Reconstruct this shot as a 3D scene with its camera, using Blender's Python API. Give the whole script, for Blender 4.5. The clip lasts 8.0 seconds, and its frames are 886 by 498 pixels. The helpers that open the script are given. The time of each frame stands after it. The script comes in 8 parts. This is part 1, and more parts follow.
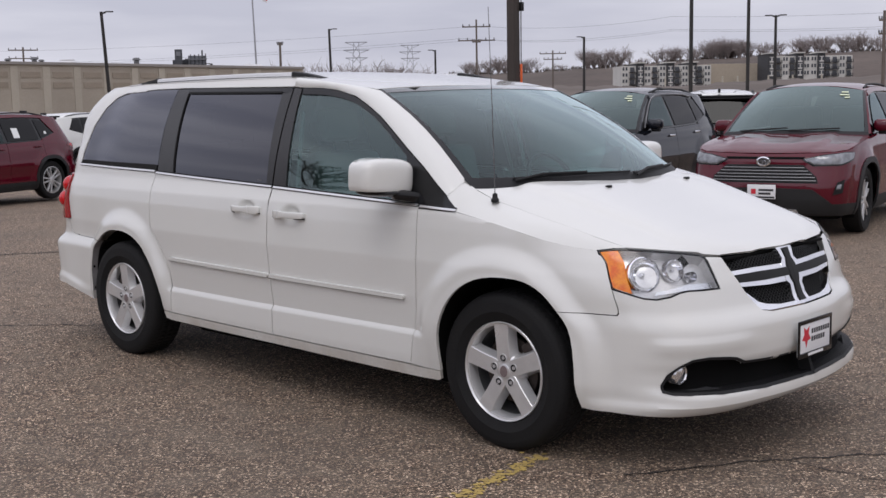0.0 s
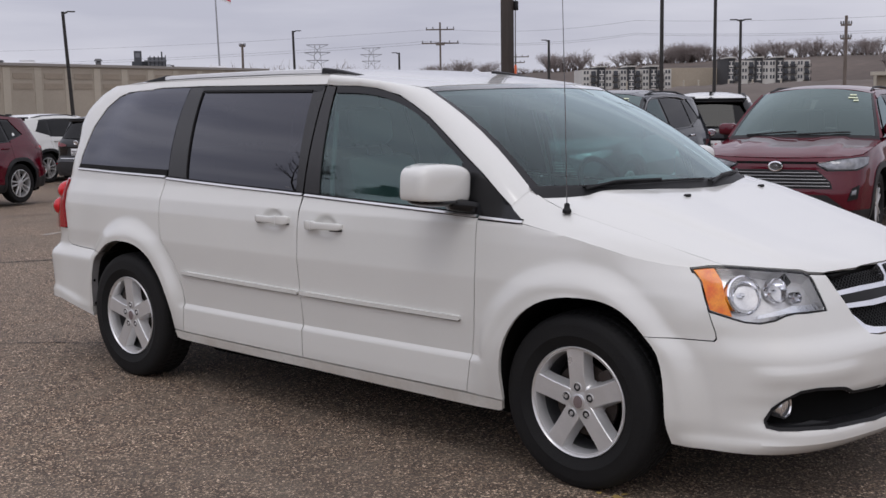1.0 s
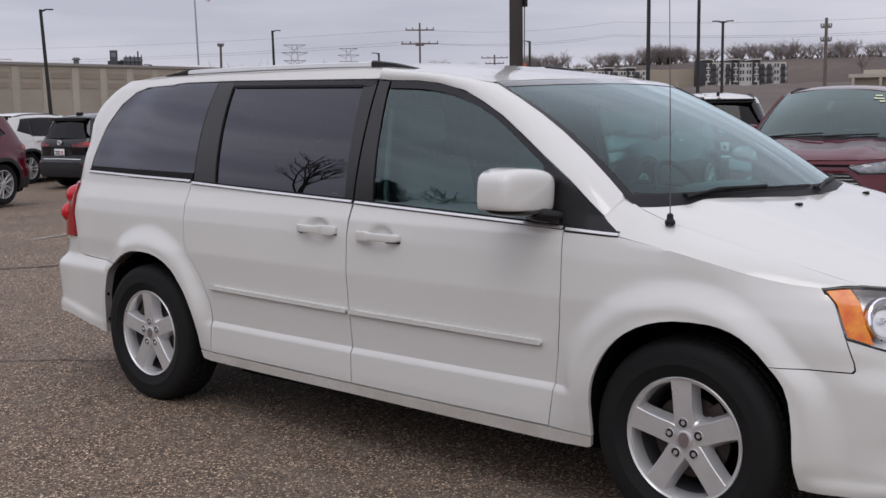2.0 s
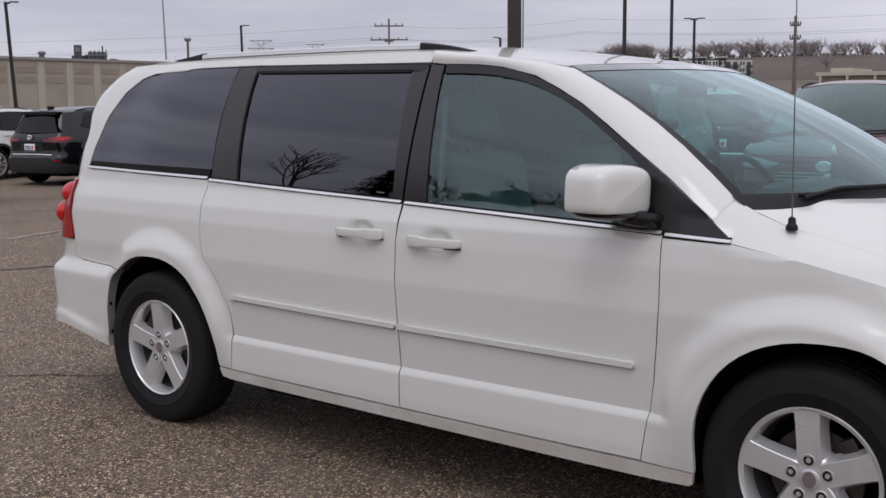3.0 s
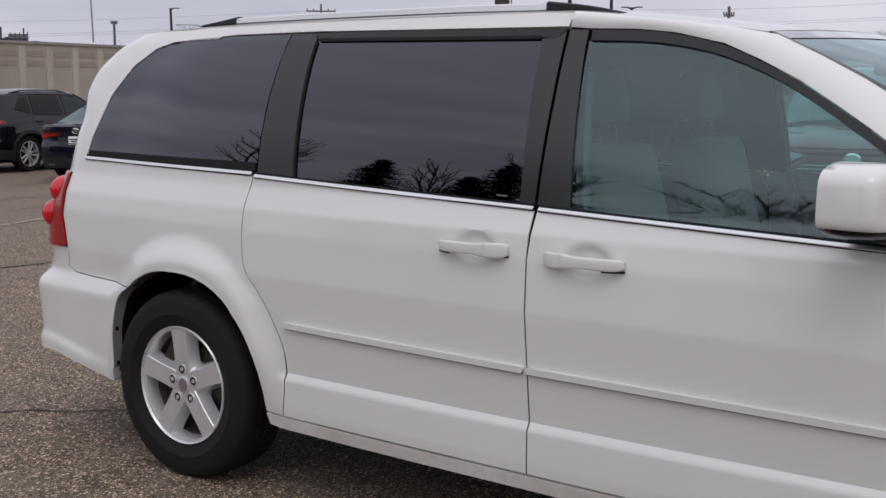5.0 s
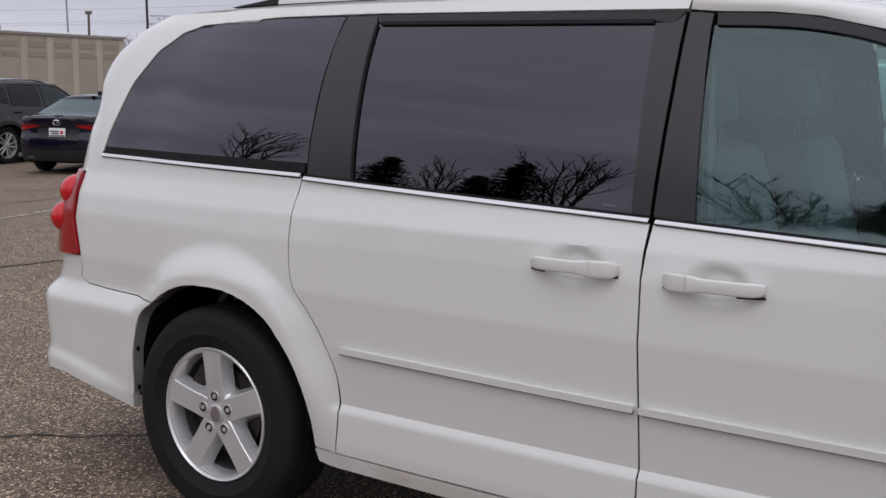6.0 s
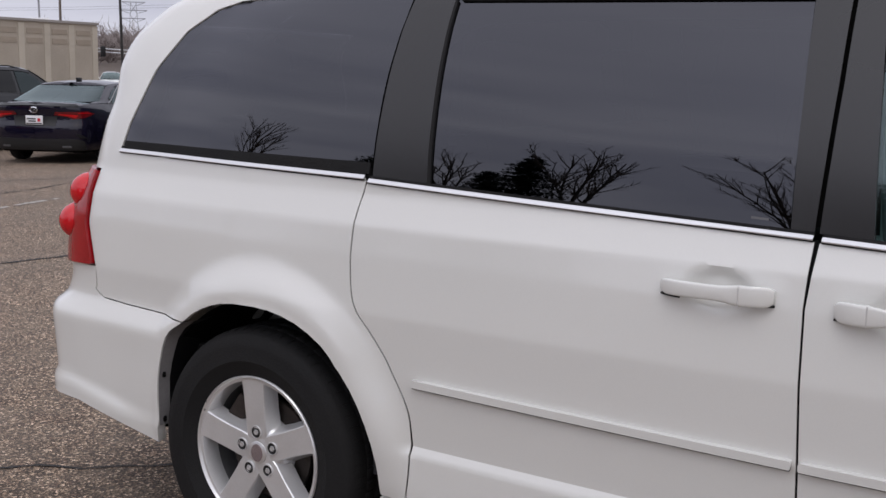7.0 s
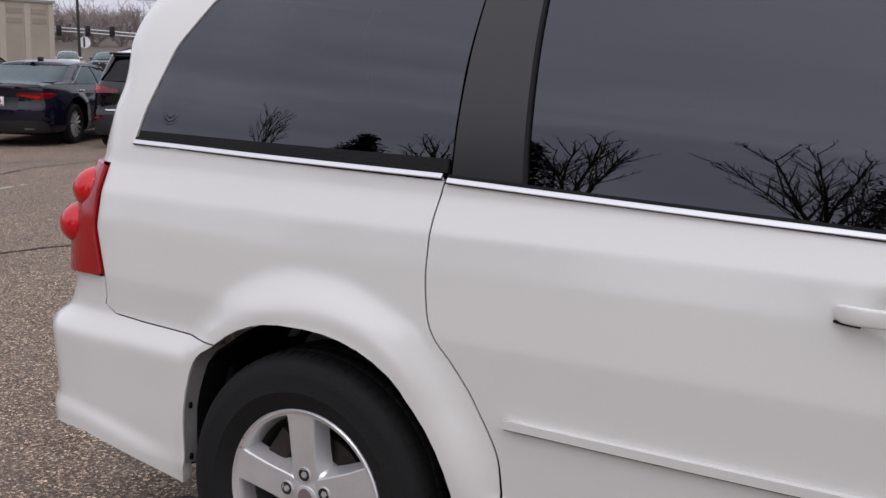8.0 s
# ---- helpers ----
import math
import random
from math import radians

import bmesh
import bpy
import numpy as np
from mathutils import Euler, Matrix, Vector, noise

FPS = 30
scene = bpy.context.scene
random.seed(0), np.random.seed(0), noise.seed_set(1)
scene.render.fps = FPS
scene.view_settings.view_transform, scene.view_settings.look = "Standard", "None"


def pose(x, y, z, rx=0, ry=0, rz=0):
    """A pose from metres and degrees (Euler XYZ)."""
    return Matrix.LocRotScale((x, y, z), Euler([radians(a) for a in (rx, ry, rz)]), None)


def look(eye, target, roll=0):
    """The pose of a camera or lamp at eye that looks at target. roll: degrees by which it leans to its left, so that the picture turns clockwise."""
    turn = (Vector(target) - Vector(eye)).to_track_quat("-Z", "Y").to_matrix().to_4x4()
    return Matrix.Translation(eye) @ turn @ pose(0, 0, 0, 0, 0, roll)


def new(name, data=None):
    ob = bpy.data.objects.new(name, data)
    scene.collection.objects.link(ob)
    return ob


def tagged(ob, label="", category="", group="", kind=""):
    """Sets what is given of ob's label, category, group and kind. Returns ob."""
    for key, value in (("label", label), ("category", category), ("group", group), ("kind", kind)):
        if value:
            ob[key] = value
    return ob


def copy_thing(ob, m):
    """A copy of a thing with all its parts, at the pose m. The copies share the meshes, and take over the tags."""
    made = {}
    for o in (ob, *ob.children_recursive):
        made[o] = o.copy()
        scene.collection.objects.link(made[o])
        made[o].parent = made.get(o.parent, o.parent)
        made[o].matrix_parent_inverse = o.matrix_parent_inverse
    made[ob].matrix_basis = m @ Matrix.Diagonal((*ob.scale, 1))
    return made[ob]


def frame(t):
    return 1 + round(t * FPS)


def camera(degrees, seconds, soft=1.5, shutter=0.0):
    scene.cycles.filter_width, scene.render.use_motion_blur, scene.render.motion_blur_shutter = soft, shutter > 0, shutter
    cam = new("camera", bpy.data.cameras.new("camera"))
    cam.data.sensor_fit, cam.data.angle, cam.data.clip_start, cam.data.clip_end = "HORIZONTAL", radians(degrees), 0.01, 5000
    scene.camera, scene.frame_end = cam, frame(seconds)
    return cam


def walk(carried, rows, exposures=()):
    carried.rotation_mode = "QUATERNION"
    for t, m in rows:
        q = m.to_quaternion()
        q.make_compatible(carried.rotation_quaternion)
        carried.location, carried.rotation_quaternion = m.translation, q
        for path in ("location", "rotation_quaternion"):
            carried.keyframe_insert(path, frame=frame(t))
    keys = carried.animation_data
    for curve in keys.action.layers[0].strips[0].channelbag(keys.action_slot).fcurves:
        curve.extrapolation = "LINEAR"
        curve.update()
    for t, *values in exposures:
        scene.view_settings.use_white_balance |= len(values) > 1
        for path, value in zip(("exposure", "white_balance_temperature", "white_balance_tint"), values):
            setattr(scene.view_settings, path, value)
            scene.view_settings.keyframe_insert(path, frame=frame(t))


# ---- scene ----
cam = camera(42.0, 8.0)
PATH = [
    (0, (-4.67, -3.225, 1.52), (-3.237, -1.854, 1.267), -1.0),
    (0.5, (-4.637, -2.863, 1.53), (-3.178, -1.517, 1.281), -1.0),
    (1, (-4.561, -2.548, 1.511), (-3.081, -1.226, 1.262), -0.8),
    (1.5, (-4.461, -2.233, 1.514), (-2.968, -0.926, 1.265), -0.7),
    (2, (-4.389, -1.886, 1.499), (-2.882, -0.594, 1.251), -0.6),
    (2.2, (-4.334, -1.742, 1.492), (-2.819, -0.46, 1.244), -0.5),
    (3.5, (-4.109, -0.944, 1.461), (-2.546, 0.278, 1.202), -0.3),
    (4, (-4.02, -0.647, 1.466), (-2.434, 0.543, 1.203), -0.1),
    (4.5, (-3.88, -0.373, 1.45), (-2.278, 0.793, 1.18), -0.0),
    (6, (-3.532, 0.431, 1.423), (-1.892, 1.54, 1.138), 0.7),
    (6.5, (-3.39, 0.697, 1.425), (-1.739, 1.787, 1.132), 0.9),
    (7, (-3.271, 0.968, 1.412), (-1.607, 2.036, 1.109), 1.1),
    (7.5, (-3.176, 1.214, 1.418), (-1.495, 2.249, 1.096), 1.3),
    (8, (-3.016, 1.472, 1.403), (-1.32, 2.478, 1.068), 1.2),
]
walk(cam, [(t, look(eye, target, roll)) for t, eye, target, roll in PATH], exposures=[(0, -.13), (1.0, -.24), (2.0, -.25), (4.5, -.20), (6.0, -.17), (7.0, -.03), (8.0, .05)])

# ---------------------------------------------------------------- light
world = bpy.data.worlds.new("overcast_sky")
scene.world = world
world.use_nodes = True
wn, wl = world.node_tree.nodes, world.node_tree.links
wn.clear()
w_out, w_bg = wn.new("ShaderNodeOutputWorld"), wn.new("ShaderNodeBackground")
sky = wn.new("ShaderNodeTexSky")
sky.sky_type, sky.sun_disc = "NISHITA", False
sky.sun_elevation, sky.sun_rotation = radians(38), radians(200)
sky.air_density, sky.dust_density = 1.0, 4.0
w_co, w_map = wn.new("ShaderNodeTexCoord"), wn.new("ShaderNodeMapping")
w_map.inputs["Scale"].default_value = (1.3, 1.3, 9.0)
w_map.inputs["Rotation"].default_value = (radians(2), radians(3), 0)
w_n1, w_ramp = wn.new("ShaderNodeTexNoise"), wn.new("ShaderNodeValToRGB")
w_n1.inputs["Scale"].default_value, w_n1.inputs["Detail"].default_value, w_n1.inputs["Roughness"].default_value = 1.7, 6.0, .5
w_ramp.color_ramp.elements[0].position, w_ramp.color_ramp.elements[1].position = .37, .64
w_ramp.color_ramp.elements[0].color, w_ramp.color_ramp.elements[1].color = (.50, .505, .595, 1), (.70, .698, .775, 1)
w_mix, w_dim = wn.new("ShaderNodeMix"), wn.new("ShaderNodeVectorMath")
w_mix.data_type = "RGBA"
w_mix.inputs[0].default_value = .94
w_dim.operation = "SCALE"
w_dim.inputs["Scale"].default_value = .10
wl.new(w_co.outputs["Generated"], w_map.inputs[0])
wl.new(w_map.outputs[0], w_n1.inputs["Vector"])
# the bands melt into an even ceiling higher up
w_even, w_melt = wn.new("ShaderNodeMapRange"), wn.new("ShaderNodeMix")
w_even.inputs["From Min"].default_value, w_even.inputs["From Max"].default_value = .25, .6
w_even.inputs["To Min"].default_value, w_even.inputs["To Max"].default_value = 0.0, .8
w_sep = wn.new("ShaderNodeSeparateXYZ")
wl.new(w_co.outputs["Generated"], w_sep.inputs[0])
wl.new(w_sep.outputs["Z"], w_even.inputs["Value"])
wl.new(w_even.outputs[0], w_melt.inputs[0])
wl.new(w_n1.outputs["Fac"], w_melt.inputs[2])
w_melt.inputs[3].default_value = .5
wl.new(w_melt.outputs[0], w_ramp.inputs[0])
wl.new(sky.outputs[0], w_dim.inputs[0])
wl.new(w_dim.outputs[0], w_mix.inputs[6])
wl.new(w_ramp.outputs[0], w_mix.inputs[7])
# an overcast sky is brightest overhead
w_rise, w_lift = wn.new("ShaderNodeValToRGB"), wn.new("ShaderNodeVectorMath")
w_rise.color_ramp.elements[0].position, w_rise.color_ramp.elements[0].color = .05, (.445, .445, .45, 1)
w_rise.color_ramp.elements[1].position, w_rise.color_ramp.elements[1].color = .9, (.76, .755, .745, 1)
w_gain = wn.new("ShaderNodeVectorMath")
w_gain.operation = "SCALE"
w_lift.operation = "MULTIPLY"
wl.new(w_sep.outputs["Z"], w_rise.inputs[0])
wl.new(w_mix.outputs[2], w_lift.inputs[0])
# the cloud is thinner, and brighter, towards the veiled sun over the road
w_side, w_cube, w_more = wn.new("ShaderNodeVectorMath"), wn.new("ShaderNodeMath"), wn.new("ShaderNodeMath")
w_side.operation, w_cube.operation, w_more.operation = "DOT_PRODUCT", "POWER", "MULTIPLY_ADD"
w_side.inputs[1].default_value = (-.93, -.05, .36)
w_cube.inputs[1].default_value = 4.0
w_more.inputs[1].default_value, w_more.inputs[2].default_value = 1.25, 2.66
w_front = wn.new("ShaderNodeMath")
w_front.operation = "MAXIMUM"
w_front.inputs[1].default_value = 0.0
wl.new(w_co.outputs["Generated"], w_side.inputs[0])
wl.new(w_side.outputs["Value"], w_front.inputs[0])
wl.new(w_front.outputs[0], w_cube.inputs[0])
wl.new(w_cube.outputs[0], w_more.inputs[0])
wl.new(w_more.outputs[0], w_gain.inputs["Scale"])
wl.new(w_rise.outputs[0], w_lift.inputs[1])
wl.new(w_lift.outputs[0], w_gain.inputs[0])
wl.new(w_gain.outputs[0], w_bg.inputs[0])
w_bg.inputs[1].default_value = 1.0
wl.new(w_bg.outputs[0], w_out.inputs[0])

sun = new("sun", bpy.data.lights.new("sun", "SUN"))
sun.data.energy, sun.data.angle, sun.data.color = .5, radians(25), (1, .97, .93)
sun.matrix_world = look((-11, -6, 20), (0, 0, 0))
scene.view_settings.exposure = 0.0

# ---------------------------------------------------------------- materials
def material(name, colour, rough=.5, metal=0.0, coat=0.0, grain=0.0, scale=40.0, bump=0.0, patch=0.0, patch_scale=1.5, spec=.5, patch_to=None, emit=None):
    """A principled surface with fine grain and broad uneven patches in its colour and roughness, and fine relief."""
    m = bpy.data.materials.new(name)
    m.use_nodes = True
    n, l = m.node_tree.nodes, m.node_tree.links
    b = n["Principled BSDF"]
    b.inputs["Base Color"].default_value = (*colour, 1)
    b.inputs["Roughness"].default_value, b.inputs["Metallic"].default_value = rough, metal
    b.inputs["Specular IOR Level"].default_value = spec
    b.inputs["Coat Weight"].default_value, b.inputs["Coat Roughness"].default_value = coat, .04
    if emit:
        b.inputs["Emission Color"].default_value, b.inputs["Emission Strength"].default_value = (*emit[:3], 1), emit[3]
    co = n.new("ShaderNodeTexCoord")
    if grain or patch:
        fine, broad = n.new("ShaderNodeTexNoise"), n.new("ShaderNodeTexNoise")
        fine.inputs["Scale"].default_value, fine.inputs["Detail"].default_value = scale, 5
        broad.inputs["Scale"].default_value, broad.inputs["Detail"].default_value = patch_scale, 4
        l.new(co.outputs["Object"], fine.inputs["Vector"])
        l.new(co.outputs["Object"], broad.inputs["Vector"])
        a, c = n.new("ShaderNodeMix"), n.new("ShaderNodeMix")
        for k in (a, c):
            k.data_type = "RGBA"
        ra, rb = n.new("ShaderNodeMapRange"), n.new("ShaderNodeMapRange")
        for r, src, amount in ((ra, broad, patch), (rb, fine, grain)):
            r.inputs["From Min"].default_value, r.inputs["From Max"].default_value = .3, .7
            r.inputs["To Min"].default_value, r.inputs["To Max"].default_value = 0, amount
            l.new(src.outputs["Fac"], r.inputs["Value"])
        a.inputs[6].default_value = (*colour, 1)
        a.inputs[7].default_value = (*(patch_to or [v * .45 for v in colour]), 1)
        c.inputs[7].default_value = (*[v * .5 for v in colour], 1)
        l.new(ra.outputs[0], a.inputs[0])
        l.new(a.outputs[2], c.inputs[6])
        l.new(rb.outputs[0], c.inputs[0])
        l.new(c.outputs[2], b.inputs["Base Color"])
        rr = n.new("ShaderNodeMapRange")
        rr.inputs["To Min"].default_value, rr.inputs["To Max"].default_value = max(.02, rough * .8), min(1, rough * 1.2)
        l.new(broad.outputs["Fac"], rr.inputs["Value"])
        l.new(rr.outputs[0], b.inputs["Roughness"])
        if bump:
            bp = n.new("ShaderNodeBump")
            bp.inputs["Strength"].default_value, bp.inputs["Distance"].default_value = bump, .01
            l.new(fine.outputs["Fac"], bp.inputs["Height"])
            l.new(bp.outputs[0], b.inputs["Normal"])
    return m


def glass(name, tint, gloss=1.0, rough=.0, shine=(1, 1, 1)):
    """Sheet glass: tinted clear view, with a Fresnel gloss on it (both faces of the pane)."""
    m = bpy.data.materials.new(name)
    m.use_nodes = True
    n, l = m.node_tree.nodes, m.node_tree.links
    n.clear()
    out, mix, tr, gl, fr, mu = (n.new("ShaderNode" + k) for k in ("OutputMaterial", "MixShader", "BsdfTransparent", "BsdfGlossy", "Fresnel", "Math"))
    tr.inputs[0].default_value = (*tint, 1)
    gl.inputs["Roughness"].default_value = rough
    gl.inputs["Color"].default_value = (*shine, 1)
    fr.inputs[0].default_value = 1.5
    mu.operation, mu.use_clamp = "MULTIPLY", True
    mu.inputs[1].default_value = gloss
    l.new(fr.outputs[0], mu.inputs[0])
    l.new(mu.outputs[0], mix.inputs[0])
    l.new(tr.outputs[0], mix.inputs[1])
    l.new(gl.outputs[0], mix.inputs[2])
    l.new(mix.outputs[0], out.inputs[0])
    return m


def paint(name, colour, rough=.32, coat=.9, dust=.12, film=.04):
    """Car paint under clear coat with a film of road dust, heavier in patches."""
    return material(name, colour, rough, 0, coat, grain=.04, scale=260, patch=dust, patch_scale=2.2, patch_to=[v * .78 + film for v in colour])


WHITE = paint("white_paint", (.665, .662, .630), .22, .8, .06)
BLACK_TRIM = material("black_trim", (.006, .006, .007), .14, 0, 0, grain=.2, scale=300, patch=.2, spec=.42)
GLOSS_BLACK = material("satin_black_panel", (.0100, .0090, .0090), .26, 0, 0, grain=.15, scale=200, patch=.15, spec=.62)
BADGE = material("dull_badge", (.27, .215, .215), .45, .4, grain=.4, scale=160, patch=.4, patch_scale=40)
FLANGE = material("grey_arch_flange", (.17, .165, .165), .6, grain=.3, scale=120, patch=.5, patch_scale=14)
# recess shade is put into the colour: the nut pockets are silver too
POCKET = material("wheel_pocket_shade", (.03, .03, .031), .5, .5, grain=.3, scale=90)
DEEP_RED_LENS = material("deep_red_lens", (.34, .002, .006), .14, 0, .15, grain=.2, scale=90, patch=.3, patch_scale=14)
BLACK_HOLE = material("black_recess", (.004, .004, .004), .9, grain=.2, scale=60, spec=.1)
BLACK_MESH = material("black_mesh", (.006, .006, .006), .5, grain=.2, scale=200, spec=.25)
BOWL = material("smoky_lamp_bowl", (.84, .83, .82), .25, .5, grain=.3, scale=40, patch=.4, patch_scale=25)
# the barrel's deeper half is darkened in colour for the shade inside the wheel
BARREL = material("wheel_barrel_shade", (.16, .16, .163), .45, .6, grain=.3, scale=60)
BLACK_PLASTIC = material("black_plastic", (.010, .010, .011), .55, spec=.3, grain=.3, scale=400, bump=.15, patch=.3)
DARK = material("underbody_black", (.004, .004, .004), .9, spec=.1, grain=.3, scale=30, patch=.4)
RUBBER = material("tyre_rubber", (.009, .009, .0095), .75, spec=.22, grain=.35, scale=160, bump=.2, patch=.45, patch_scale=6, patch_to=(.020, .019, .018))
ALLOY = material("silver_alloy", (.70, .70, .70), .30, .55, .25, grain=.12, scale=220, patch=.25, patch_scale=9)
CHROME = material("chrome", (.82, .82, .84), .08, 1.0)
GRILLE_CHROME = material("grille_chrome", (.85, .85, .87), .16, 1.0, grain=.05, scale=200)
SATIN = material("satin_metal", (.70, .70, .71), .30, .75, grain=.1, scale=300)
RAIL = material("silver_rail_paint", (.70, .70, .71), .35, .2, .2, grain=.08, scale=200, patch=.15)
DISC = material("brake_steel", (.045, .040, .037), .5, .7, grain=.4, scale=90, patch=.4, patch_to=(.12, .07, .05))
PRIVACY = glass("privacy_glass", (.030, .030, .036), 1.85, shine=(.90, .91, 1.0))
CLEAR = glass("green_tinted_glass", (.60, .87, .84), 2.25, shine=(.80, .98, .97))
SCREEN = glass("windscreen_glass", (.46, .76, .73), 1.5, shine=(.82, .97, .98))
LENS = glass("clear_lens", (.95, .96, .97), .8)
RED_LENS = material("red_lens", (.55, .003, .008), .15, 0, .15, grain=.25, scale=90, patch=.3, patch_scale=14, patch_to=(.55, .006, .012))
AMBER = material("amber_lens", (.72, .115, .003), .15, 0, .2, grain=.3, scale=140, patch=.8, patch_scale=26, patch_to=(.92, .36, .012))
GRIMY_WHITE = material("grimy_white_paint", (.65, .64, .60), .30, 0, .4, grain=.18, scale=60, patch=.5, patch_scale=5, patch_to=(.40, .34, .27))
REFLECTOR = material("lamp_reflector", (.80, .81, .83), .14, .9, grain=.15, scale=60)
GREY_PLASTIC = material("grey_plastic", (.12, .12, .125), .5, grain=.3, scale=300, patch=.3)
SEAT = material("grey_leather", (.24, .245, .24), .55, grain=.3, scale=150, bump=.2, patch=.3)
CARPET = material("carpet", (.05, .05, .055), .95, grain=.5, scale=300, bump=.3, patch=.2)
HEADLINER = material("headliner", (.58, .58, .56), .9, grain=.2, scale=300)
PLATE_WHITE = material("plate_white", (.75, .75, .76), .4, grain=.05, scale=200)
INK = material("black_ink", (.02, .02, .022), .6)
RED_INK = material("red_ink", (.55, .02, .04), .5)
# ---------------------------------------------------------------- building tools
def part(name, bm, mat, parent=None, label="", smooth=True, sharp=None):
    """Links a bmesh (or a list of (verts, faces)) as one mesh object under a thing."""
    me = bpy.data.meshes.new(name)
    bm.to_mesh(me)
    bm.free()
    me.materials.append(mat)
    if smooth:
        for p in me.polygons:
            p.use_smooth = True
        me.set_sharp_from_angle(angle=radians(sharp or 35))
    ob = new(name, me)
    if parent:
        ob.parent = parent
    if label:
        ob["label"] = label
    return ob


def thing(name, label, category, group="", kind="", m=None):
    ob = new(name)
    ob.empty_display_size = .2
    if m is not None:
        ob.matrix_basis = m
    return tagged(ob, label, category, group, kind)


def raw(verts, faces):
    bm = bmesh.new()
    vs = [bm.verts.new(v) for v in verts]
    for f in faces:
        q = [vs[i] for i in f]
        if len(set(q)) > 2:
            try:
                bm.faces.new(q)
            except ValueError:
                pass
    return bm


def box(x0, x1, y0, y1, z0, z1, bevel=0.0, m=None, segments=2):
    bm = bmesh.new()
    bmesh.ops.create_cube(bm, size=1)
    for v in bm.verts:
        v.co = Vector(((x0 + x1) / 2 + v.co.x * (x1 - x0), (y0 + y1) / 2 + v.co.y * (y1 - y0), (z0 + z1) / 2 + v.co.z * (z1 - z0)))
    if bevel:
        bmesh.ops.bevel(bm, geom=bm.edges[:], offset=bevel, segments=segments, affect="EDGES", profile=.5)
    if m is not None:
        bm.transform(m)
    return bm


def join(*bms):
    out = bms[0]
    for b in bms[1:]:
        me = bpy.data.meshes.new("t")
        b.to_mesh(me)
        b.free()
        out.from_mesh(me)
        bpy.data.meshes.remove(me)
    return out


def lathe(profile, axis="x", n=48, m=None):
    """Turns (r, h) points round an axis."""
    verts, faces, k = [], [], len(profile)
    for i in range(n):
        a = 2 * math.pi * i / n
        for r, h in profile:
            p = (h, r * math.cos(a), r * math.sin(a)) if axis == "x" else (r * math.cos(a), r * math.sin(a), h) if axis == "z" else (r * math.cos(a), h, r * math.sin(a))
            verts.append(p)
    for i in range(n):
        for j in range(k - 1):
            a, b = i * k + j, ((i + 1) % n) * k + j
            faces.append((a, b, b + 1, a + 1))
    bm = raw(verts, faces)
    bmesh.ops.remove_doubles(bm, verts=bm.verts, dist=1e-5)
    bmesh.ops.recalc_face_normals(bm, faces=bm.faces)
    if m is not None:
        bm.transform(m)
    return bm


def tube(points, r, n=8, taper=None):
    """A round rod along points."""
    pts = [Vector(p) for p in points]
    verts, faces = [], []
    for i, p in enumerate(pts):
        d = (pts[min(i + 1, len(pts) - 1)] - pts[max(i - 1, 0)]).normalized()
        u = d.orthogonal().normalized() if abs(d.z) > .9 else d.cross(Vector((0, 0, 1))).normalized()
        w = d.cross(u)
        rr = r if taper is None else r + (taper - r) * i / (len(pts) - 1)
        for k in range(n):
            a = 2 * math.pi * k / n
            verts.append(p + rr * (math.cos(a) * u + math.sin(a) * w))
    for i in range(len(pts) - 1):
        for k in range(n):
            a, b = i * n + k, i * n + (k + 1) % n
            faces.append((a, b, b + n, a + n))
    faces += [tuple(range(n))[::-1], tuple(range((len(pts) - 1) * n, len(pts) * n))]
    return raw(verts, faces)


def prism(outline, depth, place):
    """An outline in (u, v) pushed along w by depth; place(u, v, w) gives the point."""
    n = len(outline)
    verts = [place(u, v, 0) for u, v in outline] + [place(u, v, depth) for u, v in outline]
    faces = [tuple(range(n)), tuple(range(2 * n - 1, n - 1, -1))] + [(i, i + n, (i + 1) % n + n, (i + 1) % n) for i in range(n)]
    bm = raw(verts, faces)
    bmesh.ops.recalc_face_normals(bm, faces=bm.faces)
    return bm


def bisect(values, v):
    lo, hi = 0, len(values)
    while lo < hi:
        m = (lo + hi) // 2
        if values[m] <= v:
            lo = m + 1
        else:
            hi = m
    return lo


def area(poly):
    return .5 * sum(a[0] * b[1] - b[0] * a[1] for a, b in zip(poly, poly[1:] + poly[:1]))


def inset(poly, d):
    """Draws a closed outline in by d (out where d is negative)."""
    s = 1 if area(poly) > 0 else -1
    n, out = len(poly), []
    for i in range(n):
        a, b, c = (Vector(poly[(i + k) % n]) for k in (-1, 0, 1))
        u, v = (b - a).normalized(), (c - b).normalized()
        nu, nv = Vector((-u.y, u.x)) * s, Vector((-v.y, v.x)) * s
        m = nu + nv
        m = m / max(.35, m.dot(m) / 2) if m.length > 1e-6 else nu
        out.append(tuple(b + m * d))
    return out


def rounded(poly, r, n=4):
    """Rounds the corners of a closed outline."""
    out, k = [], len(poly)
    for i in range(k):
        a, b, c = (Vector(poly[(i + j) % k]) for j in (-1, 0, 1))
        la, lc = (a - b).length, (c - b).length
        q = min(r, la * .45, lc * .45)
        p0, p1 = b + (a - b).normalized() * q, b + (c - b).normalized() * q
        for j in range(n + 1):
            t = j / n
            out.append(tuple((1 - t) ** 2 * p0 + 2 * t * (1 - t) * b + t * t * p1))
    return out


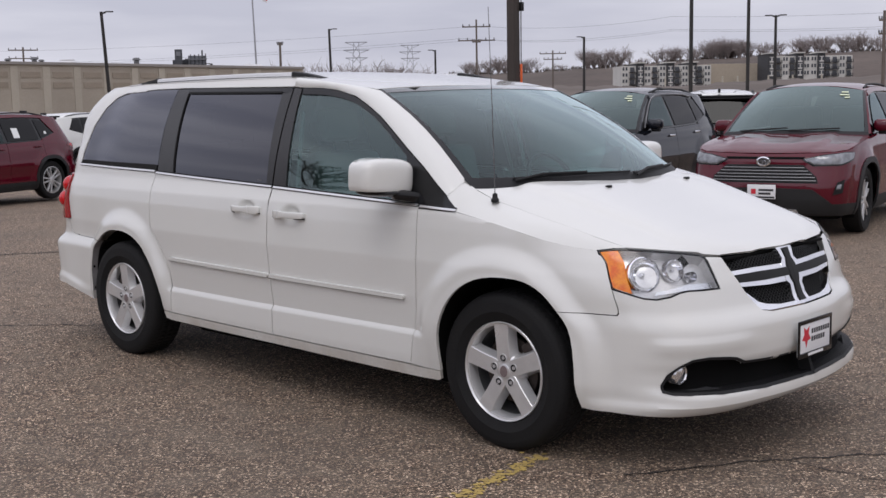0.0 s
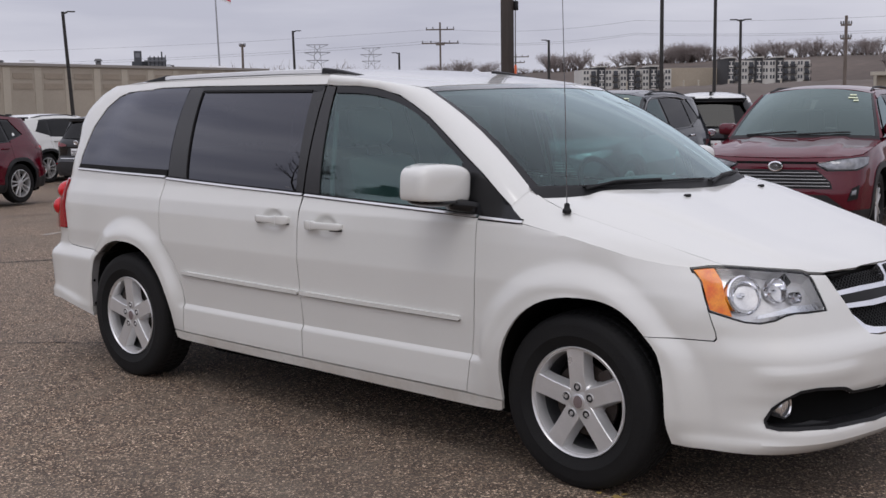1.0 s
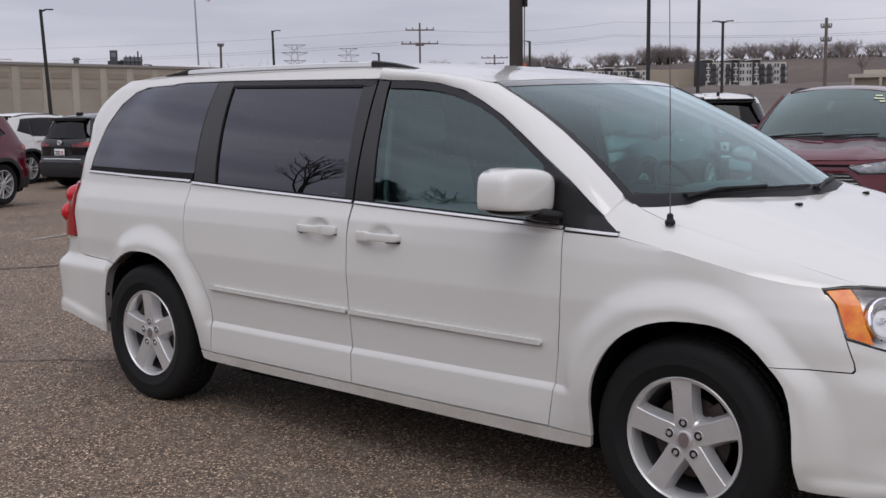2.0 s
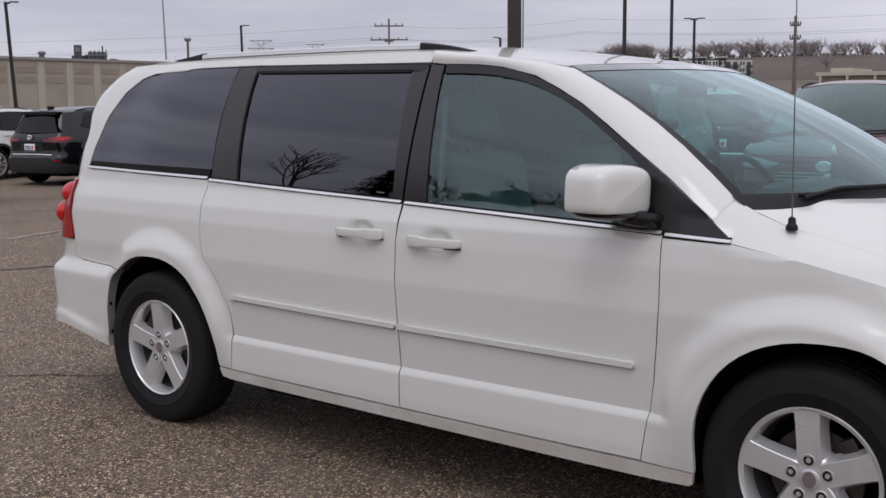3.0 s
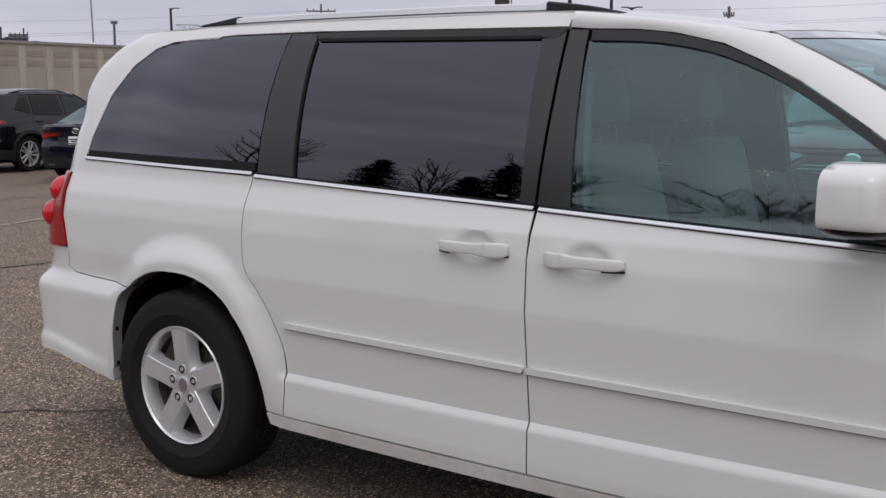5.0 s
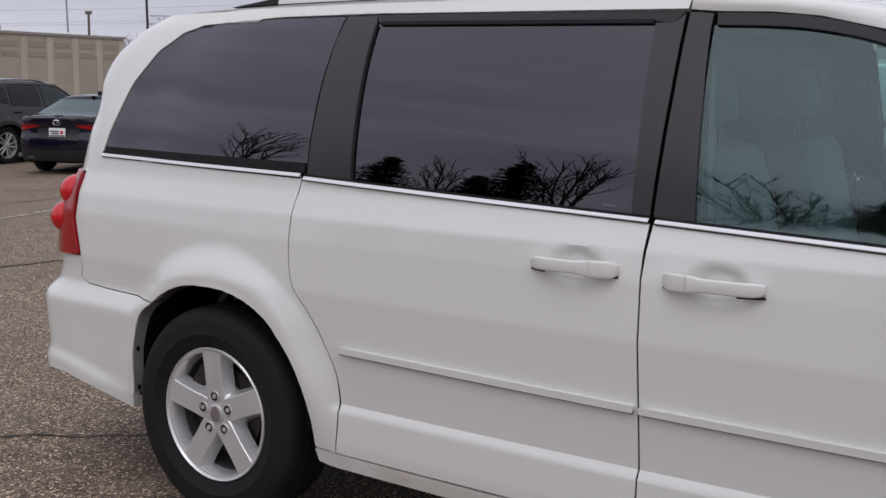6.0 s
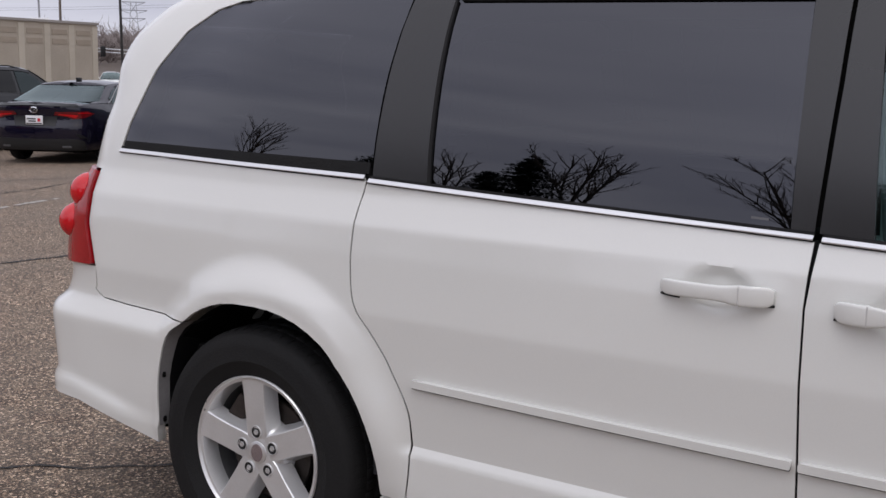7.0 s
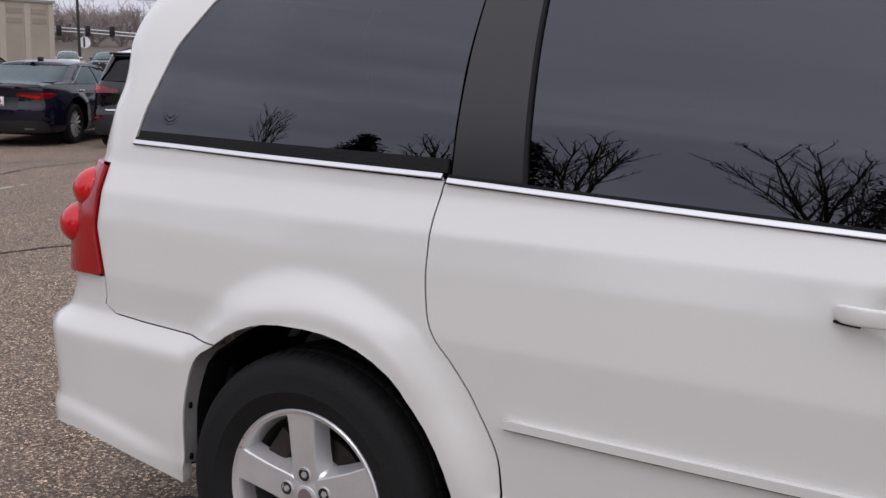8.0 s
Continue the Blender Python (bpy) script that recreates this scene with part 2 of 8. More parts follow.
def clip_cell(poly, x0, x1, y0, y1):
    for axis, limit, keep in ((0, x0, 1), (0, x1, -1), (1, y0, 1), (1, y1, -1)):
        out = []
        for a, b in zip(poly, poly[1:] + poly[:1]):
            ia, ib = (a[axis] - limit) * keep >= -1e-9, (b[axis] - limit) * keep >= -1e-9
            if ia:
                out.append(a)
            if ia != ib:
                t = (limit - a[axis]) / (b[axis] - a[axis])
                out.append((a[0] + t * (b[0] - a[0]), a[1] + t * (b[1] - a[1])))
        poly = out
        if len(poly) < 3:
            return []
    return poly


CREASES = (.35, .449, .472, 1.022)        # heights at which the body sides bend


def sheet(poly, fn, step=.03, depth=.014, flip=False, creases=()):
    """A curved panel: the outline poly, in the surface's own two coordinates, filled with a fine net, laid on fn, with a turned-in edge."""
    if area(poly) < 0:
        poly = poly[::-1]
    dense = []
    for a, b in zip(poly, poly[1:] + poly[:1]):
        k = max(1, int(math.hypot(b[0] - a[0], b[1] - a[1]) / step))
        dense += [(a[0] + (b[0] - a[0]) * i / k, a[1] + (b[1] - a[1]) * i / k) for i in range(k)]
    xs, ys = [p[0] for p in dense], [p[1] for p in dense]
    x0, y0 = min(xs), min(ys)
    nx, ny = int((max(xs) - x0) / step) + 1, int((max(ys) - y0) / step) + 1
    line = [y0 + j * step for j in range(-1, ny + 3)]
    for c in creases:
        if y0 < c < max(ys):
            line[min(range(len(line)), key=lambda j: abs(line[j] - c))] = c

    def row(v):
        return bisect(line, v) - 2
    edge = set()
    for a, b in zip(dense, dense[1:] + dense[:1]):
        for k in range(7):
            t = k / 6
            u, v = (a[0] + (b[0] - a[0]) * t - x0) / step, a[1] + (b[1] - a[1]) * t
            for i in {math.floor(u - .12), math.floor(u + .12)}:
                for j in {row(v - .12 * step), row(v + .12 * step)}:
                    edge.add((i, j))
    rows = {}
    for j in range(ny + 1):
        y = (line[j + 1] + line[j + 2]) / 2
        rows[j] = sorted(a[0] + (y - a[1]) / (b[1] - a[1]) * (b[0] - a[0]) for a, b in zip(dense, dense[1:] + dense[:1]) if (a[1] > y) != (b[1] > y))
    index, verts, faces = {}, [], []

    def vert(p):
        key = (round(p[0], 5), round(p[1], 5))
        if key not in index:
            index[key] = len(verts)
            verts.append(fn(*key))
        return index[key]
    for i in range(-1, nx + 1):
        for j in range(-1, ny + 1):
            a0, a1, b0, b1 = x0 + i * step, x0 + (i + 1) * step, line[j + 1], line[j + 2]
            if (i, j) in edge:
                p = clip_cell(dense, a0, a1, b0, b1)
                if len(p) < 3 or abs(area(p)) < 1e-8:
                    continue
            elif j in rows and sum(1 for x in rows[j] if x < (a0 + a1) / 2) % 2:
                p = [(a0, b0), (a1, b0), (a1, b1), (a0, b1)]
            else:
                continue
            f = []
            for q in p:
                k = vert(q)
                if k not in f:
                    f.append(k)
            if len(f) > 2:
                faces.append(tuple(f))
    if depth:
        e = 1e-3
        ring = []
        for u, v in dense:
            p = fn(u, v)
            n = (fn(u + e, v) - fn(u - e, v)).cross(fn(u, v + e) - fn(u, v - e)).normalized()
            ring.append((p, p - n * depth if not flip else p + n * depth))
        k = len(verts)
        for p, q in ring:
            verts += [p, q]
        n = len(ring)
        for i in range(n):
            a, b = k + 2 * i, k + 2 * ((i + 1) % n)
            faces.append((a, a + 1, b + 1, b))
    bm = raw([Vector(v) for v in verts], faces)
    if flip:
        bmesh.ops.reverse_faces(bm, faces=bm.faces)
    return bm
# ---------------------------------------------------------------- minivan body surface
# The shell is one sheet: a plan outline walked from the tail round the right side to the nose (s), and a height (z).


def curve(points):
    """Piecewise-linear lookup; with r it is rounded at its knots."""
    xs, ys = [float(p[0]) for p in points], [float(p[1]) for p in points]
    last = len(xs) - 1

    def lin(v):
        if v <= xs[0]:
            return ys[0]
        if v >= xs[last]:
            return ys[last]
        i = 0
        while xs[i + 1] <= v:
            i += 1
        return ys[i] + (ys[i + 1] - ys[i]) * (v - xs[i]) / (xs[i + 1] - xs[i])

    def at(v, r=0.0):
        if r:
            return .18 * (lin(v - r) + lin(v + r)) + .20 * (lin(v - r / 2) + lin(v + r / 2)) + .24 * lin(v)
        return lin(v)
    return at


def smooth(a, b, v):
    t = min(1.0, max(0.0, (v - a) / (b - a)))
    return t * t * (3 - 2 * t)


PLAN = [(0, 4.15), (-.35, 4.14), (-.62, 4.11), (-.795, 4.085), (-.872, 4.00), (-.902, 3.86), (-.915, 3.65), (-.945, 3.3), (-.965, 2.8), (-.985, 2.2), (-.995, 1.6),
        (-.995, .9), (-.988, .4), (-.97, 0), (-.945, -.3), (-.912, -.52), (-.85, -.69), (-.75, -.81), (-.6, -.885), (-.4, -.93), (-.2, -.957), (0, -.965)]


def spline(points, n=12):
    p = [Vector((*q, 0)) for q in points]
    out = []
    for i in range(len(p) - 1):
        a, b, c, d = p[max(0, i - 1)], p[i], p[i + 1], p[min(len(p) - 1, i + 2)]
        for k in range(n):
            t = k / n
            out.append(.5 * (2 * b + (c - a) * t + (2 * a - 5 * b + 4 * c - d) * t * t + (3 * b - a - 3 * c + d) * t ** 3))
    return out + [p[-1]]


_plan = spline(PLAN)
_len = [0.0]
for _a, _b in zip(_plan, _plan[1:]):
    _len.append(_len[-1] + (_b - _a).length)
_mid = float(np.interp(1.5, [v.y for v in _plan][::-1], _len[::-1]))
_S = [1.5 - (l - _mid) for l in _len][::-1]
_X, _Y = [v.x for v in _plan][::-1], [v.y for v in _plan][::-1]
S_FRONT, S_REAR = _S[0], _S[-1]
N_FINE = 1500
D_FINE = (S_REAR - S_FRONT) / (N_FINE - 1)
FINE_X = [float(q) for q in np.interp(np.linspace(S_FRONT, S_REAR, N_FINE), _S, _X)]
FINE_Y = [float(q) for q in np.interp(np.linspace(S_FRONT, S_REAR, N_FINE), _S, _Y)]

side_in = curve([(.15, -.10), (.25, -.048), (.31, -.034), (.35, -.030), (.449, -.029), (.472, -.043), (.63, -.025), (.8, -.014), (.95, -.026), (1.022, -.037), (1.10, -.067),
                 (1.14, -.078), (1.30, -.122), (1.61, -.225), (1.66, -.255), (1.70, -.30)])
side_plain = curve([(.15, -.10), (.25, -.050), (.31, -.040), (.35, -.034), (.44, -.030), (.55, -.028), (.63, -.025), (.8, -.014), (.95, -.026), (1.022, -.037), (1.10, -.067), (1.2, -.10)])
front_back = curve([(.15, .16), (.2, .10), (.25, .020), (.285, -.016), (.315, -.022), (.338, -.004), (.36, .02), (.42, .022), (.46, .004), (.52, 0), (.585, .003), (.612, .014), (.66, .052), (.76, .085), (.86, .13), (.92, .20), (1.0, .3), (1.2, .42)])
rear_fwd = curve([(.2, .08), (.29, .035), (.345, .012), (.38, .025), (.5, .012), (.62, 0), (.655, .006), (.69, .07), (.75, .10), (.93, .10), (1.10, .18), (1.24, .21), (1.41, .28), (1.52, .36), (1.594, .46), (1.643, .57), (1.70, .75)])
WHEELS = (0.0, 3.078)


def flare(y, z):
    """How far the wheel-arch lips, and the rear bumper's flanks, stand out of the side."""
    out = 0.0
    for w in WHEELS:
        r = math.hypot(y - w, z - .36)
        if z > .2:
            outer = y < w if w < 1 else y > w
            low, high = (.10, .36) if outer else (.24, .56)
            out = max(out, (.034 * smooth(.555, .445, r) + .005 * smooth(.43, .40, r)) * smooth(low, high, z))
    if y > 3.2:
        out = max(out, .034 * smooth(3.25, 3.42, y) * smooth(4.12, 3.95, y) * smooth(.715, .625, z))
    return out


DISHES = ((1.388, .966), (1.765, .977))


def dish(s, z):
    """The hollows behind the door handles."""
    return sum(.015 * smooth(1.0, .38, math.hypot((s - a) / .084, (z - b) / .049)) for a, b in DISHES)


def shell(s, z):
    k = min(N_FINE - 2, max(0, int((s - S_FRONT) / D_FINE)))
    t = (s - S_FRONT) / D_FINE - k
    x, y = FINE_X[k] + (FINE_X[k + 1] - FINE_X[k]) * t, FINE_Y[k] + (FINE_Y[k + 1] - FINE_Y[k]) * t
    d = -.067 - .132 * (z - 1.10) - .345 * (z - 1.10) ** 2 if 1.10 < z < 1.61 else side_in(z, .002)          # the glass is barrelled
    if z < .64:
        ledge = smooth(.425, .475, s) * smooth(2.60, 2.54, s)
        d = d * ledge + side_plain(z, .01) * (1 - ledge)
    if z > 1.0:
        d -= .05 * smooth(1.7, .8, y) * min(1.0, max(0.0, (z - 1.1) / .48)) ** 1.4
        d -= .06 * smooth(.35, -.1, y) * smooth(.98, 1.10, z)
    d -= .035 * smooth(.0, -.6, y) * smooth(.70, .92, z)
    yy = y + front_back(z, .007) * (smooth(.05, -.75, y) if z > .55 else smooth(-.50, -.84, y)) - rear_fwd(z, .012) * min(1.0, max(0.0, (y - 2.2) / 1.9)) ** 1.5
    side = smooth(.55, .9, -x)
    xx = x * (1 + d / .99) - flare(y, z) * side + (dish(s, z) if .9 < z < 1.04 and 1.2 < s < 1.9 else 0)
    yy += .07 * smooth(3.78, 4.05, s) * smooth(1.28, 1.5, z)
    if s > 3.4 and z < .52:
        lip = .013 * smooth(3.46, 3.70, s) * smooth(.020, -.028, z - .375 - .06 * smooth(3.5, 3.95, s))
        xx, yy = xx - lip * side, yy + lip * smooth(3.85, 4.05, s)
    elif s < -.6 and .45 < z < .60:
        ridge_out = .008 * smooth(-.66, -.80, s) * smooth(-1.30, -1.05, s) * smooth(.566, .546, z) * smooth(.47, .53, z)
        xx, yy = xx - ridge_out * side, yy - ridge_out * smooth(-.6, -.8, s)
    elif s < -.3 and z < .45:
        lip = .012 * smooth(-.40, -.50, s) * smooth(.306, .270, z)
        xx, yy = xx - lip * side, yy - lip * smooth(-.55, -.75, s)
    return Vector((xx, yy, z))
# ---------------------------------------------------------------- the white minivan
van = thing("minivan", "white family minivan with dark rear glass, parked on the asphalt lot", "minivan")
SIDES = (1, -1)          # 1: the right-hand side, -1: the left-hand side


def on_shell(side, out=0.0):
    e = .004

    def at(s, z):
        p = shell(s, z)
        if out:
            n = (shell(s, z + e) - shell(s, z - e)).cross(shell(s + e, z) - shell(s - e, z)).normalized()
            p = p + n * out
        return Vector((p.x * side, p.y, p.z))
    return at


def skin(name, poly, mat, side=1, gap=.0022, out=0.0, step=.02, depth=.016, parent=None, label="", extra=None):
    bm = sheet(inset(poly, gap), on_shell(side, out), step, depth, flip=side > 0, creases=CREASES)
    if extra is not None:
        bm = join(bm, extra)
    return part(name, bm, mat, parent or van, label, sharp=30 if step < .015 else 50)


def wheel_opening(centre, fore, p_fore, aft, p_aft, top, n=26, z0=.36):
    """A wheel opening from its rear foot over the top to its front foot: two half ovals."""
    pts = []
    for i in range(n + 1):
        c = math.cos(math.pi * i / n)
        r, p = (aft, p_aft) if c > 0 else (fore, p_fore)
        pts.append((centre + r * math.copysign(abs(c) ** (2 / p), c), z0 + (top - z0) * max(0.0, math.sin(math.pi * i / n)) ** (2 / p)))
    return pts


def split(points, z):
    """Cuts the last falling stretch of an outline at a height."""
    k = max(i for i in range(len(points)) if points[i][1] > z)
    (a, za), (b, zb) = points[k], points[k + 1]
    t = (za - z) / (za - zb)
    q = (a + (b - a) * t, z)
    return points[:k + 1] + [q], [q] + points[k + 1:]


FRONT_ARCH, FRONT_NOSE = split(wheel_opening(-.05, .345, 2.6, .408, 2.25, .771), .650)
ARCH_F = [(.545, .300), (.362, .298), (.359, .33)] + FRONT_ARCH
ARCH_F_NOSE = FRONT_NOSE + [(-.399, .31), (-.408, .250)]
REAR_ARCH, REAR_TAIL = split(wheel_opening(3.08, .433, 2.05, .387, 2.7, .774)[::-1], .690)
ARCH_R = [(2.647, .323)] + REAR_ARCH
ARCH_R_TAIL = REAR_TAIL + [(3.475, .33), (3.49, .300)]
SEAM_REAR = [(2.758, 1.137), (2.768, 1.06), (2.763, .952), (2.752, .85), (2.728, .797), (2.676, .742), (2.606, .656), (2.563, .575), (2.552, .50), (2.552, .42), (2.565, .318)]
SEAM_REAR = [(q.x, q.y) for q in spline(SEAM_REAR, 4)]
SEAM_B = [(1.578, 1.093), (1.584, .956), (1.580, .78), (1.576, .624), (1.576, .45), (1.578, .315)]
SEAM_F = [(.488, 1.0475), (.482, .82), (.490, .70), (.502, .578), (.523, .44), (.547, .307)]
SHOULDER = [(.262, 1.034), (.10, 1.008), (-.1, .972), (-.3, .937), (-.5, .912), (-.605, .905)]
Q_WIN = [(3.868, 1.176), (3.852, 1.27), (3.827, 1.40), (3.790, 1.52), (3.735, 1.580), (3.64, 1.603), (3.45, 1.612), (3.13, 1.622), (2.77, 1.623)]

def fender_crown(side):
    """The upper face of the fender, from the shoulder crease in to the bonnet's side seam."""
    at, rows = on_shell(side), []
    inner = [(.822, .306, 1.160), (.829, .22, 1.118), (.827, .13, 1.084), (.823, .04, 1.062), (.8165, -.14, 1.018), (.809, -.28, .985), (.803, -.35, .966), (.797, -.405, .950), (.789, -.465, .935), (.783, -.50, .926), (.779, -.517, .921), (.7765, -.533, .917)]
    outer = [(.33, 1.098), (.262, 1.035), (.18, 1.0205), (.10, 1.007), (-.1, .971), (-.3, .936), (-.41, .922), (-.5, .911), (-.605, .904), (-.66, .911), (-.70, .915), (-.745, .915)]
    for (s, z), q in zip(outer, inner):
        rows.append((at(s, z), Vector((-side * q[0], q[1], q[2]))))
    fine = []
    for k in range(len(rows) - 1):
        n = 5
        for i in range(n + (k == len(rows) - 2)):
            fine.append((rows[k][0].lerp(rows[k + 1][0], i / n), rows[k][1].lerp(rows[k + 1][1], i / n)))
    W = 7
    verts = [p.lerp(q, j / (W - 1)) + Vector((-side * .5, 0, .86)) * (.055 * (p - q).length * math.sin(math.pi * j / (W - 1))) for p, q in fine for j in range(W)]
    verts += [q - Vector((0, 0, .02)) for p, q in fine]
    faces = []
    for i in range(len(fine) - 1):
        for j in range(W - 1):
            k = i * W + j
            faces.append((k, k + 1, k + W + 1, k + W))
        k, e = i * W + W - 1, len(fine) * W + i
        faces.append((k, e, e + 1, k + W))
    bm = raw(verts, faces)
    bmesh.ops.recalc_face_normals(bm, faces=bm.faces)
    return bm


def belt_bead(side, lo, hi, profile, n=40):
    """A slim bead along the shell from one point to another: (height, stand-off) pairs give its section."""
    verts, k = [], len(profile)
    for i in range(n + 1):
        a, z = lo[0] + (hi[0] - lo[0]) * i / n, lo[1] + (hi[1] - lo[1]) * i / n
        verts += [on_shell(side, out or 1e-5)(a, z + dz) for dz, out in profile]
    faces = [(i * k + j, i * k + j + 1, (i + 1) * k + j + 1, (i + 1) * k + j) for i in range(n) for j in range(k - 1)] + [tuple(range(k)), tuple(range(n * k, n * k + k))]
    bm = raw(verts, faces)
    bmesh.ops.recalc_face_normals(bm, faces=bm.faces)
    return bm


for side in SIDES:
    # outer panels
    skin("quarter_panel", SEAM_REAR + ARCH_R + [(3.50, .694), (3.676, .697), (3.80, .704), (3.850, .726), (3.858, .80), (3.910, .95), (3.973, 1.094), (4.30, 1.10), (4.36, 1.3), (4.40, 1.55), (4.42, 1.60),
          (4.2, 1.642), (3.6, 1.655), (2.8, 1.66), (1.566, 1.66), (1.571, 1.612), (2.6, 1.6235)] + Q_WIN[::-1] + [(3.872, 1.152), (2.76, 1.134)], WHITE, side, step=.0125, label="white pressed steel quarter panel and roof rail")
    skin("sliding_door", [(2.756, 1.1285)] + SEAM_REAR[1:] + [(2.0, .317), (1.578, .315)] + SEAM_B[::-1][1:-1] + [(1.579, 1.0905)], WHITE, side, step=.0095, gap=.0026, label="white sliding side door")
    skin("front_door", [(1.573, 1.0890)] + SEAM_B[1:] + [(1.1, .311), (.547, .307)] + SEAM_F[::-1][1:], WHITE, side, step=.0095, gap=.0026, label="white front door")
    skin("fender", [(.488, 1.038)] + SEAM_F[1:] + ARCH_F[1:] + [(-.50, .651), (-.600, .651), (-.614, .660), (-.618, .680), (-.612, .75), (-.605, .905)] + SHOULDER[::-1][1:] + [(.30, 1.0325)], WHITE, side, gap=.0012, step=.0125, label="white front fender", extra=fender_crown(side))
    skin("sill", [(2.652, .318), (1.58, .311), (.545, .302), (.364, .296), (.370, .255), (.39, .247), (.56, .247), (1.58, .262), (2.60, .268), (2.645, .275)], GRIMY_WHITE, side, label="white side sill with road grime")
    # black window surrounds and glass
    skin("quarter_window", [(2.747, 1.165)] + Q_WIN + [(2.762, 1.55), (2.757, 1.35)], PRIVACY, side, gap=.001, out=-.004, depth=0, label="dark privacy quarter glass")
    skin("quarter_seal", [(2.752, 1.148), (3.862, 1.164), (3.862, 1.190), (2.752, 1.182)], RUBBER, side, out=.0005)
    skin("c_pillar", [(2.744, 1.140), (2.751, 1.30), (2.758, 1.5), (2.764, 1.622), (2.616, 1.623), (2.598, 1.60), (2.572, 1.40), (2.553, 1.20), (2.546, 1.135)], GLOSS_BLACK, side, out=-.003, label="satin black window pillar")
    skin("slider_window", [(2.546, 1.135), (2.553, 1.20), (2.572, 1.40), (2.591, 1.597), (2.30, 1.597), (1.652, 1.584), (1.640, 1.35), (1.634, 1.108)], PRIVACY, side, gap=.001, out=-.005, depth=0, label="dark privacy glass of the sliding door")
    skin("slider_rear_seal", [(2.5435, 1.137), (2.5505, 1.20), (2.5695, 1.40), (2.5885, 1.590), (2.598, 1.594), (2.579, 1.40), (2.560, 1.20), (2.553, 1.137)], RUBBER, side, gap=0, out=.002, step=.03)
    skin("slider_top_trim", [(2.617, 1.622), (2.591, 1.596), (1.652, 1.582), (1.60, 1.578), (1.573, 1.609), (2.2, 1.619)], BLACK_TRIM, side, out=-.001)
    skin("window_seal", [(2.575, 1.600), (2.575, 1.590), (1.655, 1.578), (1.655, 1.588)], RUBBER, side, out=.003, gap=0)
    skin("b_pillar_rear", [(1.600, 1.582), (1.573, 1.607), (1.572, 1.40), (1.576, 1.25), (1.582, 1.104), (1.634, 1.106), (1.642, 1.35), (1.653, 1.582)], GLOSS_BLACK, side, label="satin black door pillar")
    skin("b_pillar_front", [(1.567, 1.608), (1.502, 1.602), (1.502, 1.565), (1.487, 1.40), (1.472, 1.20), (1.465, 1.10), (1.576, 1.103), (1.570, 1.25), (1.566, 1.40)], GLOSS_BLACK, side, label="satin black door pillar")
    TOP_OUT = [(1.494, 1.602), (1.36, 1.598), (1.246, 1.586), (1.098, 1.552), (.99, 1.508), (.876, 1.454), (.76, 1.386), (.628, 1.303), (.499, 1.222)]
    TOP_IN = [(.512, 1.190), (.623, 1.270), (.745, 1.350), (.872, 1.427), (.99, 1.484), (1.12, 1.530), (1.25, 1.556), (1.36, 1.566), (1.49, 1.570)]
    TOP_OUT, TOP_IN = [[(q.x, q.y) for q in spline(line, 4)] for line in (TOP_OUT, TOP_IN)]
    skin("door_frame", TOP_OUT + TOP_IN, BLACK_TRIM, side, gap=.001, out=.002, label="black front door window frame")
    skin("mirror_patch", [(.499, 1.222), (.262, 1.048), (.270, 1.041), (.488, 1.057), (.508, 1.060), (.56, 1.065), (.625, 1.27)], BLACK_TRIM, side, out=.002, label="black triangular mirror base panel")
    skin("door_window", [(1.498, 1.573)] + [(a, z + .002) for a, z in TOP_IN[::-1] if a > .62] + [(.61, 1.262), (.55, 1.060), (.8, 1.070), (1.467, 1.098), (1.475, 1.20), (1.489, 1.40)], CLEAR, side, gap=0, out=-.006, depth=0,
         label="clear green-tinted front door glass")
    skin("glass_label", [(1.680, 1.1225), (1.718, 1.124), (1.718, 1.129), (1.680, 1.1275)], GREY_PLASTIC, side, gap=0, out=-.0035, depth=0, label="small white maker's label on the glass")
    # bright strip under the windows
    for lo, hi, name in (((2.764, 1.136), (3.870, 1.152), "belt_strip"), ((1.584, 1.089), (2.749, 1.128), "belt_strip"), ((.493, 1.046), (1.566, 1.087), "belt_strip"), ((.262, 1.033), (.480, 1.042), "belt_strip")):
        (a, za), (b, zb) = lo, hi
        part(name, belt_bead(side, (a, za), (b, zb), ((.0, .0072), (.002, .0085), (.0115, .0036), (.0122, .0))), SATIN, van, "bright metal strip under the windows")
        part("belt_gasket", belt_bead(side, (a, za), (b, zb), ((-.0016, -.002), (-.0016, .0060), (.0004, .0066))), RUBBER, van)
        skin("belt_seal", [(a, za + .012), (b, zb + .012), (b, zb + .019), (a, za + .019)], RUBBER, side, gap=0, out=.002, step=.06, depth=.01)
    # body-side moulding
    for a, b in ((1.586, 2.538), (.570, 1.571)):
        za, zb = (.620, .631) if a > 1 else (.610, .6195)
        skin("side_moulding", rounded([(a, za + .003), (b, zb + .003), (b, zb + .022), (a, za + .022)], .003, 1), WHITE, side, gap=0, out=.014, step=.05, depth=.018, label="white rub moulding along the door")
    # black strip that stands for the shade under the moulding
    for a, b in ((1.588, 2.534), (.574, 1.569)):
        za, zb = (.620, .631) if a > 1 else (.610, .6195)
        skin("moulding_shade_strip", [(a, za + .0008), (b, zb + .0008), (b, zb + .0035), (a, za + .0035)], RUBBER, side, gap=0, out=.0125, step=.05, depth=.014)
    for seam, w in ((SEAM_B, .0035), (SEAM_F, .0035), (SEAM_REAR, .0025)):
        skin("door_seal", [(s - w, z) for s, z in seam] + [(s + w, z) for s, z in seam[::-1]], DARK, side, gap=0, out=-.004, step=.05, depth=0)
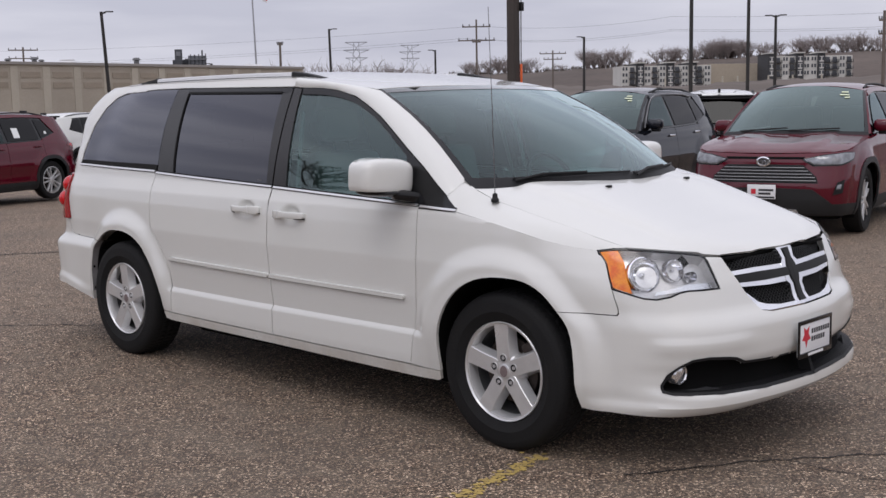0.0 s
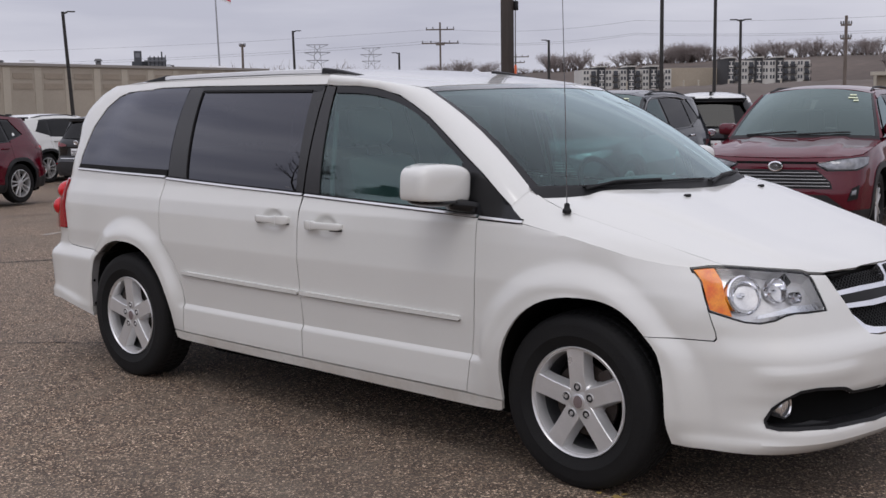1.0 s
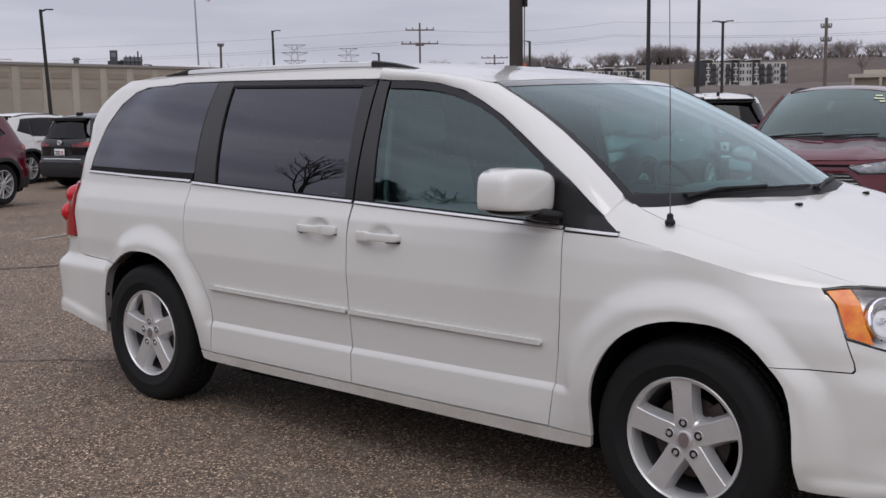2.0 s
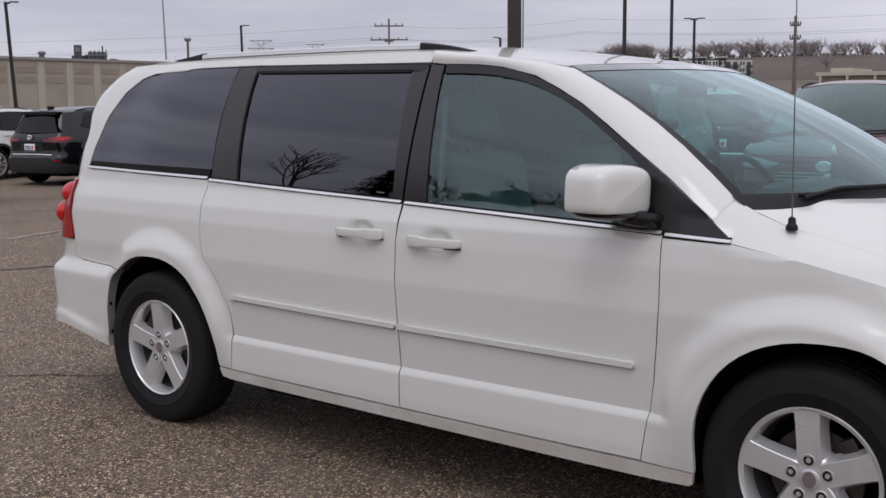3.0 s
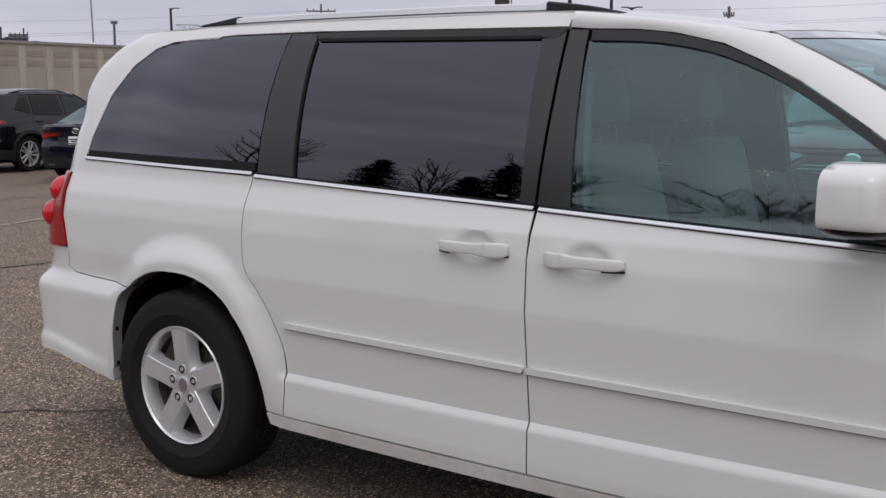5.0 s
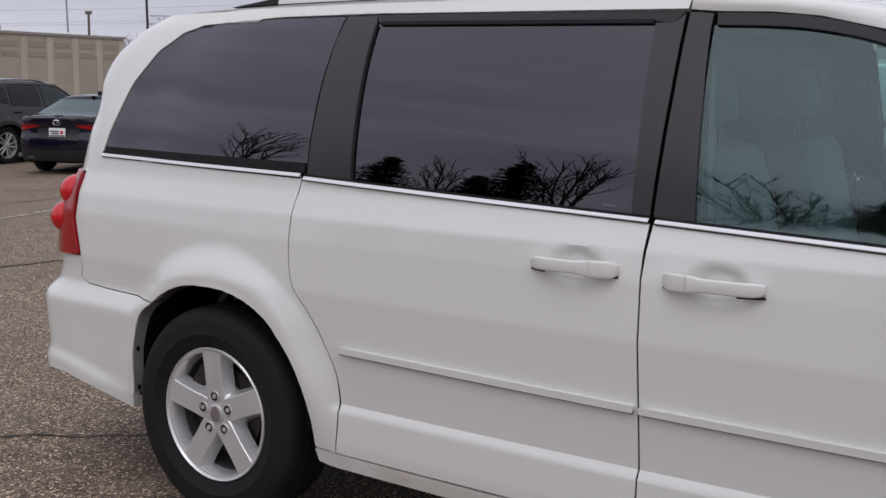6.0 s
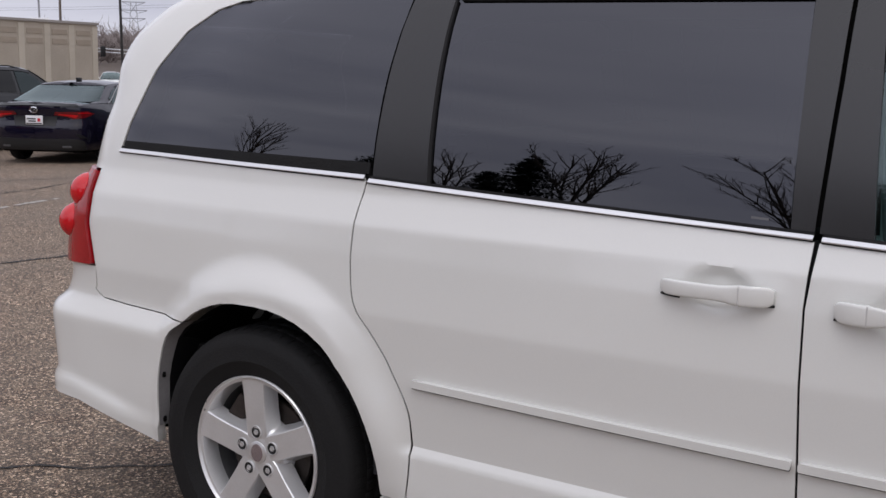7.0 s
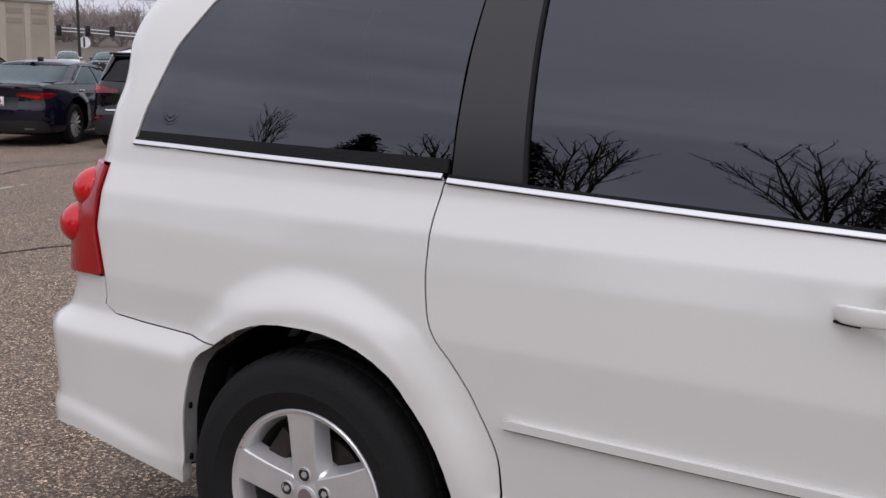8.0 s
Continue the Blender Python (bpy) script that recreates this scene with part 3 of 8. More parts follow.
    # inner black shell behind the gaps, wheel-arch liner
    skin("inner_shell", [(4.30, 1.08), (2.0, 1.06), (.50, 1.0), (.0, .93), (-.55, .86), (-.62, .70), (-.37, .70), (-.2, .785), (-.05, .80), (.15, .77), (.34, .63), (.40, .45), (.42, .30), (2.62, .30), (2.64, .48), (2.72, .64), (2.86, .745),
          (3.08, .80), (3.3, .775), (3.42, .70), (4.20, .70)], DARK, side, out=-.028, step=.08, depth=0)
    skin("pillar_backing", [(2.82, 1.61), (2.80, 1.15), (2.54, 1.14), (2.60, 1.60), (1.66, 1.57), (1.65, 1.12), (1.46, 1.11), (1.49, 1.56), (1.57, 1.64), (2.8, 1.645)], DARK, side, out=-.02, step=.08, depth=0)

# rear bumper, tailgate, lamps: one sheet round the tail
for side in SIDES:
    skin("rear_bumper", ARCH_R_TAIL[::-1] + [(3.50, .6945), (3.676, .6975), (3.80, .7045), (3.852, .7265), (3.860, .80), (4.14, .80), (4.2, .70), (S_REAR - .003, .70), (S_REAR - .003, .36), (4.3, .362), (4.0, .372), (3.85, .368), (3.68, .338)], WHITE, side,
         step=.014, depth=.03, gap=.0016, label="white rear bumper cover")
    skin("tail_lamp", rounded([(3.862, .802), (3.913, .95), (3.976, 1.09), (4.19, 1.095), (4.22, 1.0), (4.22, .85), (4.17, .79)], .012), DEEP_RED_LENS, side, out=.012, label="red tail lamp with two round bulges")
    for zc, rr in ((1.030, .070), (.925, .070)):
        c = on_shell(side, -.026)(4.050, zc)
        bm = bmesh.new()
        bmesh.ops.create_uvsphere(bm, u_segments=20, v_segments=12, radius=rr)
        bm.transform(Matrix.Translation(c) @ Matrix.Diagonal((1, 1, .88, 1)))
        part("lamp_bulge", bm, RED_LENS, van, "round red lamp dome")
    skin("tailgate", [(4.19, .70), (S_REAR - .002, .70), (S_REAR - .002, 1.12), (4.25, 1.10), (4.2, .86)], WHITE, side, step=.05, label="white tailgate")
    skin("rear_window", [(4.31, 1.11), (S_REAR - .002, 1.125), (S_REAR - .002, 1.56), (4.41, 1.55), (4.37, 1.3)], PRIVACY, side, step=.06, out=-.004)
    skin("tailgate_top", [(4.42, 1.56), (S_REAR - .002, 1.565), (S_REAR - .002, 1.66), (4.2, 1.645)], WHITE, side, step=.05)

# front bumper and nose
HEADLAMP = [(-.605, .905), (-.68, .912), (-.751, .911), (-.84, .905), (-.908, .898), (-1.00, .888), (-1.047, .880), (-1.066, .868), (-1.083, .80), (-1.093, .752), (-1.088, .742), (-.995, .742), (-.935, .744), (-.895, .739),
            (-.849, .724), (-.79, .715), (-.74, .719), (-.702, .729), (-.64, .746), (-.611, .753)]
GRILLE = [(-1.157, .861), (-1.38, .861), (S_FRONT, .860), (S_FRONT, .628), (-1.46, .629), (-1.36, .632), (-1.305, .640), (-1.25, .700), (-1.205, .781)]
INTAKE = [(-.752, .345), (-.756, .372), (-.785, .415), (-.824, .450), (-.875, .476), (-.95, .482), (-1.06, .472), (-1.095, .466), (-1.118, .458), (-1.138, .449), (-1.160, .442), (-1.20, .4395), (-1.30, .434), (S_FRONT, .428), (S_FRONT, .318), (-1.25, .321), (-1.0, .328), (-.854, .334), (-.79, .336)]
for side in SIDES:
    skin("front_bumper", ARCH_F_NOSE[::-1] + [(-.50, .649), (-.602, .649), (-.616, .658), (-.6205, .680), (-.6145, .745)] + HEADLAMP[10:][::-1] + [(-1.098, .742), (-1.088, .80), (-1.071, .870), (-1.157, .862), (-1.205, .781), (-1.25, .700), (-1.305, .636), (-1.36, .626), (S_FRONT - .0015, .622),
          (S_FRONT - .0015, .428), (-1.30, .434), (-1.20, .4395), (-1.160, .442), (-1.138, .449), (-1.118, .458), (-1.095, .466), (-1.06, .472), (-.95, .482), (-.875, .476), (-.824, .450), (-.785, .415), (-.756, .372), (-.752, .345), (-.79, .336), (-.854, .334), (-1.0, .328), (-1.25, .321), (S_FRONT - .0015, .318),
          (S_FRONT - .0015, .262), (-1.3, .25), (-1.144, .237), (-.848, .237), (-.604, .243)], WHITE, side, gap=.001, step=.014, depth=.003, label="white front bumper cover")
    skin("lower_valance", [(S_FRONT - .0015, .262), (-1.3, .25), (-1.144, .237), (-1.1, .20), (S_FRONT - .0015, .20)], BLACK_PLASTIC, side, out=-.02)
    # headlamp: black-edged clear lens over a deep silver bowl with round reflectors
    deep, front, rim_in = on_shell(side, -.050), on_shell(side, .002), inset(HEADLAMP, .006)
    edge_pts = [(a, b) for a, b in zip(HEADLAMP, rim_in)]
    verts = [q for a, b in edge_pts for q in (on_shell(side, -.012)(*a), front(*a), front(*b), on_shell(side, -.003)(*b))]
    n = len(edge_pts)
    bm = raw(verts, [(4 * i + k, 4 * i + k + 1, 4 * ((i + 1) % n) + k + 1, 4 * ((i + 1) % n) + k) for i in range(n) for k in range(3)])
    bmesh.ops.recalc_face_normals(bm, faces=bm.faces)
    headlamp = part("headlamp", bm, BLACK_TRIM, van, "clear headlamp with chrome reflectors and an amber corner", smooth=False)
    part("lamp_wall", raw([q for a, b in edge_pts for q in (on_shell(side, -.003)(*b), deep(*b))], [(2 * i, 2 * i + 1, 2 * ((i + 1) % n) + 1, 2 * ((i + 1) % n)) for i in range(n)]), BOWL, headlamp)
    part("lamp_bowl", sheet(inset(HEADLAMP, .004), deep, .02, 0, flip=side > 0), BOWL, headlamp, "smoky silver lamp bowl")
    part("lens", sheet([p for p in inset(HEADLAMP, .005) if p[0] < -.70] + [(-.705, .735), (-.702, .84), (-.712, .905)], on_shell(side, .0), .04, 0, flip=side > 0), LENS, headlamp, "clear lamp lens")
    part("turn_signal", sheet(inset([(-.609, .901), (-.66, .906), (-.712, .909), (-.700, .86), (-.695, .80), (-.703, .733), (-.648, .748), (-.615, .758), (-.611, .83)], .005), on_shell(side, .001), .02, .03, flip=side > 0), AMBER, headlamp, "amber turn signal")
    part("lamp_shelf", sheet([(-.79, .735), (-.93, .752), (-1.08, .752), (-1.075, .775), (-.95, .777), (-.86, .760), (-.80, .748)], on_shell(side, -.022), .02, .03, flip=side > 0), REFLECTOR, headlamp)
    for sc, zc, rr, sink in ((-.763, .822, .066, -.030), (-.905, .836, .043, -.034), (-.982, .806, .020, -.030)):
        c, c2 = on_shell(side, sink)(sc, zc), on_shell(side, .1)(sc, zc)
        way = (c2 - c).normalized() * .55 + Vector((0, -1, 0)) * .45
        m = Matrix.Translation(c) @ way.to_track_quat("X", "Z").to_matrix().to_4x4()
        cup = part("lamp_ring", lathe([(rr * 1.10, -.012), (rr * 1.10, .012), (rr * 1.02, .017), (rr * .96, .012), (rr * .95, -.004)], "x", 40, m), CHROME, headlamp, "chrome lamp ring")
        part("reflector", lathe([(rr * .97, .008), (rr * .90, -.004), (rr * .72, -.018), (rr * .45, -.028), (rr * .2, -.032), (.0001, -.032)], "x", 32, m), CHROME, cup)
        part("bulb", lathe([(rr * .16, -.034), (rr * .16, -.006), (rr * .11, .002), (.0001, .004)], "x", 14, m), REFLECTOR, cup)
    # intake
    skin("intake_back", inset(INTAKE, -.01), BLACK_HOLE, side, gap=0, out=-.058, step=.04, depth=0, label="black lower intake")
    lip_out, lip_in = [on_shell(side, .003)(*q) for q in inset(INTAKE, -.003)], [on_shell(side, .003)(*q) for q in inset(INTAKE, .009)]
    k = len(lip_in)
    bm = raw(lip_out + lip_in + [Vector((q.x * .93, q.y + .06, q.z)) for q in lip_in], [(i + j, (i + 1) % k + j, (i + 1) % k + k + j, i + k + j) for i in range(k) for j in (0, k)])
    bmesh.ops.recalc_face_normals(bm, faces=bm.faces)
    part("intake_rim", bm, BLACK_PLASTIC, van)
    skin("intake_ledge", [(-.80, .345), (-1.10, .335), (-1.10, .35), (-.97, .362), (-.80, .355)], BLACK_PLASTIC, side, gap=0, out=-.025, depth=.03)
    c, c2 = on_shell(side, -.03)(-.842, .412), on_shell(side, .1)(-.842, .412)
    m = Matrix.Translation(c) @ Vector((0, -1, 0)).to_track_quat("X", "Z").to_matrix().to_4x4()
    part("fog_lamp", lathe([(.045, -.03), (.045, .01), (.041, .014), (.038, .010), (.02, .016), (.0001, .018)], "x", 28, m), REFLECTOR, van, "round fog lamp")
    # grille: black mesh, bright cross
    skin("grille_back", GRILLE, BLACK_HOLE, side, gap=-.004, out=-.05, step=.04, depth=0)

bars = []
for side in SIDES:
    at = on_shell(side, -.030)
    for k in range(-12, 26):
        for sgn in (1, -1):
            pts = []
            for j in range(15):
                z = .63 + .0166 * j
                s = -1.12 - .024 * k - sgn * (z - .74) * 1.35
                left = curve([(.636, -1.305), (.70, -1.25), (.781, -1.205), (.861, -1.157)])(z)
                if S_FRONT < s < left:
                    pts.append(at(s, z))
            if len(pts) > 1:
                bars.append(tube(pts, .0028, 4))
part("grille_mesh", join(*bars), BLACK_MESH, van, "black honeycomb grille mesh")
for side in SIDES:
    F = S_FRONT
    skin("grille_cross_bar", [(-1.195, .797), (-1.19, .803), (-1.35, .806), (F, .800), (F, .726), (-1.42, .728), (-1.218, .738), (-1.212, .755)], GRILLE_CHROME, side, gap=0, out=-.004, step=.02, depth=.03, label="bright metal grille crossbar")
    skin("cross_bar_inlay", [(-1.210, .786), (-1.38, .787), (F, .781), (F, .748), (-1.40, .749), (-1.222, .755)], BLACK_MESH, side, gap=0, out=.001, step=.02, depth=.006)
    skin("grille_upright", [(F, .866), (-1.568, .866), (-1.585, .82), (-1.56, .80), (-1.56, .73), (-1.585, .71), (-1.572, .634), (F, .634)], GRILLE_CHROME, side, gap=0, out=-.003, step=.02, depth=.03, label="bright metal grille upright")
    skin("upright_inlay", [(F, .860), (F + .028, .860), (F + .020, .82), (F + .036, .790), (F + .036, .740), (F + .020, .71), (F + .026, .64), (F, .64)], BLACK_MESH, side, gap=0, out=.002, step=.02, depth=.006)
    skin("grille_sill", [(-1.300, .640), (-1.36, .632), (F, .628), (F, .642), (-1.45, .645), (-1.36, .655), (-1.312, .668), (-1.25, .712), (-1.248, .702)], GRILLE_CHROME, side, gap=0, out=-.004, step=.02, depth=.03)

part("radiator_panel", join(box(-.44, .44, -.80, -.50, .846, .858, .003), box(-.62, .62, -.70, -.66, .50, .885, .003)), BLACK_HOLE, van)

# plate with dealer frame
plate = part("licence_plate", box(-.152, .152, -.985, -.977, .408, .562, .003), PLATE_WHITE, van, "white dealer plate in a black frame")
part("plate_frame", join(box(-.156, .156, -.989, -.981, .548, .566, .002), box(-.156, .156, -.989, -.981, .402, .424, .002), box(-.156, -.140, -.988, -.981, .404, .564, .002), box(.140, .156, -.988, -.981, .404, .564, .002)), BLACK_TRIM, plate)
bm = join(*[box(-.034 + k * .0215, -.020 + k * .0215, -.9865, -.985, z0, z0 + .021) for z0, n in ((.500, 8), (.466, 6)) for k in range(n)])
part("plate_lettering", bm, INK, plate)
leaf = [(math.cos(k * math.pi / 5 + .3) * (.042 if k % 2 else .02), math.sin(k * math.pi / 5 + .3) * (.050 if k % 2 else .025)) for k in range(10)]
part("plate_emblem", prism(leaf, .0015, lambda u, v, w: Vector((u - .082, -.985 - w, v + .495))), RED_INK, plate)
part("frame_bar", box(-.07, .07, -.990, -.9885, .408, .419), PLATE_WHITE, plate)
# bonnet and fender tops: a sheet over (x, y)
ridge = curve([(-1.0, .78), (-.87, .842), (-.83, .868), (-.78, .895), (-.7, .922), (-.5, .988), (-.3, 1.052), (-.1, 1.118), (.1, 1.160), (.4, 1.19)])
NOSE_TOP = [(-.751, .9155), (-.84, .9095), (-.908, .9025), (-1.00, .8925), (-1.047, .885), (-1.075, .875), (-1.157, .867), (-1.38, .866), (S_FRONT, .865)]
SEAM_SIDE = [(.8285, .25, 1.131), (.8265, .13, 1.083), (.8225, .04, 1.060), (.816, -.14, 1.016), (.8085, -.28, .983), (.7965, -.405, .949), (.785, -.48, .930)]
BORDER = [(abs(p.x), p.y, p.z) for p in (shell(s, z) for s, z in NOSE_TOP)][::-1] + SEAM_SIDE[::-1]      # from the nose back to the windscreen
edge_x, edge_z = curve([(y, x) for x, y, z in BORDER]), curve([(y, z) for x, y, z in BORDER])


def bonnet_top(x, y):
    u = min(1.0, abs(x) / max(.05, edge_x(y)))
    z = edge_z(y) + (ridge(y, .03) - edge_z(y)) * (1 - u ** 4.5)
    z += .013 * smooth(.590, .515, abs(x) - .10 * (y + .8)) * smooth(-.80, -.6, y)
    return Vector((x, y, z))


def lid(name, poly, mat, step=.02, gap=.0030, depth=.014, label="", parent=None):
    return part(name, sheet(inset(poly, gap), bonnet_top, step, depth), mat, parent or van, label, sharp=50)


REAR_EDGE = [(.8285, .25), (.74, .185), (.66, .132), (.45, .015), (.2, -.056), (0, -.073)]
rear_y = curve([(x, y) for x, y in REAR_EDGE[::-1]])
half = REAR_EDGE[::-1] + [(x, y) for x, y, z in SEAM_SIDE[1:]] + [(x, y) for x, y, z in BORDER[:len(NOSE_TOP)][::-1]]
lid("bonnet", half + [(-x, y) for x, y in half[::-1][1:-1]], WHITE, label="white bonnet with a raised centre")
for k in (1, -1):
    p = bonnet_top(.33 * k, -.13)
    part("washer_nozzle", box(p.x - .016, p.x + .016, p.y - .011, p.y + .011, p.z - .004, p.z + .009, .005), BLACK_PLASTIC, van)


# windscreen
def screen(u, v, out=0.0):
    a = abs(u)
    p = Vector((.822 * u, .306 - .36 * (1 - a ** 2.2), 1.158 - .004 * (1 - u * u)))
    q = Vector((.700 * u, .998 - .10 * (1 - u * u), 1.586 + .016 * (1 - u * u)))
    return p.lerp(q, v) + Vector((0, -.62, .78)) * (.035 * math.sin(math.pi * v) + out)


def screen_band(name, poly, mat, out=0.0, label="", step=.05, depth=.0):
    return part(name, sheet(poly, lambda u, v: screen(u, v, out), step, depth), mat, van, label, sharp=60)


screen_band("windscreen", [(-1, 0), (1, 0), (1, 1), (-1, 1)], SCREEN, label="clear green-tinted windscreen")
screen_band("windscreen_frit", [(-.985, -.01), (.985, -.01), (.985, .04), (.9, .024), (0, .018), (-.9, .024), (-.985, .04)], BLACK_TRIM, -.004)
screen_band("sunshade_band", [(-1, .945), (1, .945), (1, 1), (-1, 1)], glass("blue_shade_band", (.35, .45, .48), 1.9), .002)
for k in (1, -1):
    screen_band("screen_side_trim", [(k * .965, 0), (k, 0), (k, 1), (k * .975, 1)], BLACK_TRIM, .003, step=.03, depth=.01)
part("mirror_stalk", tube([screen(0, .90, -.014), screen(0, .85, -.05)], .008), BLACK_PLASTIC, van)
part("rear_view_mirror", box(-.11, .11, .86, .885, 1.475, 1.535, .012), BLACK_PLASTIC, van, "interior rear-view mirror")

# cowl and wipers
cowl = []
for i in range(31):
    x = -.83 + 1.66 * i / 30
    yb = rear_y(abs(x)) - .03
    p = screen(max(-1, min(1, x / .822)), .03, .002)
    cowl.append((Vector((x, yb, bonnet_top(max(-.8, min(.8, x)), yb).z - .025)), Vector((x, p.y - .02, p.z - .01)), p))
part("cowl", raw([p for abc in cowl for p in abc], [(3 * i + k, 3 * i + 3 + k, 3 * i + 4 + k, 3 * i + 1 + k) for i in range(30) for k in (0, 1)]), BLACK_PLASTIC, van, "black plastic cowl")
for x0, x1 in ((-.66, -.04), (-.02, .62)):
    pts = [screen((x0 + (x1 - x0) * t) / .822, .006 + .014 * math.sin(math.pi * t) + .012 * t, .012) for t in (0, .2, .4, .6, .8, 1)]
    part("wiper_blade", tube(pts, .0055, 6), BLACK_PLASTIC, van, "black wiper blade")
    part("wiper_arm", tube([screen(x0 / .822, -.015, .015), screen((x0 + .12) / .822, .016, .028), screen((x0 + .34) / .822, .028, .020)], .0065, 6), BLACK_PLASTIC, van, "black wiper arm")

# roof
roof_edge_x = curve([(.85, .70), (1.0, .700), (1.2, .724), (1.56, .741), (2.0, .737), (2.38, .730), (2.69, .719), (2.96, .710), (3.21, .690), (3.40, .676), (3.52, .62), (3.62, .545)])
roof_edge_z = curve([(.85, 1.57), (1.0, 1.588), (1.2, 1.618), (1.4, 1.643), (1.56, 1.660), (2.0, 1.662), (2.69, 1.662), (2.96, 1.660), (3.21, 1.657), (3.40, 1.651), (3.62, 1.640)])
roof_mid_z = curve([(.85, 1.598), (.9, 1.603), (1.0, 1.618), (1.2, 1.645), (1.6, 1.690), (2.0, 1.708), (2.5, 1.713), (3.0, 1.708), (3.4, 1.690), (3.6, 1.668), (3.75, 1.642)])


def roof_top(u, t):
    y0 = .998 - .10 * (1 - u * u)
    y = y0 + (3.74 - .12 * u * u - y0) * t
    xe, ze, zc = roof_edge_x(y, .05), roof_edge_z(y, .05), roof_mid_z(y, .05)
    return Vector((u * xe, y, ze + (zc - ze) * (1 - abs(u) ** 2.6)))


part("roof", sheet([(-1, .002), (1, .002), (1, 1), (-1, 1)], roof_top, .02, .004), WHITE, van, "white roof skin", sharp=60)
part("headliner", sheet([(-.99, .01), (.99, .01), (.99, .98), (-.99, .98)], lambda u, t: roof_top(u, t) - Vector((0, 0, .05)), .08, 0, flip=True), HEADLINER, van)

# A-pillars and front roof rails: from the door frame to the windscreen's edge and the roof's edge
PILLAR_LOW = [(1.565, 1.612), (1.494, 1.606), (1.36, 1.602), (1.246, 1.590), (1.098, 1.557), (.99, 1.512), (.876, 1.458), (.76, 1.390), (.628, 1.307), (.499, 1.226), (.40, 1.152), (.33, 1.100)]
for side in SIDES:
    at = on_shell(side, .0)
    ups = []
    for k, (s, z) in enumerate(PILLAR_LOW):
        t = k / (len(PILLAR_LOW) - 1)
        y = 1.562 - t * 1.28
        if y > 1.0:
            ups.append(Vector((-side * roof_edge_x(y, .05), y, roof_edge_z(y, .05))))
        else:
            v = (y - .29) / (1.0 - .29)
            ups.append(screen(-side * 1.0, max(0, v), .004))
    verts, faces, W = [], [], 7
    for (s, z), q in zip(PILLAR_LOW, ups):
        p = at(s, z)
        n = Vector((-side * .75, -.25, .6))
        for j in range(W):
            t = j / (W - 1)
            verts.append(p.lerp(q, t) + n * (.016 if z > 1.12 else .006) * max(0.0, math.sin(math.pi * t)) ** .8)
    for i in range(len(ups) - 1):
        for j in range(W - 1):
            a = i * W + j
            faces.append((a, a + 1, a + W + 1, a + W) if side > 0 else (a, a + W, a + W + 1, a + 1))
    bm = raw(verts, faces)
    bmesh.ops.recalc_face_normals(bm, faces=bm.faces)
    part("a_pillar", bm, WHITE, van, "white windscreen pillar", sharp=70)

# roof rails
for side in SIDES:
    def rail(t0, t1, h0, h1, n=14, w=.022, ends=True):
        verts, faces = [], []
        for i in range(n + 1):
            t = i / n
            y = t0 + (t1 - t0) * t
            x = -side * (.655 - .02 * smooth(2.6, 3.3, y))
            zb = roof_edge_z(y, .05) + (roof_mid_z(y, .05) - roof_edge_z(y, .05)) * (1 - (abs(x) / roof_edge_x(y)) ** 2.6)
            h = h0 + (h1 - h0) * t
            for dx, dz in ((-w, 0), (-w * .9, h * .8), (-w * .4, h), (w * .4, h), (w * .9, h * .8), (w, 0)):
                verts.append((x + dx, y, zb + dz))
        for i in range(n):
            for j in range(5):
                a = i * 6 + j
                faces.append((a, a + 1, a + 7, a + 6))
        faces += [tuple(range(6)), tuple(range(n * 6, n * 6 + 6))]
        bm = raw(verts, faces)
        bmesh.ops.recalc_face_normals(bm, faces=bm.faces)
        return bm
    rail_thing = part("roof_rail", rail(1.70, 3.03, .022, .020, 30), RAIL, van, "satin silver roof rail")
    part("rail_foot", rail(1.45, 1.70, .002, .027, 8, .025), BLACK_PLASTIC, rail_thing, "black rail foot")
    part("rail_foot", rail(3.03, 3.24, .025, .002, 8, .025), BLACK_PLASTIC, rail_thing, "black rail foot")

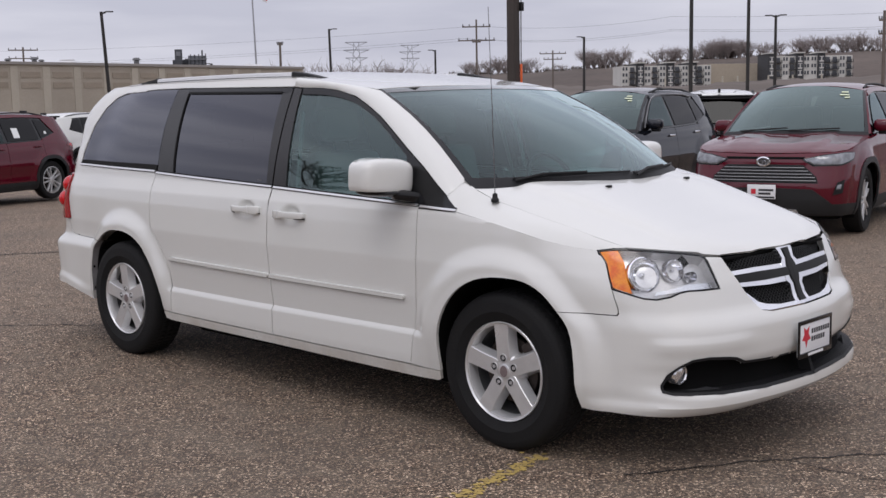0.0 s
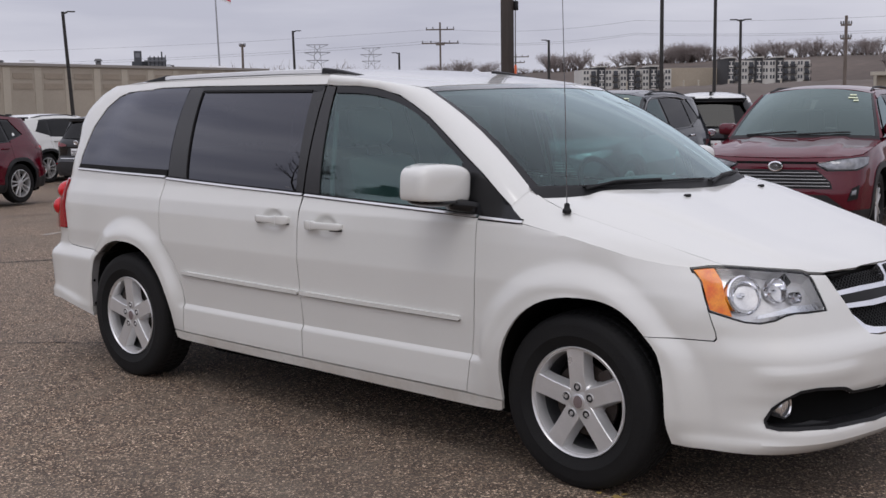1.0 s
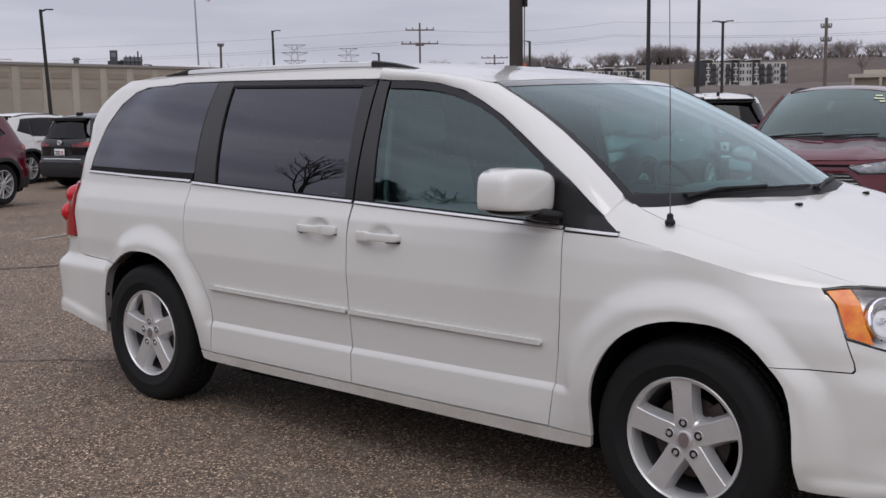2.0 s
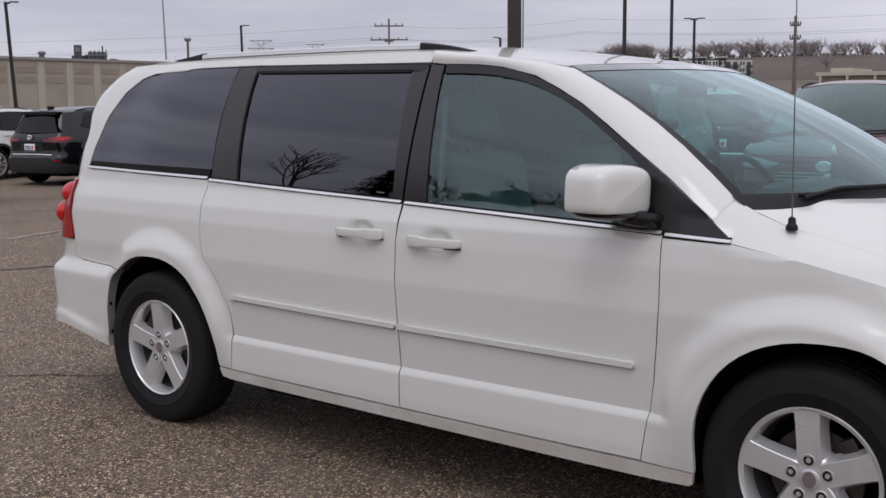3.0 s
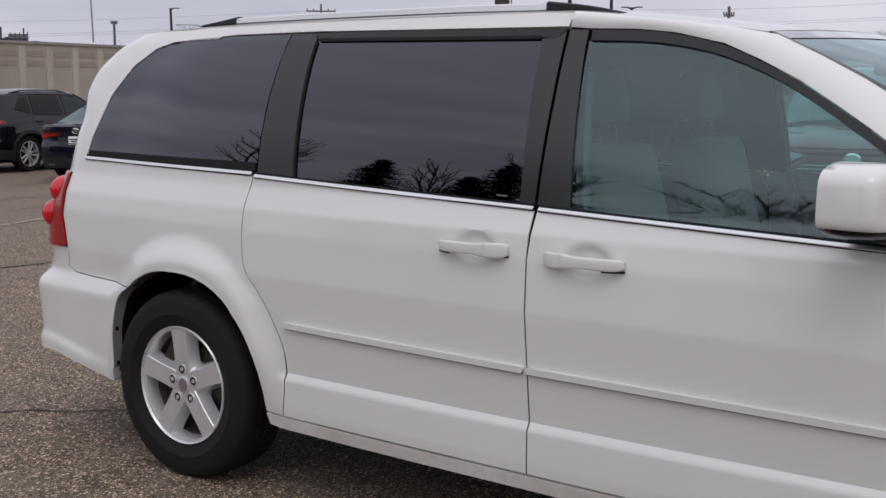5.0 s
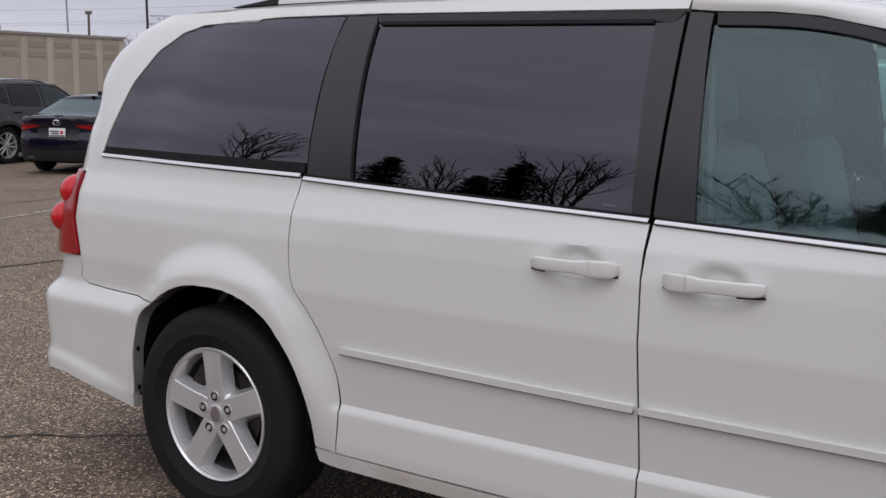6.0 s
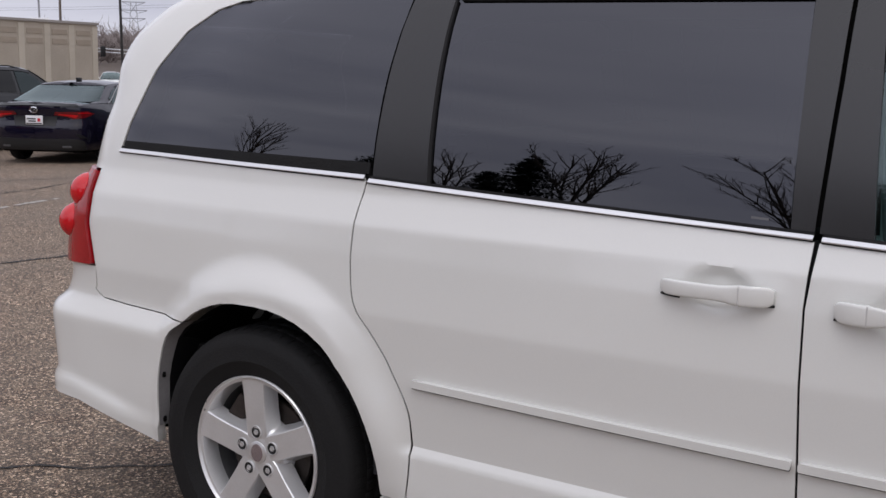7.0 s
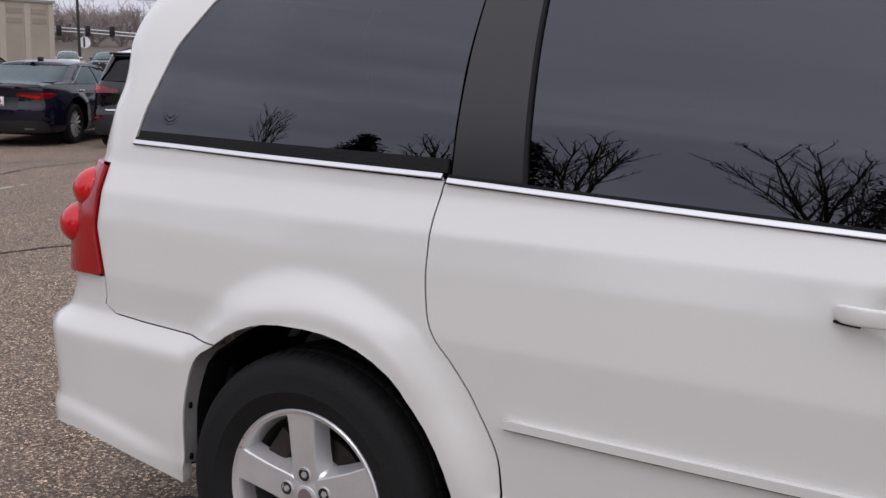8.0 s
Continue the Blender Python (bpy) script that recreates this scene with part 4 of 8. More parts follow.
# door handles
for side in SIDES:
    for a, b, z0, thick_front in ((1.272, 1.522, .962, False), (1.643, 1.888, .972, True)):
        at = on_shell(side)
        verts, faces, N, K = [], [], 30, 16
        for i in range(N + 1):
            t = i / N
            s = a + (b - a) * t
            lift = .026 * (1 - abs(2 * t - 1) ** 5)
            fat = .0170 + .0055 * (smooth(.45, .25, t) if thick_front else smooth(.55, .75, t))
            fat *= max(.35, (1 - abs(2 * t - 1) ** 22)) ** .5
            base = at(a, z0).lerp(at(b, z0), t) + Vector((-side * (.003 + lift), 0, 0))
            n = Vector((-side, 0, .08))
            for k in range(K):
                c = 2 * math.pi * k / K
                verts.append(base + n * (.010 * math.copysign(abs(math.cos(c)) ** .42, math.cos(c))) + Vector((0, 0, fat * math.copysign(abs(math.sin(c)) ** .42, math.sin(c)))))
        for i in range(N):
            for k in range(K):
                p, q = i * K + k, i * K + (k + 1) % K
                faces.append((p, q, q + K, p + K))
        faces += [tuple(range(K)), tuple(range(N * K, N * K + K))]
        bm = raw(verts, faces)
        bmesh.ops.recalc_face_normals(bm, faces=bm.faces)
        grip = part("door_handle", bm, WHITE, van, "white pull door handle", sharp=42)
        cut = .27 if thick_front else .73
        q = at(a, z0).lerp(at(b, z0), cut) + Vector((-side * .0285, 0, 0))
        part("cap_joint", box(q.x - .0108, q.x + .0108, q.y - .0005, q.y + .0005, q.z - .0212, q.z + .0212, .0), SATIN, grip)
        # dark line along the grip's lower edge, at its two ends
        for t0, t1 in ((0, .24), (.80, 1)):
            part("handle_under_line", tube([at(a, z0).lerp(at(b, z0), t) + Vector((-side * (.0035 + .024 * (1 - abs(2 * t - 1) ** 5)), 0, -.0185)) for t in [t0 + (t1 - t0) * k / 6 for k in range(7)]], .0032, 5), RUBBER, grip)

# mirrors
for side in SIDES:
    bm = bmesh.new()
    bmesh.ops.create_uvsphere(bm, u_segments=40, v_segments=24, radius=1)
    for v in bm.verts:
        x, y, z = v.co
        x, y, z = (math.copysign(abs(c) ** .42, c) for c in (x, y, z))
        z = z * (1.05 - .20 * abs(x) ** 2.5) if z > 0 else max(z, -.76)
        if y > .35:
            y = .35
        v.co = Vector((x * .147, y * .099 * (1 - .12 * x * side), z * .084))
    bm.transform(Matrix.Translation((-side * 1.040, .640, 1.182)) @ Euler((0, radians(3) * side, radians(-10) * side)).to_matrix().to_4x4())
    mirror = part("door_mirror", bm, WHITE, van, "white door mirror housing", sharp=80)
    part("mirror_glass", box(-.105, .105, -.002, .002, -.062, .062, .001, Matrix.Translation((-side * 1.040, .676, 1.182)) @ Euler((0, 0, radians(-10) * side)).to_matrix().to_4x4()), CHROME, mirror)
    bm = bmesh.new()
    bmesh.ops.create_uvsphere(bm, u_segments=28, v_segments=14, radius=1)
    bm.transform(Matrix.Translation((-side * 1.030, .634, 1.113)) @ Euler((0, radians(2) * side, radians(-10) * side)).to_matrix().to_4x4() @ Matrix.Diagonal((.134, .094, .022, 1)))
    part("mirror_base", bm, BLACK_TRIM, mirror, "black mirror underside")
    part("mirror_arm", box(-.075, .075, -.045, .045, -.026, .026, .012, Matrix.Translation((-side * .945, .555, 1.092)) @ Euler((0, radians(10) * side, radians(-28) * side)).to_matrix().to_4x4()), BLACK_TRIM, mirror)
    part("window_divider", tube([on_shell(side, -.004)(.602, 1.28), on_shell(side, -.004)(.545, 1.06)], .010, 6), BLACK_TRIM, van)

# aerial
ant = part("aerial_base", lathe([(.018, 0), (.018, .012), (.012, .020), (.011, .035), (.004, .040)], "z", 16, Matrix.Translation((-.846, .111, 1.078))), BLACK_PLASTIC, van)
part("aerial_mast", tube([(-.846, .111, 1.11), (-.862, .108, 1.50), (-.885, .104, 1.92)], .0022, 6, .0015), GREY_PLASTIC, ant)


# wheels
def wheel(side, y):
    x = -side * .842
    t = part("tyre", lathe([(.214, .075), (.219, .088), (.232, .0965), (.262, .108), (.266, .1105), (.270, .1095), (.305, .110), (.320, .107), (.324, .1045), (.328, .1035), (.338, .097), (.345, .086), (.3500, .068), (.3515, .050), (.3515, -.05), (.349, -.07), (.345, -.085), (.33, -.105), (.28, -.11), (.225, -.09)], "x", 84,
             Matrix.Translation((x, y, .347)) @ Matrix.Diagonal((-side, 1, 1, 1))), RUBBER, van, "black road tyre with worn tread")
    blocks = []
    for k in range(66):
        a = 2 * math.pi * k / 66
        m = Matrix.Translation((x, y, .347)) @ Matrix.Rotation(a, 4, "X") @ Matrix.Diagonal((-side, 1, 1, 1))
        # shoulder block: broad at the tread, running out on the sidewall
        w = .0143
        ring = [(.048, .3525), (.066, .3520), (.080, .3480), (.090, .3415), (.098, .3330)]
        verts = [(b, k2 * w * (1 - .25 * i / 4), c - (.007 if q else 0)) for i, (b, c) in enumerate(ring) for k2, q in ((-1.06, 1), (-1, 0), (1, 0), (1.06, 1))]
        shoulder = raw(verts, [(4 * i + j, 4 * i + j + 1, 4 * i + j + 5, 4 * i + j + 4) for i in range(4) for j in range(3)] + [(0, 1, 2, 3)])
        bmesh.ops.recalc_face_normals(shoulder, faces=shoulder.faces)
        shoulder.transform(m)
        blocks.append(shoulder)
        for x0, x1 in ((.008, .042), (-.040, -.006), (-.086, -.048)):
            blocks.append(box(x0, x1, -.0152, .0152, .345, .3540, .002, m @ Matrix.Rotation(radians(3), 4, "X"), 1))
    tagged(part("tread", join(*blocks), RUBBER, t, sharp=50), kind="stuff")
    m = Matrix.Translation((x, y, .347)) @ Matrix.Diagonal((-side, .965, .965, 1))
    rim = part("rim", lathe([(.228, .083), (.2295, .094), (.2265, .0975), (.2225, .0945), (.2205, .0900), (.213, .0885), (.209, .078), (.206, .05), (.205, .036)], "x", 84, m), ALLOY, t, "silver five-spoke alloy wheel", sharp=35)
    part("barrel", lathe([(.205, .037), (.203, .0), (.199, -.034), (.196, -.06)], "x", 72, m), BARREL, rim)
    for k in range(5):
        a0 = 2 * math.pi * k / 5 + radians(4)
        # radius, half width, height of the flat face, spread of the flanks
        profile = [(.030, .030, .0825, .004), (.052, .0365, .0838, .010), (.070, .0375, .0845, .017), (.095, .0365, .0855, .017), (.13, .0365, .0870, .015), (.17, .0375, .0880, .014), (.200, .0395, .0888, .015), (.216, .0420, .0890, .016)]
        verts, faces = [], []
        for r, w, d, b in profile:
            for du, dd in ((-w - b, d - .046), (-w - b * .45, d - .022), (-w - .0015, d - .003), (-w + .0015, d), (w - .0015, d), (w + .0015, d - .003), (w + b * .45, d - .022), (w + b, d - .046)):
                verts.append((dd, r * math.sin(a0) + du * math.cos(a0), r * math.cos(a0) - du * math.sin(a0)))
        for i in range(len(profile) - 1):
            for j in range(7):
                q = i * 8 + j
                faces.append((q, q + 1, q + 9, q + 8))
        bm = raw(verts, faces)
        bmesh.ops.recalc_face_normals(bm, faces=bm.faces)
        bm.transform(m)
        part("spoke", bm, ALLOY, rim, sharp=22)
        mm = m @ Matrix.Translation((.0118, .061 * math.sin(a0), .061 * math.cos(a0)))
        part("nut_pocket", lathe([(.0200, .0715), (.0192, .0745), (.0175, .0750), (.0160, .0735), (.0150, .0728), (.0001, .0728)], "x", 24, mm), POCKET, rim, "recessed nut pocket")
        part("pocket_rim", lathe([(.0205, .071), (.0196, .0755), (.0172, .0758), (.0166, .0740)], "x", 24, mm), ALLOY, rim)
        part("wheel_nut", lathe([(.0088, .068), (.0088, .0745), (.0075, .0765), (.0040, .0768), (.0035, .0755), (.0001, .0755)], "x", 6, mm), SATIN, rim)
    part("hub", lathe([(.100, .000), (.096, .036), (.086, .058), (.074, .076), (.056, .0832), (.0001, .0832)], "x", 50, m), ALLOY, rim, sharp=40)
    part("hub_cap", lathe([(.0335, .081), (.0330, .0855), (.0300, .0870), (.0001, .0878)], "x", 32, m), SATIN, rim, "silver hub cap with a dull badge")
    part("badge", lathe([(.0265, .0872), (.0255, .0888), (.0001, .0892)], "x", 24, m @ Matrix.Diagonal((1, .82, 1, 1))), BADGE, rim, "dull reddish grey badge")
    part("brake_disc", lathe([(.150, .015), (.150, .028), (.07, .030), (.07, .045), (.0001, .045)], "x", 48, m), DISC, rim)
    part("caliper", box(.0, .05, -.07, .07, -.03, .03, .01, m @ Matrix.Rotation(radians(-55 if y > 1 else 60), 4, "X") @ Matrix.Translation((0, 0, .145))), DISC, rim)
    part("wheel_backing", lathe([(.197, -.045), (.0001, -.045)], "x", 40, m), DARK, rim)
    return t


for side in SIDES:
    for y in WHEELS:
        wheel(side, y)
        r, y0 = .445, y + .01
        pts = [(.405 * math.cos(radians(a)), r * math.sin(radians(a)) * .93) for a in range(-4, 186, 5)]
        verts = [(-side * xx, y0 + c, .36 + d) for c, d in pts for xx in (.895, .60)]
        part("arch_liner", raw(verts, [(2 * i, 2 * i + 1, 2 * i + 3, 2 * i + 2) for i in range(len(pts) - 1)]), DARK, van, "black wheel-arch liner")
        part("arch_wall", raw([(-side * .60, y0 + c, .36 + d) for c, d in pts], [tuple(range(len(pts)))]), DARK, van)
    edge = [q for q in ARCH_F if q[0] > .10 and q[1] > .31 and q[0] < .40]
    a = [on_shell(side, -.014)(s + .004, z) for s, z in edge]
    k = len(edge)
    part("liner_front", raw(a + [Vector((-side * .60, q.y + .02, q.z + .01)) for q in a], [(i, i + 1, k + i + 1, k + i) for i in range(k - 1)]), DARK, van)
    # flange and screws inside the bumper's edge, and the liner behind it
    edge = [q for q in ARCH_R_TAIL if q[1] > .335]
    a, b = [on_shell(side, -.0015)(s - .0035, z) for s, z in edge], [on_shell(side, -.036)(s - .012, z) for s, z in edge]
    c = [Vector((-side * .60, q.y + .030, q.z)) for q in b]
    k = len(edge)
    part("arch_flange", raw(a + b, [(i, i + 1, k + i + 1, k + i) for i in range(k - 1)]), FLANGE, van, "grey flange inside the bumper edge")
    part("liner_back", raw(b + c, [(i, i + 1, k + i + 1, k + i) for i in range(k - 1)]), BLACK_PLASTIC, van)
    part("liner_rib", tube([q.lerp(w, .35) + Vector((0, -.012, 0)) for q, w in zip(b, c) if q.z < .60], .009, 6), BLACK_PLASTIC, van)
    for z in (.515, .378):
        i = min(range(k), key=lambda n: abs(edge[n][1] - z))
        q = a[i].lerp(b[i], .45)
        q.z = z
        part("liner_screw", lathe([(.0095, 0), (.0085, .005), (.001, .006)], "y", 12, Matrix.Translation(q) @ Matrix.Rotation(radians(20 * side), 4, "Z") @ Matrix.Diagonal((1, -1, 1, 1))), DARK, van)
part("underbody", join(box(-.74, .74, .45, 2.6, .172, .30, .03), box(-.55, .55, -.60, 3.55, .24, .33, .03)), DARK, van, "black underbody")
part("axle_beam", tube([(-.80, 3.078, .30), (.80, 3.078, .30)], .035, 10), DARK, van)
part("axle_beam", tube([(-.80, 0, .30), (.80, 0, .30)], .035, 10), DARK, van)

# cabin
part("cabin_floor", box(-.86, .86, -.1, 3.9, .34, .40), CARPET, van)
part("dashboard", join(box(-.80, .80, .10, .62, .75, 1.05, .08), box(-.78, .78, .05, .45, .95, 1.10, .05), box(.10, .62, .40, .66, .98, 1.14, .06), box(-.12, .12, .50, .80, .5, .98, .05)), GREY_PLASTIC, van, "grey dashboard")
part("steering_wheel", join(lathe([(.185 + .014 * math.cos(a), .014 * math.sin(a)) for a in [2 * math.pi * k / 10 for k in range(11)]], "y", 36, Matrix.Translation((.37, .74, 1.06)) @ Matrix.Rotation(radians(-28), 4, "X")),
                            box(-.17, .17, -.012, .012, -.03, .03, .01, Matrix.Translation((.37, .74, 1.06)) @ Matrix.Rotation(radians(-28), 4, "X")), tube([(.37, .74, 1.06), (.37, .5, .96)], .04)), BLACK_PLASTIC, van, "black steering wheel")


def seat(x, y, w=.25, rear=False):
    bm = join(box(x - w, x + w, y - .27, y + .25, .52, .68, .06), box(x - w, x + w, -.07, .07, 0, .66, .06, Matrix.Translation((0, y + .27, .62)) @ Matrix.Rotation(radians(-14), 4, "X")))
    st = part("seat", bm, SEAT, van, "grey leather seat")
    for hx in ((x,) if w < .4 else (x - .38, x + .38)):
        part("headrest", box(hx - .13, hx + .13, -.05, .05, -.09, .10, .045, Matrix.Translation((0, y + .45, 1.40)) @ Matrix.Rotation(radians(-10), 4, "X")), SEAT, st)
        for dx in (-.05, .05):
            part("headrest_post", tube([(hx + dx, y + .42, 1.26), (hx + dx, y + .44, 1.34)], .007, 6), GREY_PLASTIC, st)
    part("seat_base", box(x - w + .04, x + w - .04, y - .2, y + .2, .38, .54, .02), BLACK_PLASTIC, st)


seat(-.40, 1.20), seat(.40, 1.20), seat(-.42, 2.15), seat(.42, 2.15), seat(0, 3.1, .62)
for side in SIDES:
    part("door_card", sheet([(.55, .45), (1.55, .45), (1.55, 1.06), (.55, 1.03)], on_shell(side, -.06), .1, 0, flip=side < 0), GREY_PLASTIC, van, "grey door trim")
    part("door_card", sheet([(1.6, .45), (2.5, .50), (2.58, .84), (3.7, .84), (3.7, 1.12), (1.6, 1.08)], on_shell(side, -.06), .1, 0, flip=side < 0), GREY_PLASTIC, van)
    part("seat_belt", tube([on_shell(side, -.05)(1.50, 1.50), on_shell(side, -.07)(1.46, 1.15), on_shell(side, -.08)(1.40, .8)], .012, 6), SEAT, van)
# ---------------------------------------------------------------- the other parked cars
def ground_z(x, y):
    """The lot falls away gently beyond the van."""
    return -.27 * smooth(11, 21, y + .25 * x) - .45 * smooth(34, 62, y + .25 * x)


FAR_GLASS = glass("car_glass", (.11, .15, .15), .9, shine=(.82, .97, .98))
FAR_DARK_GLASS = glass("car_privacy_glass", (.02, .022, .025), .6)
FAR_SCREEN = glass("car_windscreen", (.16, .24, .23), 2.0, shine=(.80, .98, .96))
STICKER = material("window_sticker", (.78, .80, .78), .5)
LOT_MARK = material("pale_green_marker", (.66, .72, .50), .6)
HEADLAMP_GLASS = material("headlamp_cluster", (.34, .35, .37), .12, .5, .4, grain=.5, scale=30, patch=.8, patch_scale=16, patch_to=(.05, .05, .055))
BAR_METAL = material("dull_grille_metal", (.30, .30, .305), .4, .6, grain=.2, scale=100)
DARK_RED = material("dark_red_lens", (.16, .004, .007), .15, 0, .3, grain=.3, scale=60, patch=.4, patch_scale=12)
CLADDING = material("black_cladding", (.012, .012, .013), .6, grain=.3, scale=300, patch=.35)


class Car:
    """The shell of a parked car as one sheet: a plan outline walked from the nose round one side to the tail (s), and a height (z). On the flanks s is the distance from the nose."""

    def __init__(self, d):
        self.d, self.L = d, d["length"]
        pl = spline(d["plan"], 10)
        ln = [0.0]
        for a, b in zip(pl, pl[1:]):
            ln.append(ln[-1] + (b - a).length)
        ys = [p.y for p in pl]
        mid = float(np.interp(2.2, ys, ln))
        self.s, self.x, self.y = [2.2 + q - mid for q in ln], [p.x for p in pl], ys
        self.F, self.E = self.s[0], self.s[-1]
        steps = np.linspace(self.F, self.E, 801)
        self.step = (self.E - self.F) / 800
        self.fx, self.fy = [float(v) for v in np.interp(steps, self.s, self.x)], [float(v) for v in np.interp(steps, self.s, self.y)]
        self.side_in, self.nose_back, self.tail_fwd = curve(d["side"]), curve(d["nose"]), curve(d["tail"])

    def at(self, s, z):
        i = min(799, max(0, int((s - self.F) / self.step)))
        f = min(1.0, max(0.0, (s - self.F) / self.step - i))
        x, y, d = self.fx[i] + (self.fx[i + 1] - self.fx[i]) * f, self.fy[i] + (self.fy[i + 1] - self.fy[i]) * f, self.d
        k = self.side_in(z, .015)
        t = min(1.0, max(0.0, (y - d["tail_from"]) / (self.L - d["tail_from"])))
        yy = y + self.nose_back(z, .012) * smooth(.62, .06, y) - self.tail_fwd(z, .015) * t ** 1.5
        xx = x * (1 + k / .92)
        flank = smooth(.4, .8, x)
        for c in d["wheels"]:
            r = math.hypot(y - c, z - .37)
            xx += .026 * smooth(.62, .47, r) * smooth(.1, .4, z) * flank
        # the crease along the doors
        xx += flank * (.014 * smooth(.62, .68, z) * smooth(.80, .70, z) - .010 * smooth(.40, .46, z) * smooth(.60, .52, z)) * smooth(1.2, 1.5, y) * smooth(3.6, 3.2, y)
        return Vector((-xx, yy, z))

    def on(self, side, out=0.0):
        e = .006

        def f(s, z):
            p = self.at(s, z)
            if out:
                p = p + (self.at(s, z + e) - self.at(s, z - e)).cross(self.at(s + e, z) - self.at(s - e, z)).normalized() * out
            return Vector((p.x * side, p.y, p.z))
        return f


def arch(c, r, n=13, z0=.30, square=2.0):
    """A wheel opening from its rear foot over the top to its front foot."""
    pts = []
    for k in range(n + 1):
        a = math.pi * k / n
        co, si = math.cos(a), math.sin(a)
        pts.append((c + r * math.copysign(abs(co) ** (2 / square), co), .37 + r * abs(si) ** (2 / square)))
    return [(c + r, z0)] + pts + [(c - r, z0)]


def simple_wheel(parent, x, y, r, pairs, side, dark=False):
    m = Matrix.Translation((x, y, r)) @ Matrix.Diagonal((-side, 1, 1, 1))
    t = part("tyre", lathe([(r * .69, .07), (r * .72, .09), (r * .80, .102), (r * .93, .10), (r * .985, .08), (r, .04), (r, -.05), (r * .95, -.1), (r * .66, -.09)], "x", 44, m), RUBBER, parent)
    rim = part("rim", lathe([(r * .70, .072), (r * .70, .090), (r * .67, .092), (r * .655, .07), (r * .62, .0), (r * .60, -.05), (.001, -.05)], "x", 44, m), BLACK_PLASTIC if dark else ALLOY, t)
    part("wheel_well", lathe([(r * .61, -.01), (.001, -.01)], "x", 24, m), DARK, rim)
    part("brake_disc", lathe([(r * .40, .0), (r * .40, .012), (.001, .012)], "x", 24, m), DISC, rim)
    bm = []
    for k in range(pairs):
        for j in (-1, 1):
            a = 2 * math.pi * k / pairs + .3
            bm.append(box(.040, .080, -.015, .015, .03, r * .675, .005, m @ Matrix.Rotation(a, 4, "X") @ Matrix.Translation((0, j * .012, 0)) @ Matrix.Rotation(radians(-9 * j), 4, "X"), 1))
    part("spoke", join(*bm, lathe([(.062, .04), (.062, .078), (.03, .088), (.001, .088)], "x", 18, m)), ALLOY, rim, sharp=28)


